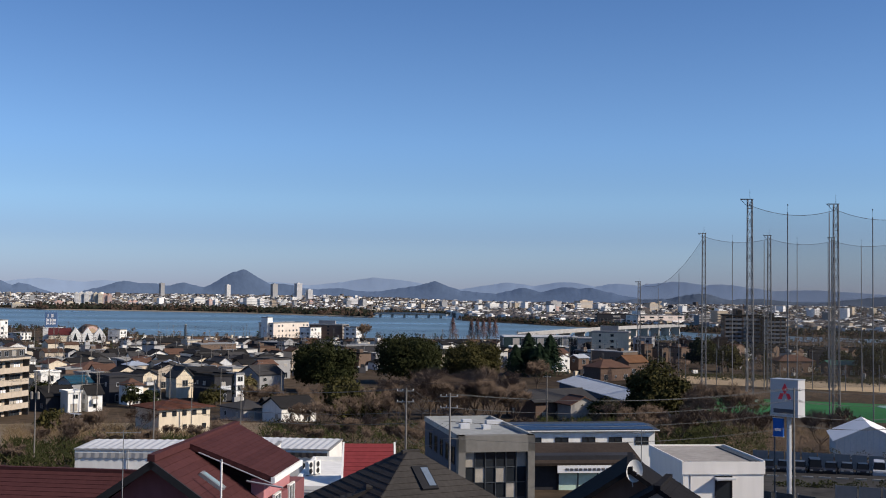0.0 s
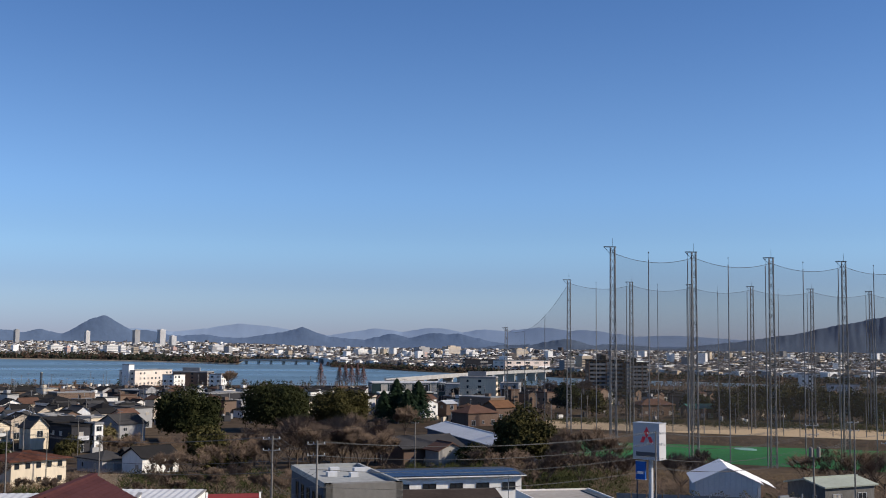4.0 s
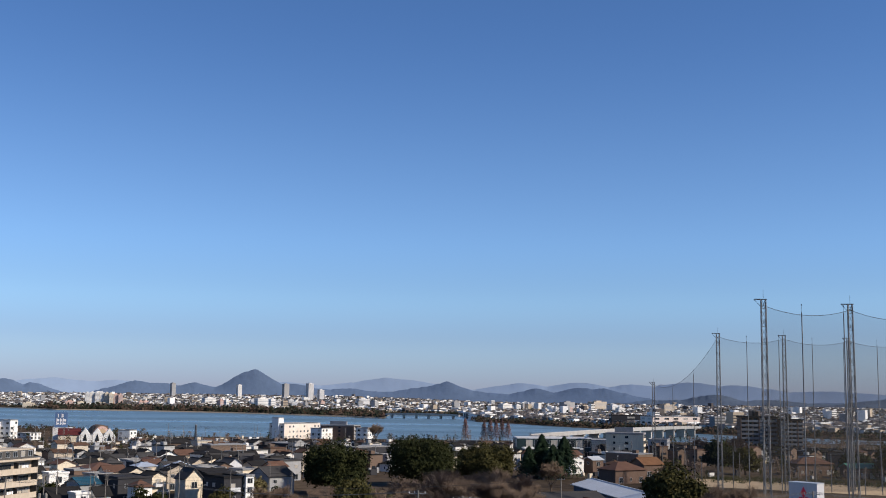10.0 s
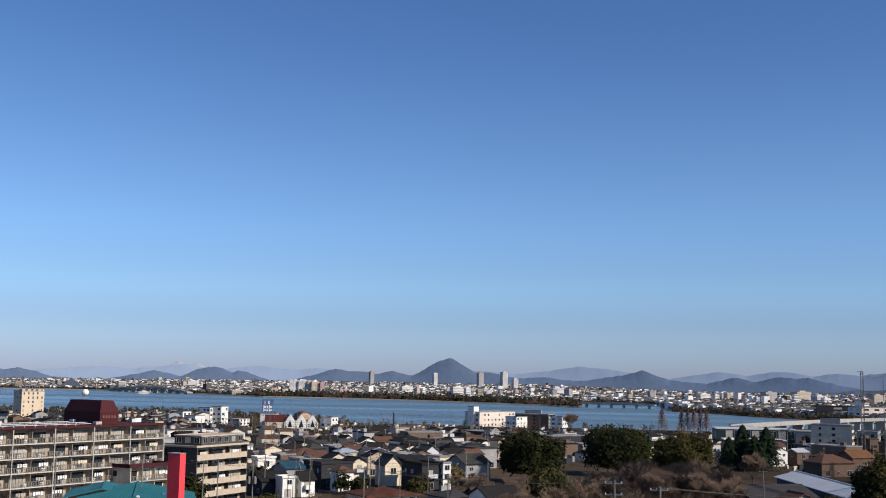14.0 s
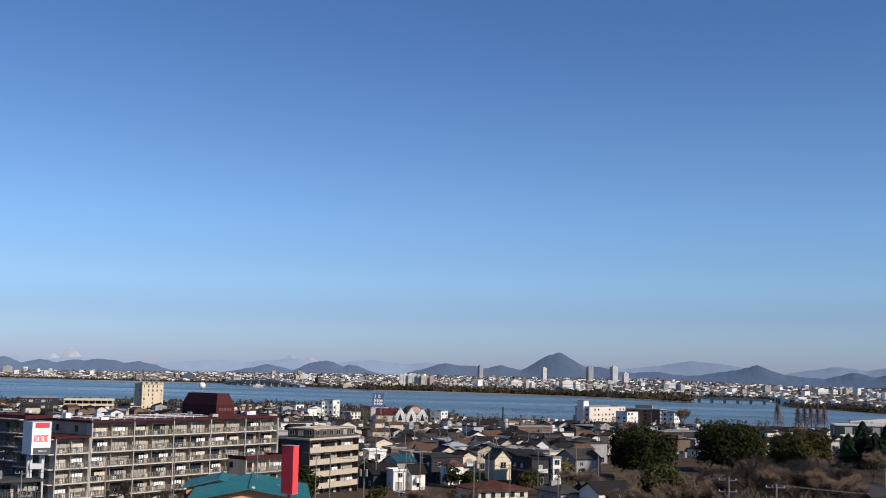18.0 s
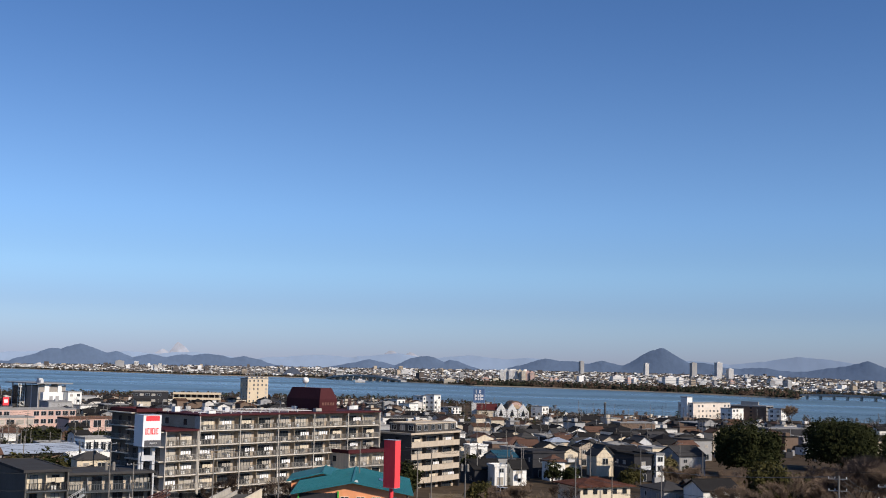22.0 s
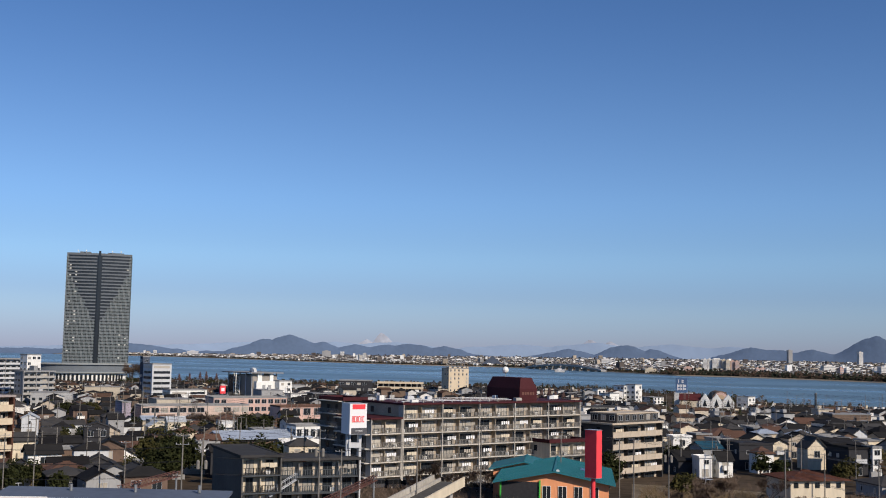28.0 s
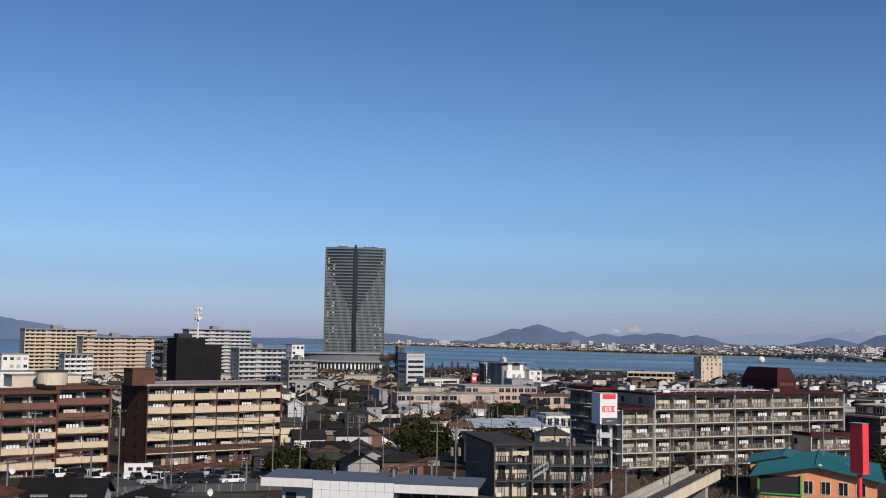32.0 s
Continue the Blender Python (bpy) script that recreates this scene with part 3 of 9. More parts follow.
def apartment(x, y, rz, L, W, floors, fh, bays, label, wall_m, rail_m, slab_m, z=None, fins=1, pier_m=None, rail_h=1.1, bars=False, sill=-3, roof_m=None, bal=1.5, win_w=None, clutter=0.35, rng=R, west=True, top=0.5, part_m=None, group="", curt=0.5, inner_m=None, low_m=None, low_to=1, high_m=None, high_from=99):
    """A slab block of flats: on the front each storey has a balcony slab, a rail, a screen and a sliding window in each bay."""
    e = thing("apartment_building", x, y, z, rz, label, "apartments", group)
    H, bw = floors * fh, L / bays
    b = B()
    b.box(0, bal, sill, L, W, H)
    part("wall", b, wall_m, e)
    b = B()
    b.box(-0.3, -0.15, H, L + 0.3, W + 0.3, H + 0.3)
    for q in ((-0.3, -0.15, L + 0.3, 0.15), (-0.3, W, L + 0.3, W + 0.3), (-0.3, 0.15, 0, W), (L, 0.15, L + 0.3, W)):
        b.box(q[0], q[1], H + 0.3, q[2], q[3], H + 0.3 + top)
    part("roof", b, roof_m or roof_deck, e)
    if inner_m:
        b = B()
        b.box(0.2, bal - 0.02, 0, L - 0.2, bal + 0.01, H - 0.2)
        part("recess_wall", b, inner_m, e)
    sb, pb, fb = B(), B(), B()
    sb.box(0, 0, -0.2, L, bal - 0.005, 0)
    slab = sb.mesh("balcony_floor", slab_m)
    if bars:
        n = int(bw / 0.35)
        pb.box(0.05, 0.03, rail_h - 0.07, bw - 0.05, 0.1, rail_h)
        pb.box(0.05, 0.03, 0.05, bw - 0.05, 0.09, 0.12)
        for i in range(n):
            q = 0.08 + (bw - 0.16) * i / (n - 1)
            pb.box(q, 0.045, 0.1, q + 0.13, 0.075, rail_h - 0.05)
    else:
        pb.box(0.03, 0, 0, bw - 0.03, 0.14, rail_h)
        pb.box(0.0, -0.03, rail_h, bw, 0.17, rail_h + 0.07)
    rail = pb.mesh("balcony_rail", rail_m)
    low = pb.mesh("balcony_rail", low_m or rail_m)
    high = pb.mesh("balcony_rail", high_m or rail_m)
    fb.box(-0.05, 0.55, 0, 0.05, bal, fh - 0.5)
    screen = fb.mesh("screen", part_m or wall_m)
    wg, wc = [window_mesh(win_w or round(bw * 0.62, 2), 2.0, dark_steel, k, 4 if bw > 5 else 2) for k in (glass, mat("pale_curtain", (0.42, 0.39, 0.34), 0.4, 0.3, 0.4, 0.05, obj=0.6))]
    ab = B()
    ab.box(-0.4, 0, 0, 0.4, 0.35, 0.65)
    ac = ab.mesh("air_conditioner", white)
    washes = []
    for v in range(3):
        lb = B()
        for i in range(4):
            lb.box(-1.2 + 0.62 * i, -0.01, 0.08 * ((i + v) % 3), -0.75 + 0.62 * i + 0.1 * (v % 2), 0.02, 0.75)
        washes.append(lb.mesh("laundry", (cloth_white, cream, curtain)[v]))
    for f in range(floors):
        if f:
            part("balcony_floor", slab, None, e, M=pose(0, 0, f * fh))
        for i in range(bays):
            if f:
                part("balcony_rail", low if f <= low_to else high if f >= high_from else rail, None, e, M=pose(i * bw, 0, f * fh))
            if i:
                part("screen", screen, None, e, M=pose(i * bw, 0, f * fh))
            part("window", wc if rng.random() < curt else wg, None, e, M=pose((i + 0.5) * bw, bal, f * fh + 0.05))
            if rng.random() < clutter:
                part("air_conditioner", ac, None, e, M=pose((i + rng.uniform(0.15, 0.85)) * bw, bal - 0.7, f * fh + 0.01))
            if rng.random() < clutter * 0.42:
                part("laundry", rng.choice(washes), None, e, M=pose((i + rng.uniform(0.35, 0.65)) * bw, 0.45, f * fh + rail_h - 0.05))
    if fins:
        b = B()
        b.box(-0.1, -0.16, sill, 0.1, 0.05, H)
        pm = b.mesh("pier", pier_m or wall_m)
        for i in range(0, bays + 1, fins):
            part("pier", pm, None, e, M=pose(i * bw, 0, 0))
    for xx in (0.0, L - 0.2):
        b = B()
        b.box(xx, 0, sill, xx + 0.2, bal, H)
        part("end_wall", b, pier_m or wall_m, e)
    if west:
        n = max(1, int((W - bal) / 4.5))
        for f in range(floors):
            for i in range(n):
                part("window", window_mesh(0.9, 1.1, dark_frame, glass, 1), None, e, M=pose(0, bal + (W - bal) * (i + 0.5) / n, f * fh + 1.0, 0, 0, -90))
    for i in range(max(1, round(L / W))):
        f = (i + 0.5) / max(1, round(L / W))
        keep(x + L * f * math.cos(radians(rz)) - W / 2 * math.sin(radians(rz)), y + L * f * math.sin(radians(rz)) + W / 2 * math.cos(radians(rz)), W * 0.62)
    return e


# ---- trees ----
def leaf_cloud(b, rng, lobes, n, size, flat=0.0):
    """Leaves in clumps over the outer parts of some lobes (centre, radii)."""
    tot = sum(l[1][0] * l[1][2] for l in lobes)
    for c, r in lobes:
        k = int(n * r[0] * r[2] / tot)
        for _ in range(k // 5):
            u = Vector((rng.gauss(0, 1), rng.gauss(0, 1), rng.gauss(0, 1) + 0.25)).normalized()
            f = rng.uniform(0.72, 1.03)
            q = Vector((c[0] + u.x * r[0] * f, c[1] + u.y * r[1] * f, c[2] + u.z * r[2] * f))
            for _ in range(5):
                p = q + Vector((rng.gauss(0, 1), rng.gauss(0, 1), rng.gauss(0, 0.7))) * size * 0.8
                d = (u + Vector((rng.uniform(-1, 1), rng.uniform(-1, 1), rng.uniform(-0.4, 1)))).normalized()
                a = d.orthogonal().normalized()
                a = (a * math.cos(rng.uniform(0, 6.3)) + d.cross(a) * math.sin(rng.uniform(0, 6.3))).normalized()
                o = d.cross(a)
                s = size * rng.uniform(0.5, 1.0)
                b.add([p - a * s, p - o * s * 0.55, p + a * s, p + o * s * 0.55 + d * s * 0.2], [(0, 1, 2, 3)])


def branch(b, rng, p, d, length, r, depth, tips, bend=0.35, sides=5):
    steps = 3
    for _ in range(steps):
        q = p + d * (length / steps)
        b.tube(p, q, r, r * 0.82, sides if depth < 2 else 3)
        r *= 0.82
        p = q
        d = (d + Vector((rng.uniform(-1, 1), rng.uniform(-1, 1), rng.uniform(-0.4, 0.8))) * bend * 0.4).normalized()
        if depth >= 2:
            tips.append((p.copy(), d.copy()))
    if depth < 4:
        for _ in range(rng.choice((2, 3)) + (depth > 0)):
            nd = (d * 1.0 + Vector((rng.uniform(-1, 1), rng.uniform(-1, 1), rng.uniform(-0.1, 0.95)))).normalized()
            branch(b, rng, p, nd, length * rng.uniform(0.55, 0.8), r * 0.72, depth + 1, tips, bend, sides)


def broadleaf(x, y, h, r, seed, leaf_m, label, lobes_n=11, n=3600, size=0.6, group="", squash=1.0, z=None):
    rng = random.Random(seed)
    e = thing("tree", x, y, z, rng.uniform(0, 360), label, "tree", group)
    b = B()
    hh = h * 0.3
    b.tube((0, 0, -0.5), (0, 0, hh * 0.55), 0.05 * h, 0.036 * h, 8)
    lobes = []
    for i in range(lobes_n):
        a = 6.283 * i / lobes_n + rng.uniform(-0.4, 0.4)
        q = rng.uniform(0.4, 0.66) * r
        c = (q * math.cos(a), q * math.sin(a), h * (0.34, 0.62, 0.46)[i % 3] * rng.uniform(0.9, 1.1))
        rr = r * rng.uniform(0.36, 0.46)
        lobes.append((c, (rr, rr, rr * rng.uniform(0.75, 0.95) * squash)))
        b.tube((0, 0, hh * 0.5), (c[0] * 0.8, c[1] * 0.8, c[2] - rr * 0.3), 0.022 * h, 0.008 * h, 5)
    lobes.append(((0, 0, h * 0.68), (r * 0.7, r * 0.7, h * 0.32)))
    lobes.append(((0, 0, h * 0.42), (r * 0.8, r * 0.8, h * 0.26)))
    part("trunk", b, bark, e)
    b = B()
    leaf_cloud(b, rng, lobes, n, size)
    # dark inner foliage that closes the crown
    for c, rr in lobes:
        leaf_cloud(b, rng, [(c, (rr[0] * 0.72, rr[1] * 0.72, rr[2] * 0.72))], n // 14, size * 1.5)
    part("crown", b, leaf_m, e)
    keep(x, y, r * 0.8)
    return e


def bare_tree(x, y, h, seed, label, twig_m=None, spread=0.5, group="", z=None, upright=False, fine=8):
    rng = random.Random(seed)
    e = thing("bare_tree", x, y, z, rng.uniform(0, 360), label, "tree", group)
    b, tips = B(), []
    n = (8 if h > 9.5 else 5) if not upright else 14
    b.tube((0, 0, -0.5), (0, 0, h * (0.22 if not upright else 0.85)), 0.022 * h, 0.016 * h if not upright else 0.004 * h, 7)
    for i in range(n):
        a = 6.283 * i / n * (1 if not upright else 2.4) + rng.uniform(-0.3, 0.3)
        if upright:
            zz = h * (0.2 + 0.65 * i / n)
            d = Vector((math.cos(a), math.sin(a), 0.7)).normalized()
            branch(b, rng, Vector((0, 0, zz)), d, h * 0.16 * (1.15 - i / n), 0.006 * h, 2, tips, 0.2, 4)
        else:
            d = Vector((math.cos(a) * spread, math.sin(a) * spread, rng.uniform(0.55, 1.5))).normalized()
            branch(b, rng, Vector((0, 0, h * rng.uniform(0.08, 0.22))), d, h * rng.uniform(0.22, 0.31), 0.012 * h, 1, tips, 0.5, 4)
    part("trunk", b, bark, e)
    b = B()
    for p, d in tips:
        for _ in range(fine):
            t = (d + Vector((rng.uniform(-1, 1), rng.uniform(-1, 1), rng.uniform(-0.5, 0.9))) * 0.9).normalized()
            q = p + t * h * rng.uniform(0.06, 0.15)
            o = t.orthogonal().normalized() * 0.026
            b.add([p - o, p + o, q], [(0, 1, 2)])
            s = p.lerp(q, 0.55)
            t2 = (t + Vector((rng.uniform(-1, 1), rng.uniform(-1, 1), rng.uniform(-0.5, 1)))).normalized()
            b.add([s - o * 0.7, s + o * 0.7, s + t2 * h * 0.065], [(0, 1, 2)])
    part("crown", b, twig_m or twig, e)
    keep(x, y, h * 0.25)
    return e


def conifer(x, y, h, r, seed, label, leaf_m=None, group="", z=None, n=900, fine=1.0):
    rng = random.Random(seed)
    e = thing("conifer", x, y, z, rng.uniform(0, 360), label, "tree", group)
    b = B()
    b.tube((0, 0, -0.5), (0, 0, h * 0.95), 0.02 * h, 0.004 * h, 6)
    part("trunk", b, bark, e)
    b = B()
    for i in range(n):
        f = rng.random() ** 0.7
        zz = h * (0.12 + 0.88 * f)
        a = rng.uniform(0, 6.283)
        tier = f * 8 % 1
        lobe = 0.82 + 0.16 * math.sin(3 * a + 5 * int(f * 8) + seed) + 0.1 * math.sin(7 * a + seed)
        rr = r * (1 - f) ** 0.75 * rng.uniform(0.35, 1.08) * lobe * (1.12 - 0.4 * tier) + 0.15
        p = Vector((rr * math.cos(a), rr * math.sin(a), zz - 0.25 * rr))
        o = Vector((math.cos(a), math.sin(a), -0.35)).normalized()
        t = Vector((-math.sin(a), math.cos(a), rng.uniform(-0.4, 0.4))).normalized()
        s = rng.uniform(0.35, 0.8) * (0.5 + 0.06 * h) * fine
        b.add([p - t * s * 0.5, p + o * s * 0.9, p + t * s * 0.5, p - o * s * 0.7 + Vector((0, 0, 0.25 * s))], [(0, 1, 2, 3)])
    part("crown", b, leaf_m or leaf_pine, e)
    keep(x, y, r)
    return e


# ---- street furniture and cars ----
def utility_pole(x, y, h, rz, arms=2, label="grey concrete utility pole with crossarms and insulators", transformer=False, z=None):
    e = thing("utility_pole", x, y, z, rz, label, "pole", "utility poles")
    b = B()
    b.tube((0, 0, -0.6), (0, 0, h), 0.12, 0.075, 8)
    part("pole", b, mat("pole_concrete", (0.22, 0.205, 0.185), 0.9, 0.2, 1.5, 0.2), e)
    for i in range(arms):
        zz = h - 0.35 - 1.0 * i
        b = B()
        b.box(-0.85, 0.1, zz, 0.75, 0.18, zz + 0.07)
        arm = part("crossarm", b, galv, e)
        for q in (-0.8, -0.3, 0.65):
            c = B()
            c.tube((q, 0.14, zz + 0.07), (q, 0.14, zz + 0.16), 0.03, 0.045, 6)
            c.tube((q, 0.14, zz + 0.16), (q, 0.14, zz + 0.23), 0.045, 0.02, 6)
            part("insulator", c, pale_grey, arm)
    if transformer:
        for sx in (-0.45, 0.45):
            b = B()
            b.tube((sx, -0.25, h - 3.6), (sx, -0.25, h - 2.7), 0.21, 0.21, 10)
            b.tube((sx, -0.25, h - 2.7), (sx, -0.25, h - 2.55), 0.2, 0.1, 8)
            part("transformer", b, MATS["pole_concrete"], e)
    return e


def wires(pairs, label="black overhead power cables", m=None):
    """Sagging cables from point to point, as thin tubes: one thing with a part for each span."""
    e = new("power_lines")
    tagged(e, label, "cable")
    for p, q, sag in pairs:
        b = B()
        p, q = Vector(p), Vector(q)
        b.chain([p.lerp(q, i / 10) - Vector((0, 0, sag * 4 * (i / 10) * (1 - i / 10))) for i in range(11)], 0.016)
        part("cable", b, m or dark_frame, e)


CARS = {}
CAR_LOOK = {"white": (0.75, 0.75, 0.75), "black": (0.015, 0.015, 0.018), "silver": (0.42, 0.43, 0.45), "grey_blue": (0.10, 0.14, 0.19), "dark_grey": (0.06, 0.06, 0.065), "red": (0.3, 0.02, 0.02)}


def car(x, y, rz, colour="white", kind="sedan", z=None):
    k = (colour, kind)
    if k in CARS:
        m = pose(x, y, ground(x, y) if z is None else z, 0, 0, rz)
        return copy_thing(CARS[k], m)
    name = {"sedan": "car", "van": "minivan", "truck": "motorhome"}[kind]
    e = thing(name, x, y, z, rz, f"parked {colour.replace('_', ' ')} {name} on the asphalt lot", "car", "parked cars")
    CARS[k] = e
    paint = mat(f"car_paint_{colour}", CAR_LOOK[colour], 0.35, 0.04, 2.0, 0.0, spec=0.35)
    L, W, Hh, hood, belt = {"sedan": (4.3, 1.7, 1.45, 1.15, 0.85), "van": (4.5, 1.75, 1.85, 0.75, 0.95), "truck": (6.0, 2.1, 3.0, 0.7, 1.2)}[kind]
    prof = [(-L / 2, 0.25), (L / 2, 0.25), (L / 2, 0.6), (L / 2 - 0.08, belt - 0.08), (L / 2 - hood, belt), (-L / 2 + 0.25, belt), (-L / 2, belt - 0.15)]
    b = B()
    n = len(prof)
    vs = [(px, sy * (W / 2 - (0.06 if pz > 0.6 else 0)), pz) for sy in (-1, 1) for px, pz in prof]
    b.add(vs, [tuple(range(n)), tuple(range(2 * n - 1, n - 1, -1))] + [(i, n + i, n + (i + 1) % n, (i + 1) % n) for i in range(n)])
    part("body", b, paint, e)
    f0, f1, r0, r1 = L / 2 - hood, L / 2 - hood - 0.75, -L / 2 + (0.35 if kind == "sedan" else 0.08), -L / 2 + (0.9 if kind == "sedan" else 0.25)
    b = B()
    lo, hi = W / 2 - 0.1, W / 2 - 0.24
    vs = [(f0, -lo, belt), (f0, lo, belt), (r0, lo, belt), (r0, -lo, belt), (f1, -hi, Hh - 0.06), (f1, hi, Hh - 0.06), (r1, hi, Hh - 0.06), (r1, -hi, Hh - 0.06)]
    b.add(vs, [(0, 1, 5, 4), (1, 2, 6, 5), (2, 3, 7, 6), (3, 0, 4, 7), (4, 5, 6, 7)])
    part("window", b, mat("car_glass", (0.008, 0.009, 0.01), 0.2, 0.1, 1, 0, spec=0.25), e, "dark glass all round")
    b = B()
    b.box(r1 - 0.02, -hi - 0.02, Hh - 0.07, f1 + 0.02, hi + 0.02, Hh)
    for px, sy in ((0.1, -1), (0.1, 1), (-1.0, -1), (-1.0, 1)):
        b.box(px - 0.05, sy * (W / 2 - 0.17) - 0.09, belt, px + 0.05, sy * (W / 2 - 0.17) + 0.09, Hh - 0.05)
    part("roof", b, paint, e)
    if kind == "truck":
        b = B()
        b.box(-L / 2 + 0.05, -W / 2, belt + 0.02, L / 2 - 1.9, W / 2, Hh)
        b.box(L / 2 - 1.9, -W / 2 + 0.1, Hh - 0.75, L / 2 - 0.9, W / 2 - 0.1, Hh - 0.02)
        part("cabin", b, paint, e)
        for sy in (-1, 1):
            for q in (-2.2, -0.8, 0.5):
                b = B()
                b.box(q, sy * (W / 2 + 0.01) - 0.02, 1.7, q + 0.8, sy * (W / 2 + 0.01) + 0.02, 2.3)
                part("side_window", b, dark_frame, e)
    for px in (-L / 2 + 0.85, L / 2 - 0.85):
        for sy in (-1, 1):
            b = B()
            b.tube((px, sy * (W / 2 - 0.2), 0.31), (px, sy * (W / 2 + 0.01), 0.31), 0.31, 0.31, 12)
            w = part("wheel", b, tyre_m, e)
            b = B()
            b.tube((px, sy * (W / 2 - 0.1), 0.31), (px, sy * (W / 2 + 0.025), 0.31), 0.19, 0.17, 10)
            part("rim", b, alu, w)
    for sy in (-1, 1):
        b = B()
        b.box(L / 2 - 0.06, sy * (W / 2 - 0.28) - 0.17, 0.58, L / 2 + 0.02, sy * (W / 2 - 0.28) + 0.17, 0.74)
        part("headlight", b, curtain, e)
    return e


# ---- far shore ----
def far_city():
    """The town beyond the water: past counting, joined by colour."""
    rng = random.Random(11)
    sets = [B() for _ in range(4)]
    trees = B()
    for _ in range(25000):
        az = rng.uniform(-31, 52)
        sh = lerp(az, FAR_SHORE)
        if sh > 4600:
            continue
        D = sh + 70 + (min(4650, sh + 2600) - sh - 70) * rng.random() ** 1.5
        if 3.3 < az < 20 and D < sh + 170:
            continue
        x, y = P(az, D)
        tall = rng.random()
        grow = 1 + (D - sh) / 7000
        w, d, h = rng.uniform(5, 11) * grow, rng.uniform(6, 12), rng.uniform(4.0, 8.5)
        if tall > 0.965:
            w, h = rng.uniform(10, 20), rng.uniform(7, 11)
        if tall > 0.995:
            w, h = rng.uniform(10, 16), rng.uniform(14, 22)
        M = pose(x, y, ground(x, y), 0, 0, 36 + rng.choice((0, 90)) + rng.uniform(-16, 16))
        k = rng.choices((0, 1, 2, 3), (0.6, 0.16, 0.1, 0.14))[0]
        sets[k].box(-w / 2, -d / 2, -1, w / 2, d / 2, h, 0, M)
        if h > 8:
            n = int(h / 3)
            for i in range(n):
                sets[k].box(-w / 2 - 0.05, -d / 2 - 0.25, 1.2 + 3 * i, w / 2 + 0.05, -d / 2 + 0.05, 2.5 + 3 * i, 1, M)
        elif tall < 0.75:
            s = B()
            hip_roof(s, w, d, h, rng.uniform(1.4, 2.4), 0.5, 1)
            sets[k].add([M @ Vector(v) for v in s.v], s.f, 1)
    far_white = mat("far_white_walls", (0.84, 0.83, 0.80), 0.8, 0.15, 6, 0, island=0.8)
    far_roof = mat("far_dark_roofs", (0.07, 0.065, 0.063), 0.8, 0.3, 6, 0, island=0.8, second=(0.17, 0.155, 0.15))
    cols = (far_white, mat("far_cream_walls", (0.5, 0.42, 0.32), 0.8, 0.2, 6, 0, island=0.8), mat("far_grey_walls", (0.3, 0.3, 0.3), 0.8, 0.25, 6, 0, island=0.8), mat("far_dark_walls", (0.14, 0.12, 0.11), 0.8, 0.25, 6, 0, island=0.8))
    for s, m in zip(sets, cols):
        solo("far_town", s, [m, far_roof], "dense low town on the far shore, pale walls and dark roofs", "town", kind="stuff")
    # woods and reeds along the far shore and between the houses
    t2 = B()
    for i in range(9000):
        az = rng.uniform(-31, 52)
        sh = lerp(az, FAR_SHORE)
        if sh > 4600:
            continue
        wooded = 3.3 < az < 20
        if i % 3 == 0:
            D, s = sh + rng.uniform(200, 2300), rng.uniform(3, 7)
        else:
            D, s = sh + rng.uniform(8, 160 if wooded else 70), rng.uniform(2.5, 6.5) if wooded else rng.uniform(1.2, 3.6)
        x, y = P(az, D)
        z = ground(x, y)
        b = trees if rng.random() < 0.55 else t2
        for _ in range(9):
            p = Vector((x + rng.gauss(0, s * 0.5), y + rng.gauss(0, s * 0.5), z + abs(rng.gauss(0.5, 0.4)) * s * 1.3))
            a = Vector((rng.uniform(-1, 1), rng.uniform(-1, 1), rng.uniform(-1, 1))).normalized() * s * 0.45
            o = a.orthogonal().normalized() * s * 0.4
            b.add([p - a, p - o, p + a, p + o], [(0, 1, 2, 3)])
    solo("shore_trees", trees, mat("far_evergreens", (0.027, 0.031, 0.022), 0.9, 0.3, 8, 0, island=0.8), "dark green trees along the far shore", "trees", kind="stuff")
    solo("shore_trees", t2, mat("far_bare_woods", (0.075, 0.052, 0.04), 0.9, 0.3, 8, 0, island=0.8), "brown bare woods and reeds along the far shore", "trees", kind="stuff")


far_city()
b = B()
azl = [2.9 + 0.35 * i for i in range(140)]
for a in azl:
    sh = lerp(a, FAR_SHORE)
    b.v += [(*P(a, sh - 3), -0.6), (*P(a, sh + 2), 1.5), (*P(a, sh + 6), 1.6)]
b.f = [f for i in range(len(azl) - 1) for f in ((3 * i, 3 * i + 1, 3 * i + 4, 3 * i + 3), (3 * i + 1, 3 * i + 2, 3 * i + 5, 3 * i + 4))]
b.m = [0] * len(b.f)
solo("shore_bank", b, mat("stone_bank", (0.30, 0.25, 0.19), 0.9, 0.25, 20, 0.2), "pale stone bank along the far shore", "bank", kind="structure")


far_glass = mat("far_window_bands", (0.34, 0.35, 0.37), 0.4, 0.2, 5, 0, obj=0.3)


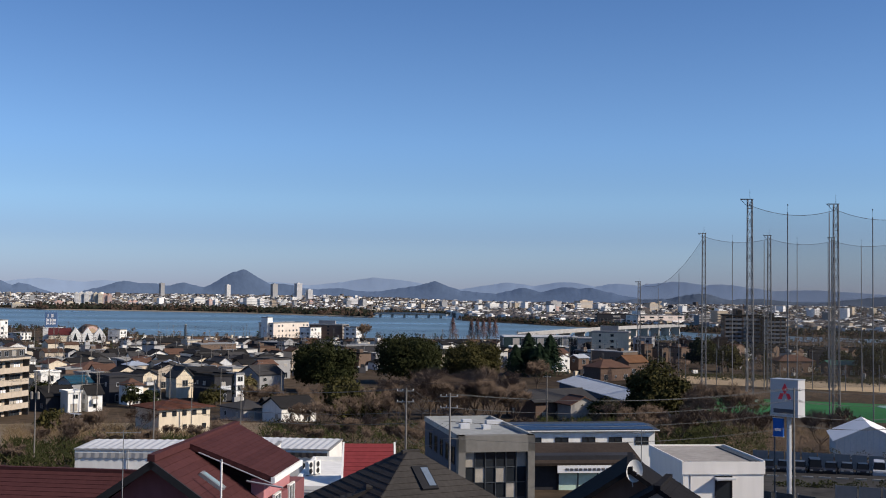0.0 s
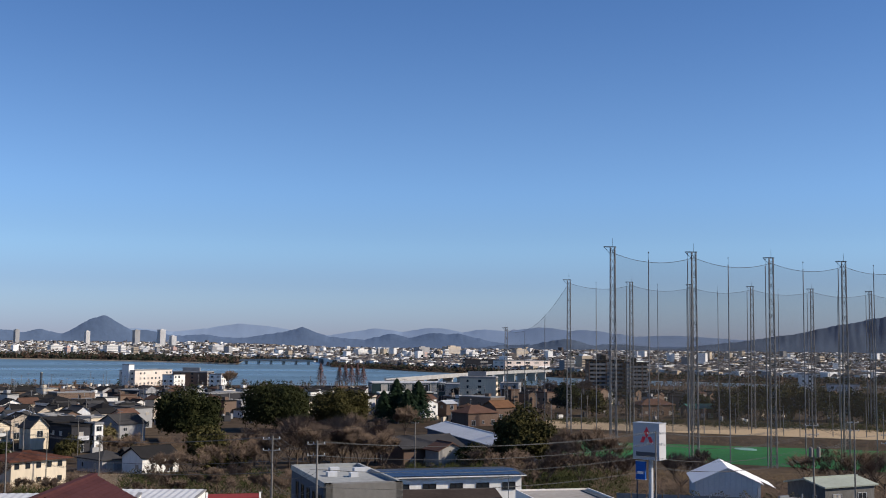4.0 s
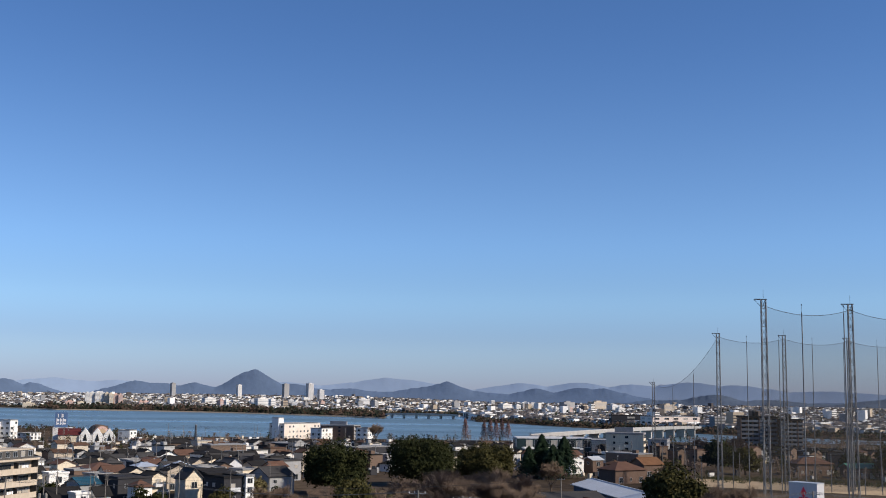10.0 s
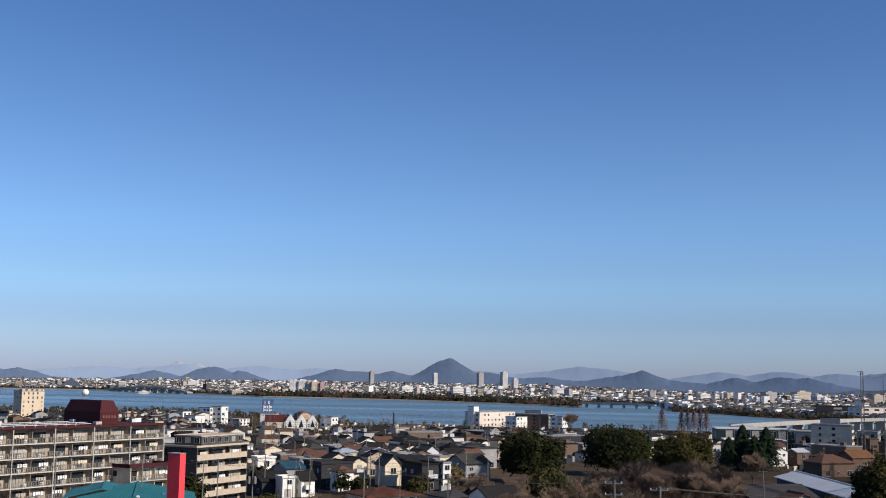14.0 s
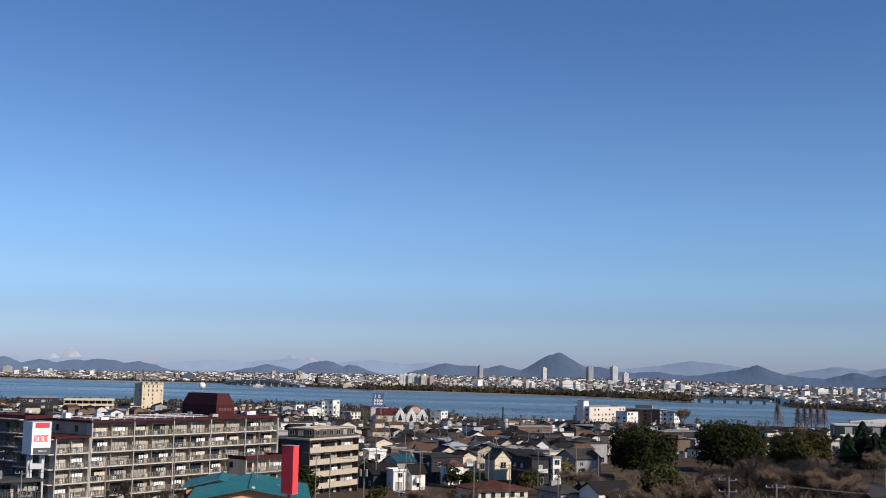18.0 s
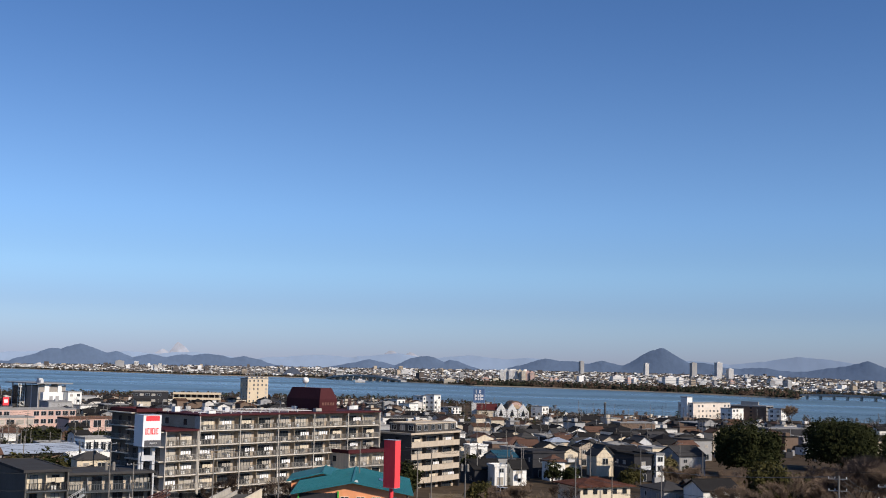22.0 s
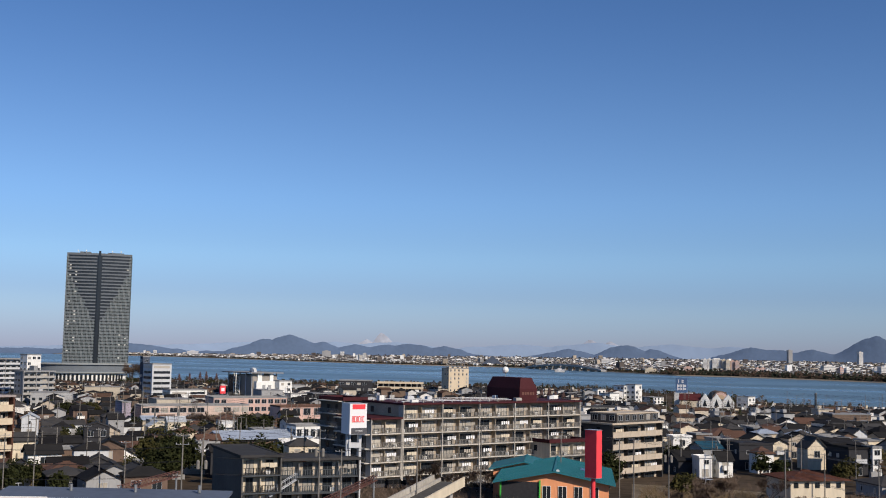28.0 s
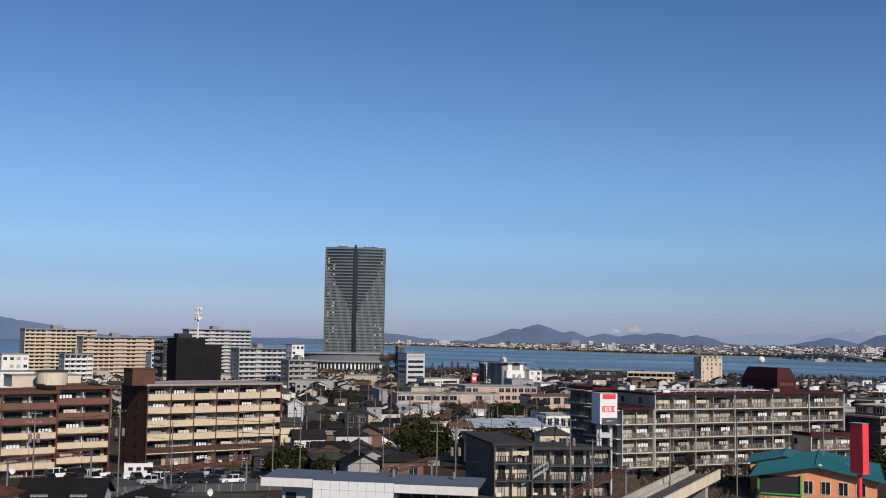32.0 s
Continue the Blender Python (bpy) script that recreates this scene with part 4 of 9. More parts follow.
def far_tower(az, D, w, d, h, rz, wall_m, label, floors, z=None, rows=True):
    """A tall block on the far shore, with storey bands of windows."""
    x, y = P(az, D)
    e = thing("tower_block", x, y, z, rz, label, "tower block", "tower blocks on the far shore")
    b = B()
    b.box(-w / 2, -d / 2, -2, w / 2, d / 2, h)
    part("wall", b, wall_m, e)
    b = B()
    b.box(-w / 2 - 0.4, -d / 2 - 0.4, h, w / 2 + 0.4, d / 2 + 0.4, h + 1.2)
    b.box(-w / 5, -d / 4, h + 1.2, w / 5, d / 4, h + 3.4)
    part("roof", b, wall_m, e)
    fh = h / floors
    b = B()
    b.box(-w / 2 + 0.5, -d / 2 - 0.35, 0.3, w / 2 - 0.5, -d / 2 + 0.02, fh * 0.42)
    me = b.mesh("window_band", far_glass)
    b = B()
    b.box(-w / 2 - 0.35, -d / 2 + 0.5, 0.3, -w / 2 + 0.02, d / 2 - 0.5, fh * 0.42)
    ms = b.mesh("window_band", far_glass)
    for f in range(floors):
        part("window_band", me, None, e, M=pose(0, 0, f * fh))
        part("window_band", ms, None, e, M=pose(0, 0, f * fh))


far_pale = mat("far_pale_tower", (0.60, 0.59, 0.58), 0.8, 0.15, 6, 0, streak=0.5)
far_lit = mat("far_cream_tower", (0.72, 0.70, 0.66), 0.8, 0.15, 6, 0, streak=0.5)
far_dull = mat("far_dull_tower", (0.36, 0.35, 0.34), 0.8, 0.15, 6, 0, streak=0.5)
far_tower(13.95, 3900, 14, 14, 48, 40, far_dull, "tall pale grey residential tower far across the lake", 16)
far_tower(10.75, 3800, 14, 14, 45, 40, far_lit, "tall white residential tower far across the lake", 14)
far_tower(8.45, 3800, 19, 15, 49, 40, far_dull, "tall grey residential tower far across the lake", 15)
far_tower(7.25, 3500, 19, 16, 52, 40, far_pale, "tall pale residential tower far across the lake", 19)
far_tower(6.7, 3500, 17, 14, 33, 40, far_pale, "mid-height grey block far across the lake", 12)
for i in range(5):
    far_tower(17.95 - 0.225 * i, 2500 + 4 * (i % 2), 9.2, 12, 28 + 1.2 * (i % 2), 22, far_lit if i < 4 else cream, "cream stepped apartment slab far across the lake", 11)
for i in range(3):
    far_tower(16.85 - 0.215 * i, 2490 + 4 * (i % 2), 8.8, 12, 27 - i, 22, cream if i < 1 else salmon_wall, "orange-beige apartment slab far across the lake", 10)
far_tower(9.6, 2500, 30, 16, 20, 40, far_lit, "wide white block far across the lake", 6)
far_tower(12.2, 2700, 28, 16, 17, 40, far_lit, "low white block far across the lake", 5)
far_tower(4.6, 2650, 30, 16, 18, 40, far_pale, "wide pale block far across the lake", 6)
far_tower(-7.2, 2450, 40, 18, 23, 40, beige, "wide beige hospital block far across the lake", 9)
far_tower(-8.0, 2420, 26, 16, 16, 40, far_pale, "pale wing of the far hospital", 6)
far_tower(-5.7, 2600, 34, 16, 20, 40, far_dull, "grey apartment slab far across the lake", 7)
far_tower(-2.6, 2350, 26, 14, 16, 40, far_lit, "white block far across the lake", 6)
far_tower(-10.6, 2300, 30, 14, 20, 40, beige, "beige apartment slab far across the lake", 8)
far_tower(22.8, 3500, 34, 18, 16, 40, far_pale, "white hillside block far across the lake", 5)
for az, w, h, m in ((18.75, 17, 12, salmon_wall), (18.2, 15, 10, cream), (20.6, 22, 8, cream), (25.1, 20, 8, far_pale)):
    far_tower(az, 2330, w, 10, h, 25, m, "low orange-beige block behind the lake bank", 4)
far_tower(43.5, 4200, 40, 20, 19, 40, far_pale, "white block far up the lake shore", 8)
far_tower(36.9, 4100, 30, 16, 26, 40, far_dull, "dark bluish slab far up the lake shore", 12)
far_tower(40.6, 3900, 24, 16, 14, 40, far_pale, "cream block far up the lake shore", 6)

rng = random.Random(19)
for i in range(30):
    az = rng.uniform(3.5, 15.5) if i % 3 else rng.uniform(-12, 1)
    far_tower(az, rng.uniform(2350, 2900) if i % 3 else rng.uniform(1900, 2400), rng.uniform(6, 14), 11, rng.uniform(9, 21), 30 + rng.uniform(-12, 20), (far_lit, far_pale, far_dull, salmon_wall)[i * 7 % 4], "pale mid-rise block among low houses across the lake", 4)


def bridge(name, p, q, z0, zm, width, piers, label, deck=1.6, ramp=0.0):
    """A girder bridge: deck, parapets and piers."""
    p, q = Vector((*p, 0)), Vector((*q, 0))
    d = (q - p)
    L = d.length
    e = thing(name, p.x, p.y, 0, math.degrees(math.atan2(d.y, d.x)), label, "bridge")
    n = 24

    def zz(f):
        return z0 + (zm - z0) * math.sin(math.pi * min(1, max(0, f))) ** 0.8
    b, c, g = B(), B(), B()
    for i in range(n):
        f0, f1 = i / n, (i + 1) / n
        for bb, y0, y1, lo, hi in ((b, -width / 2, width / 2, -deck, 0), (c, -width / 2, -width / 2 + 0.4, 0, 1.0), (c, width / 2 - 0.4, width / 2, 0, 1.0)):
            vs = [(f * L, yy, zz(f) + k) for f in (f0, f1) for yy in (y0, y1) for k in (lo, hi)]
            bb.add(vs, [(0, 1, 3, 2), (4, 6, 7, 5), (0, 4, 5, 1), (2, 3, 7, 6), (1, 5, 7, 3), (0, 2, 6, 4)])
    part("deck", b, mat("bridge_grey", (0.38, 0.37, 0.355), 0.9, 0.2, 2.0, 0.2, streak=0.5), e)
    part("parapet", c, MATS["bridge_grey"], e)
    for i in range(piers):
        f = (i + 0.5) / piers
        g = B()
        g.box(f * L - 1.2, -width / 2 + 1.5, -6, f * L + 1.2, width / 2 - 1.5, zz(f) - deck)
        g.box(f * L - 1.4, -width / 2 + 0.5, zz(f) - deck - 1.2, f * L + 1.4, width / 2 - 0.5, zz(f) - deck + 0.01)
        part("pier", g, concrete, e)
    return e


bridge("bridge", P(3.4, 1775), P(-0.3, 1735), 5.5, 7.0, 9, 6, "low grey girder bridge over the inlet", 1.6)
bridge("bridge", P(-4.2, 830), P(-12.0, 1150), 8.8, 9.8, 11, 12, "long concrete road bridge that crosses the lake", 1.3)
bridge("bridge", P(26.7, 2715), P(22.9, 2440), 3.5, 12.5, 14, 11, "pale arched-deck bridge on the far shore", 2.5)
pyr = thing("pyramid_hall", *P(28.5, 2980), None, 30, "dark hall with a pyramid roof across the lake", "hall")
b = B()
b.box(-24, -24, -2, 24, 24, 5)
part("wall", b, slate_wall, pyr)
b = B()
hip_roof(b, 50, 50, 5, 22, 2)
part("roof", b, slate_wall, pyr)
# approach road of the long bridge
bridge("viaduct", P(-3.0, 660), P(-4.4, 835), 5.5, 8.8, 14, 7, "grey concrete approach viaduct", 0.9)


# ---- the lakeside hotel tower ----
def hotel():
    x, y = P(48.1, 1236)
    e = thing("hotel_tower", x, y, 0.8, 48.1, "dark glass hotel tower with a darker inverted triangle", "hotel")
    W, Dp, H, n = 65.0, 26.0, 132.0, 38
    dark = mat("tower_dark_glass", (0.022, 0.026, 0.03), 0.22, 0.15, 8, 0.0, spec=0.6)
    band = mat("tower_grey_band", (0.15, 0.165, 0.18), 0.5, 0.1, 6, 0.0)
    panel = mat("tower_green_grey_panel", (0.125, 0.15, 0.16), 0.4, 0.15, 3, 0.0, obj=0.2)
    lightm = mat("tower_pale_sill", (0.29, 0.31, 0.31), 0.5, 0.1, 4, 0.0)
    bow = 4.0

    def yf(q):
        return -Dp / 2 - bow * (1 - (2 * q / W) ** 2)
    b = B()
    k = 20
    pts = [(-W / 2 + W * i / k, yf(-W / 2 + W * i / k) + 0.8) for i in range(k + 1)]
    b.prism(pts + [(W / 2, Dp / 2), (-W / 2, Dp / 2)], 0, H - 1.2)
    part("core", b, dark, e, "dark reflecting glass")
    fh = (H - 3) / n
    for f in range(n):
        z = f * fh + 1
        t = (f - 15.5) / (n - 6 - 15.5)
        hv = max(0.0, min(1.0, t)) * (W / 2 - 3)
        halves = (B(), B())
        segs = [(-W / 2 + W * i / 26, -W / 2 + W * (i + 1) / 26) for i in range(26)]
        for x0, x1 in segs:
            mid = (x0 + x1) / 2
            if abs(mid) < 1.3:
                continue
            inside = abs(mid) < hv
            b = halves[mid > 0]
            y0, y1 = yf(x0), yf(x1)
            lo, hi = (z, z + fh * 0.42) if inside else (z, z + fh * 0.58)
            vs = [(x0, y0, lo), (x1, y1, lo), (x1, y1 + 0.9, lo), (x0, y0 + 0.9, lo), (x0, y0, hi), (x1, y1, hi), (x1, y1 + 0.9, hi), (x0, y0 + 0.9, hi)]
            b.add(vs, [(3, 2, 1, 0), (4, 5, 6, 7), (0, 1, 5, 4), (1, 2, 6, 5), (2, 3, 7, 6), (3, 0, 4, 7)], 0 if inside else 1)
            if not inside:
                for q in (x0 + 0.15, mid):
                    yq = yf(q)
                    b.box(q - 0.14, yq - 0.12, lo, q + 0.14, yq + 0.7, z + fh, 2)
        for b in halves:
            part("floor_band", b, [band, panel, lightm], e)
        if f % 1 == 0:
            b = B()
            for sx in (-1, 1):
                b.box(sx * W / 2 - 0.4, -Dp / 2 + 0.5, z, sx * W / 2 + 0.4, Dp / 2, z + fh * 0.5)
            part("side_band", b, panel, e)
    b = B()
    b.box(-1.2, yf(0) - 0.5, 2, 1.2, yf(0) + 1, H + 2.5)
    part("centre_fin", b, dark, e)
    rng = random.Random(5)
    lit = mat("hotel_curtains", (0.6, 0.6, 0.55), 0.5, 0.2, 1, 0.0)
    for sx in (-1, 1):
        for f in range(2, 36):
            for q in (0.7, 0.88):
                if rng.random() < 0.55:
                    b = B()
                    xx = sx * W / 2 * q
                    b.box(xx - 0.9, yf(xx) - 0.2, f * fh + 1 + fh * 0.6, xx + 0.9, yf(xx) + 0.2, f * fh + 1 + fh * 0.95)
                    part("window", b, lit if rng.random() < 0.45 else dark, e)
    b = B()
    b.prism([(px, py - 0.8) for px, py in pts] + [(W / 2 + 0.4, Dp / 2), (-W / 2 - 0.4, Dp / 2)], H - 2.2, H)
    b.box(-20, -6, H, -9, 6, H + 2.0)
    b.box(8, -6, H, 24, 4, H + 1.6)
    part("roof", b, band, e)
    for q in (-22, -14, 12, 21):
        b = B()
        b.tube((q, -9, H - 0.1), (q, -9, H + 4), 0.12, 0.08, 5)
        b.tube((q, -9, H + 2.6), (q + 0.6, -9.2, H + 2.9), 0.9, 0.7, 8)
        part("roof_antenna", b, white, e)
    # curved podium
    p = thing("hotel_podium", *P(48.6, 1203), 0.8, 48.6, "curved pale podium with a white window arcade", "hotel")
    k = 24
    for r0, z0, z1, m in ((44, -1, 8.6, white), (47, 9.8, 17.0, mat("podium_grey_glass", (0.16, 0.18, 0.2), 0.3, 0.1, 4, 0)), (50, 17.0, 18.6, lightm), (49, 8.6, 9.8, lightm)):
        b = B()
        b.prism([(r0 * math.sin(a), 14 - 26 * math.cos(a) * r0 / 46) for a in [-1.2 + 2.4 * i / k for i in range(k + 1)]], z0, z1)
        part("storey", b, m, p)
    for i in range(22):
        a = -1.0 + 2.0 * i / 21
        b = B()
        b.box(-1.1, -0.5, 0.4, 1.1, 0.3, 7.4)
        part("window", b, glass, p, M=pose(44 * math.sin(a), 14 - 26 * math.cos(a) * 44 / 46, 0, 0, 0, math.degrees(a)))
    keep(x, y, 50)
    keep(*P(48.6, 1190), 45)


hotel()

# ---- middle distance: flats and landmarks ----
SOUTH = 75.0


def at(az, D):
    return P(az, D)


def apt_far(x, y, rz, L, W, floors, fh, bays, label, wall_m, rail_m, z=None, pier_m=None, pier_every=2, bal=1.4, roof_m=None, sill=-2, group="far apartments", west=True):
    """Flats seen from afar: a balcony and a row of windows for each storey, and piers."""
    e = thing("apartment_building", x, y, z, rz, label, "apartments", group)
    H, bw = floors * fh, L / bays
    b = B()
    b.box(0, bal, sill, L, W, H)
    part("wall", b, wall_m, e)
    b = B()
    b.box(-0.3, -0.1, H, L + 0.3, W + 0.2, H + 0.8)
    b.box(L * 0.4, W * 0.3, H + 0.8, L * 0.52, W * 0.8, H + 3.4)
    part("roof", b, roof_m or roof_deck, e)
    b = B()
    b.box(0, 0, -0.22, L, bal, 0)
    b.box(0, 0, 0, L, 0.15, 1.05)
    bal_me = b.mesh("balcony", rail_m)
    b = B()
    for i in range(bays):
        b.box((i + 0.18) * bw, bal - 0.06, 0.1, (i + 0.82) * bw, bal + 0.02, 2.05, 1 if R.random() < 0.35 else 0)
    row = b.mesh("window_row", glass, curtain)
    for f in range(floors):
        if f:
            part("balcony", bal_me, None, e, M=pose(0, 0, f * fh))
        part("window_row", row, None, e, M=pose(0, 0, f * fh))
    b = B()
    b.box(-0.2, -0.12, sill, 0.2, bal, H)
    pm = b.mesh("pier", pier_m or wall_m)
    for i in range(0, bays + 1, pier_every):
        part("pier", pm, None, e, M=pose(i * bw, 0, 0))
    if west:
        b = B()
        for f in range(floors):
            b.box(-0.05, W * 0.4, f * fh + 1, 0.02, W * 0.4 + 1.6, f * fh + 2.2)
            b.box(-0.05, W * 0.75, f * fh + 1, 0.02, W * 0.75 + 1.0, f * fh + 2.2)
        part("side_windows", b, glass, e)
    for i in range(max(1, round(L / W))):
        f = (i + 0.5) / max(1, round(L / W))
        keep(x + L * f * math.cos(radians(rz)) - W / 2 * math.sin(radians(rz)), y + L * f * math.sin(radians(rz)) + W / 2 * math.cos(radians(rz)), W * 0.7)
    return e


maroon = mat("maroon_panel", (0.07, 0.022, 0.025), 0.6, 0.12, 2.0, 0.1)
# the long seven-storey block
ax, ay = at(32.94, 237)
# Beige toned down for shade; walls and screens of the long flats use it.
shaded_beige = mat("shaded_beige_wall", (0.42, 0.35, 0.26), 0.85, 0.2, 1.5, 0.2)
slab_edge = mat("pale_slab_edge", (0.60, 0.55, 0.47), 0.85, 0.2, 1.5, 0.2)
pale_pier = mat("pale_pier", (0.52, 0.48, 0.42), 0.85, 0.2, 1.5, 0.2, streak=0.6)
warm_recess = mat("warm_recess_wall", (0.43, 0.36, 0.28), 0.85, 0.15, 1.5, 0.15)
rail_grey = mat("grey_railing", (0.22, 0.21, 0.195), 0.7, 0.15, 1.0, 0.1)
FLAT = dict(fins=2, bars=True, roof_m=maroon, bal=1.8, clutter=1.9, win_w=3.2, part_m=shaded_beige, pier_m=pale_pier, curt=0.6, top=0.08, inner_m=warm_recess)
apartment(ax, ay, 68.4, 51.2, 15.0, 7, 2.9, 10, "long seven-storey block of flats with open railed balconies", shaded_beige, rail_grey, slab_edge, z=6.35, **FLAT)


def end_decks(e, floors, fh, y0, y1, deep, doors):
    """Railed access decks across the shaded end of the flats."""
    for f in range(1, floors + 1):
        z = f * fh
        b = B()
        b.box(-deep, y0, z - 0.22, -0.01, y1, z - 0.02)
        part("deck", b, slab_edge, e)
        if f == floors:
            continue
        b = B()
        b.box(-deep, y0, z + 1.0, -deep + 0.06, y1, z + 1.08)
        for i in range(int((y1 - y0) / 0.45)):
            b.box(-deep + 0.01, y0 + 0.45 * i, z - 0.02, -deep + 0.05, y0 + 0.45 * i + 0.12, z + 1.0)
        part("deck_rail", b, rail_grey, e)
        for q in doors:
            part("door", window_mesh(0.9, 1.9, dark_frame, glass, 1), None, e, M=pose(0, q, z + 0.02, 0, 0, -90))


# Dark brown carries the shade on the flats' end walls, in the colour itself.
shade_brown = mat("shade_brown_wall", (0.15, 0.125, 0.10), 0.85, 0.15, 1.5, 0.2)
# its six-storey end, one floor lower
fc, fs = math.cos(radians(68.4)), math.sin(radians(68.4))
low_end = apartment(ax - 8.0 * fc, ay - 8.0 * fs, 68.4, 7.7, 13.0, 6, 2.9, 2, "six-storey end of the long flats with railed balconies", shade_brown, rail_grey, slab_edge, z=6.35, west=False, **FLAT)
# its wing at the shaded end, with that shade put into dark colours
end_decks(low_end, 6, 2.9, 0.3, 12.6, 1.3, (3.5, 7.5, 11))
dark_end = apartment(*at(35.95, 255), 68.4, 6.0, 10.0, 7, 2.9, 2, "shaded end wing of the flats with dark balconies", shade_brown, dark_frame, grey_wall, z=6.2, fins=0, bars=True, roof_m=maroon, clutter=0.1, west=False)
end_decks(dark_end, 7, 2.9, 0.3, 9.8, 1.3, (3.0, 6.5))
# the lower wing before its far end
apartment(*at(25.55, 256), 68.4, 11.5, 8, 3, 2.9, 3, "three-storey wing of the flats with a maroon eave", cream, rail_grey, concrete, z=9.2, fins=0, bars=True, roof_m=maroon, clutter=0.6)


def roof_pipes(x, y, z, rz, L, W, rows, label):
    """Long white pipes on feet along a flat roof."""
    for k in range(rows):
        e = thing("roof_pipe", x, y, z, rz, label, "pipe", "roof pipes")
        yy = 2.2 + (W - 3.5) * k / max(1, rows - 1)
        x0, x1 = 1.0 + 2.3 * (k % 2), L * (0.62 + 0.09 * (k % 3))
        b = B()
        b.box(x0, yy, 0.3, x1, yy + 0.16, 0.42)
        part("run", b, pale_grey, e)
        for i in range(int((x1 - x0) / 2.6)):
            b = B()
            b.box(x0 + 2.6 * i + 0.4, yy - 0.12, 0, x0 + 2.6 * i + 0.6, yy + 0.28, 0.3)
            part("foot", b, concrete, e)


roof_pipes(ax, ay, 26.95, 68.4, 51.2, 15.0, 3, "pale pipe on feet along the flats' roof")


def mansard(az, D, rz, L, W, z0, z1):
    x, y = at(az, D)
    e = thing("rooftop_penthouse", x, y, z0, rz, "dark maroon penthouse with sloping sides on a flat roof", "penthouse")
    b = B()
    t, h = 0.9, z1 - z0
    vs = [(0, 0, 0), (L, 0, 0), (L, W, 0), (0, W, 0), (0, 0, h * 0.55), (L, 0, h * 0.55), (L, W, h * 0.55), (0, W, h * 0.55), (t, t, h), (L - t, t, h), (L - t, W - t, h), (t, W - t, h)]
    b.add(vs, [(3, 2, 1, 0), (0, 1, 5, 4), (1, 2, 6, 5), (2, 3, 7, 6), (3, 0, 4, 7), (4, 5, 9, 8), (5, 6, 10, 9), (6, 7, 11, 10), (7, 4, 8, 11), (8, 9, 10, 11)])
    part("wall", b, maroon, e)
    b = B()
    for i in range(5):
        b.box(0.7 + i * 0.75, -0.06, h * 0.3, 1.2 + i * 0.75, 0.02, h * 0.42)
    part("sign", b, rust_steel, e, "faded lettering as plain bars")
    b = B()
    b.tube((L * 0.6, W * 0.75, h), (L * 0.6, W * 0.75, h + 1.0), 0.06, 0.06, 6)
    part("mast", b, galv, e)
    b = B()
    for i in range(6):
        a0, a1 = math.pi * i / 6 - 1.57, math.pi * (i + 1) / 6 - 1.57
        b.tube((L * 0.6, W * 0.75, h + 1.6 + 0.8 * math.sin(a0)), (L * 0.6, W * 0.75, h + 1.6 + 0.8 * math.sin(a1)), max(0.02, 0.8 * math.cos(a0)), max(0.02, 0.8 * math.cos(a1)), 12)
    part("radome", b, white, e, "white round radome")


mansard(27.1, 262, 64, 5.0, 13.0, 26.6, 32.2)
# roof line clutter on the long block
def roof_boxes(x, y, z, rz, L, W, n, seed, on):
    rng = random.Random(seed)
    for i in range(n):
        px, py = rng.uniform(1, L - 1), rng.uniform(2, W - 1)
        w, d, h = rng.uniform(0.6, 2.0), rng.uniform(0.6, 1.4), rng.uniform(0.5, 1.3)
        c, s = math.cos(radians(rz)), math.sin(radians(rz))
        e = thing("rooftop_unit", x + px * c - py * s, y + px * s + py * c, z, rz, f"grey rooftop plant box on {on}", "plant unit", "rooftop units")
        b = B()
        b.box(-w / 2, -d / 2, 0.12, w / 2, d / 2, h)
        part("casing", b, R.choice((pale_grey, white, concrete)), e)
        b = B()
        for q in (-w / 2, w / 2 - 0.12):
            b.box(q, -d / 2, 0, q + 0.12, d / 2, 0.12)
        part("foot", b, galv, e)
        b = B()
        b.tube((0, 0, h), (0, 0, h + 0.08), min(w, d) * 0.35, min(w, d) * 0.35, 10)
        part("fan_cowl", b, dark_steel, e)


roof_boxes(ax, ay, 26.95, 68.4, 51, 15, 9, 3, "the long flats")
# five-storey beige flats with a set-back top
bx, by = at(22.44, 275)
# Body in near-black grey for the shade on its side wall; front stays beige.
apartment(bx, by, 75, 20.4, 12, 5, 2.9, 3, "five-storey beige block of flats with tiled parapets", mat("shade_dark_tile_wall", (0.09, 0.085, 0.08), 0.75, 0.12, 2.0, 0.2), beige, beige, z=6.6, fins=0, clutter=1.0, roof_m=beige, top=0.15, inner_m=warm_recess, bal=1.8, curt=0.35)
block(*at(22.25, 277.5), 75, 17, 8, 2.1, MATS["shade_dark_tile_wall"], "set-back top storey of the beige flats", floors=1, roof_m=beige, z=21.42, sill=0, win=(1.4, 1.2), step=2.5, parapet=0.3, name="roof_storey")
# brown flats
apartment(*at(58.15, 245), 80, 31.4, 15, 6, 2.8, 6, "six-storey brown brick flats with tan parapets", brick_brown, tan_rail, tan_rail, z=9.8, fins=1, pier_m=brick_brown, clutter=1.6, roof_m=mat("dusty_pink_roof", (0.36, 0.31, 0.29), 0.85, 0.15, 1.5, 0.15), top=0.12, part_m=cream, inner_m=mat("brown_recess_wall", (0.42, 0.335, 0.26), 0.85, 0.15, 1.5, 0.15), curt=0.5, low_m=mat("dark_brown_parapet", (0.09, 0.055, 0.045), 0.8, 0.15, 2, 0.1), low_to=1, bal=2.0)
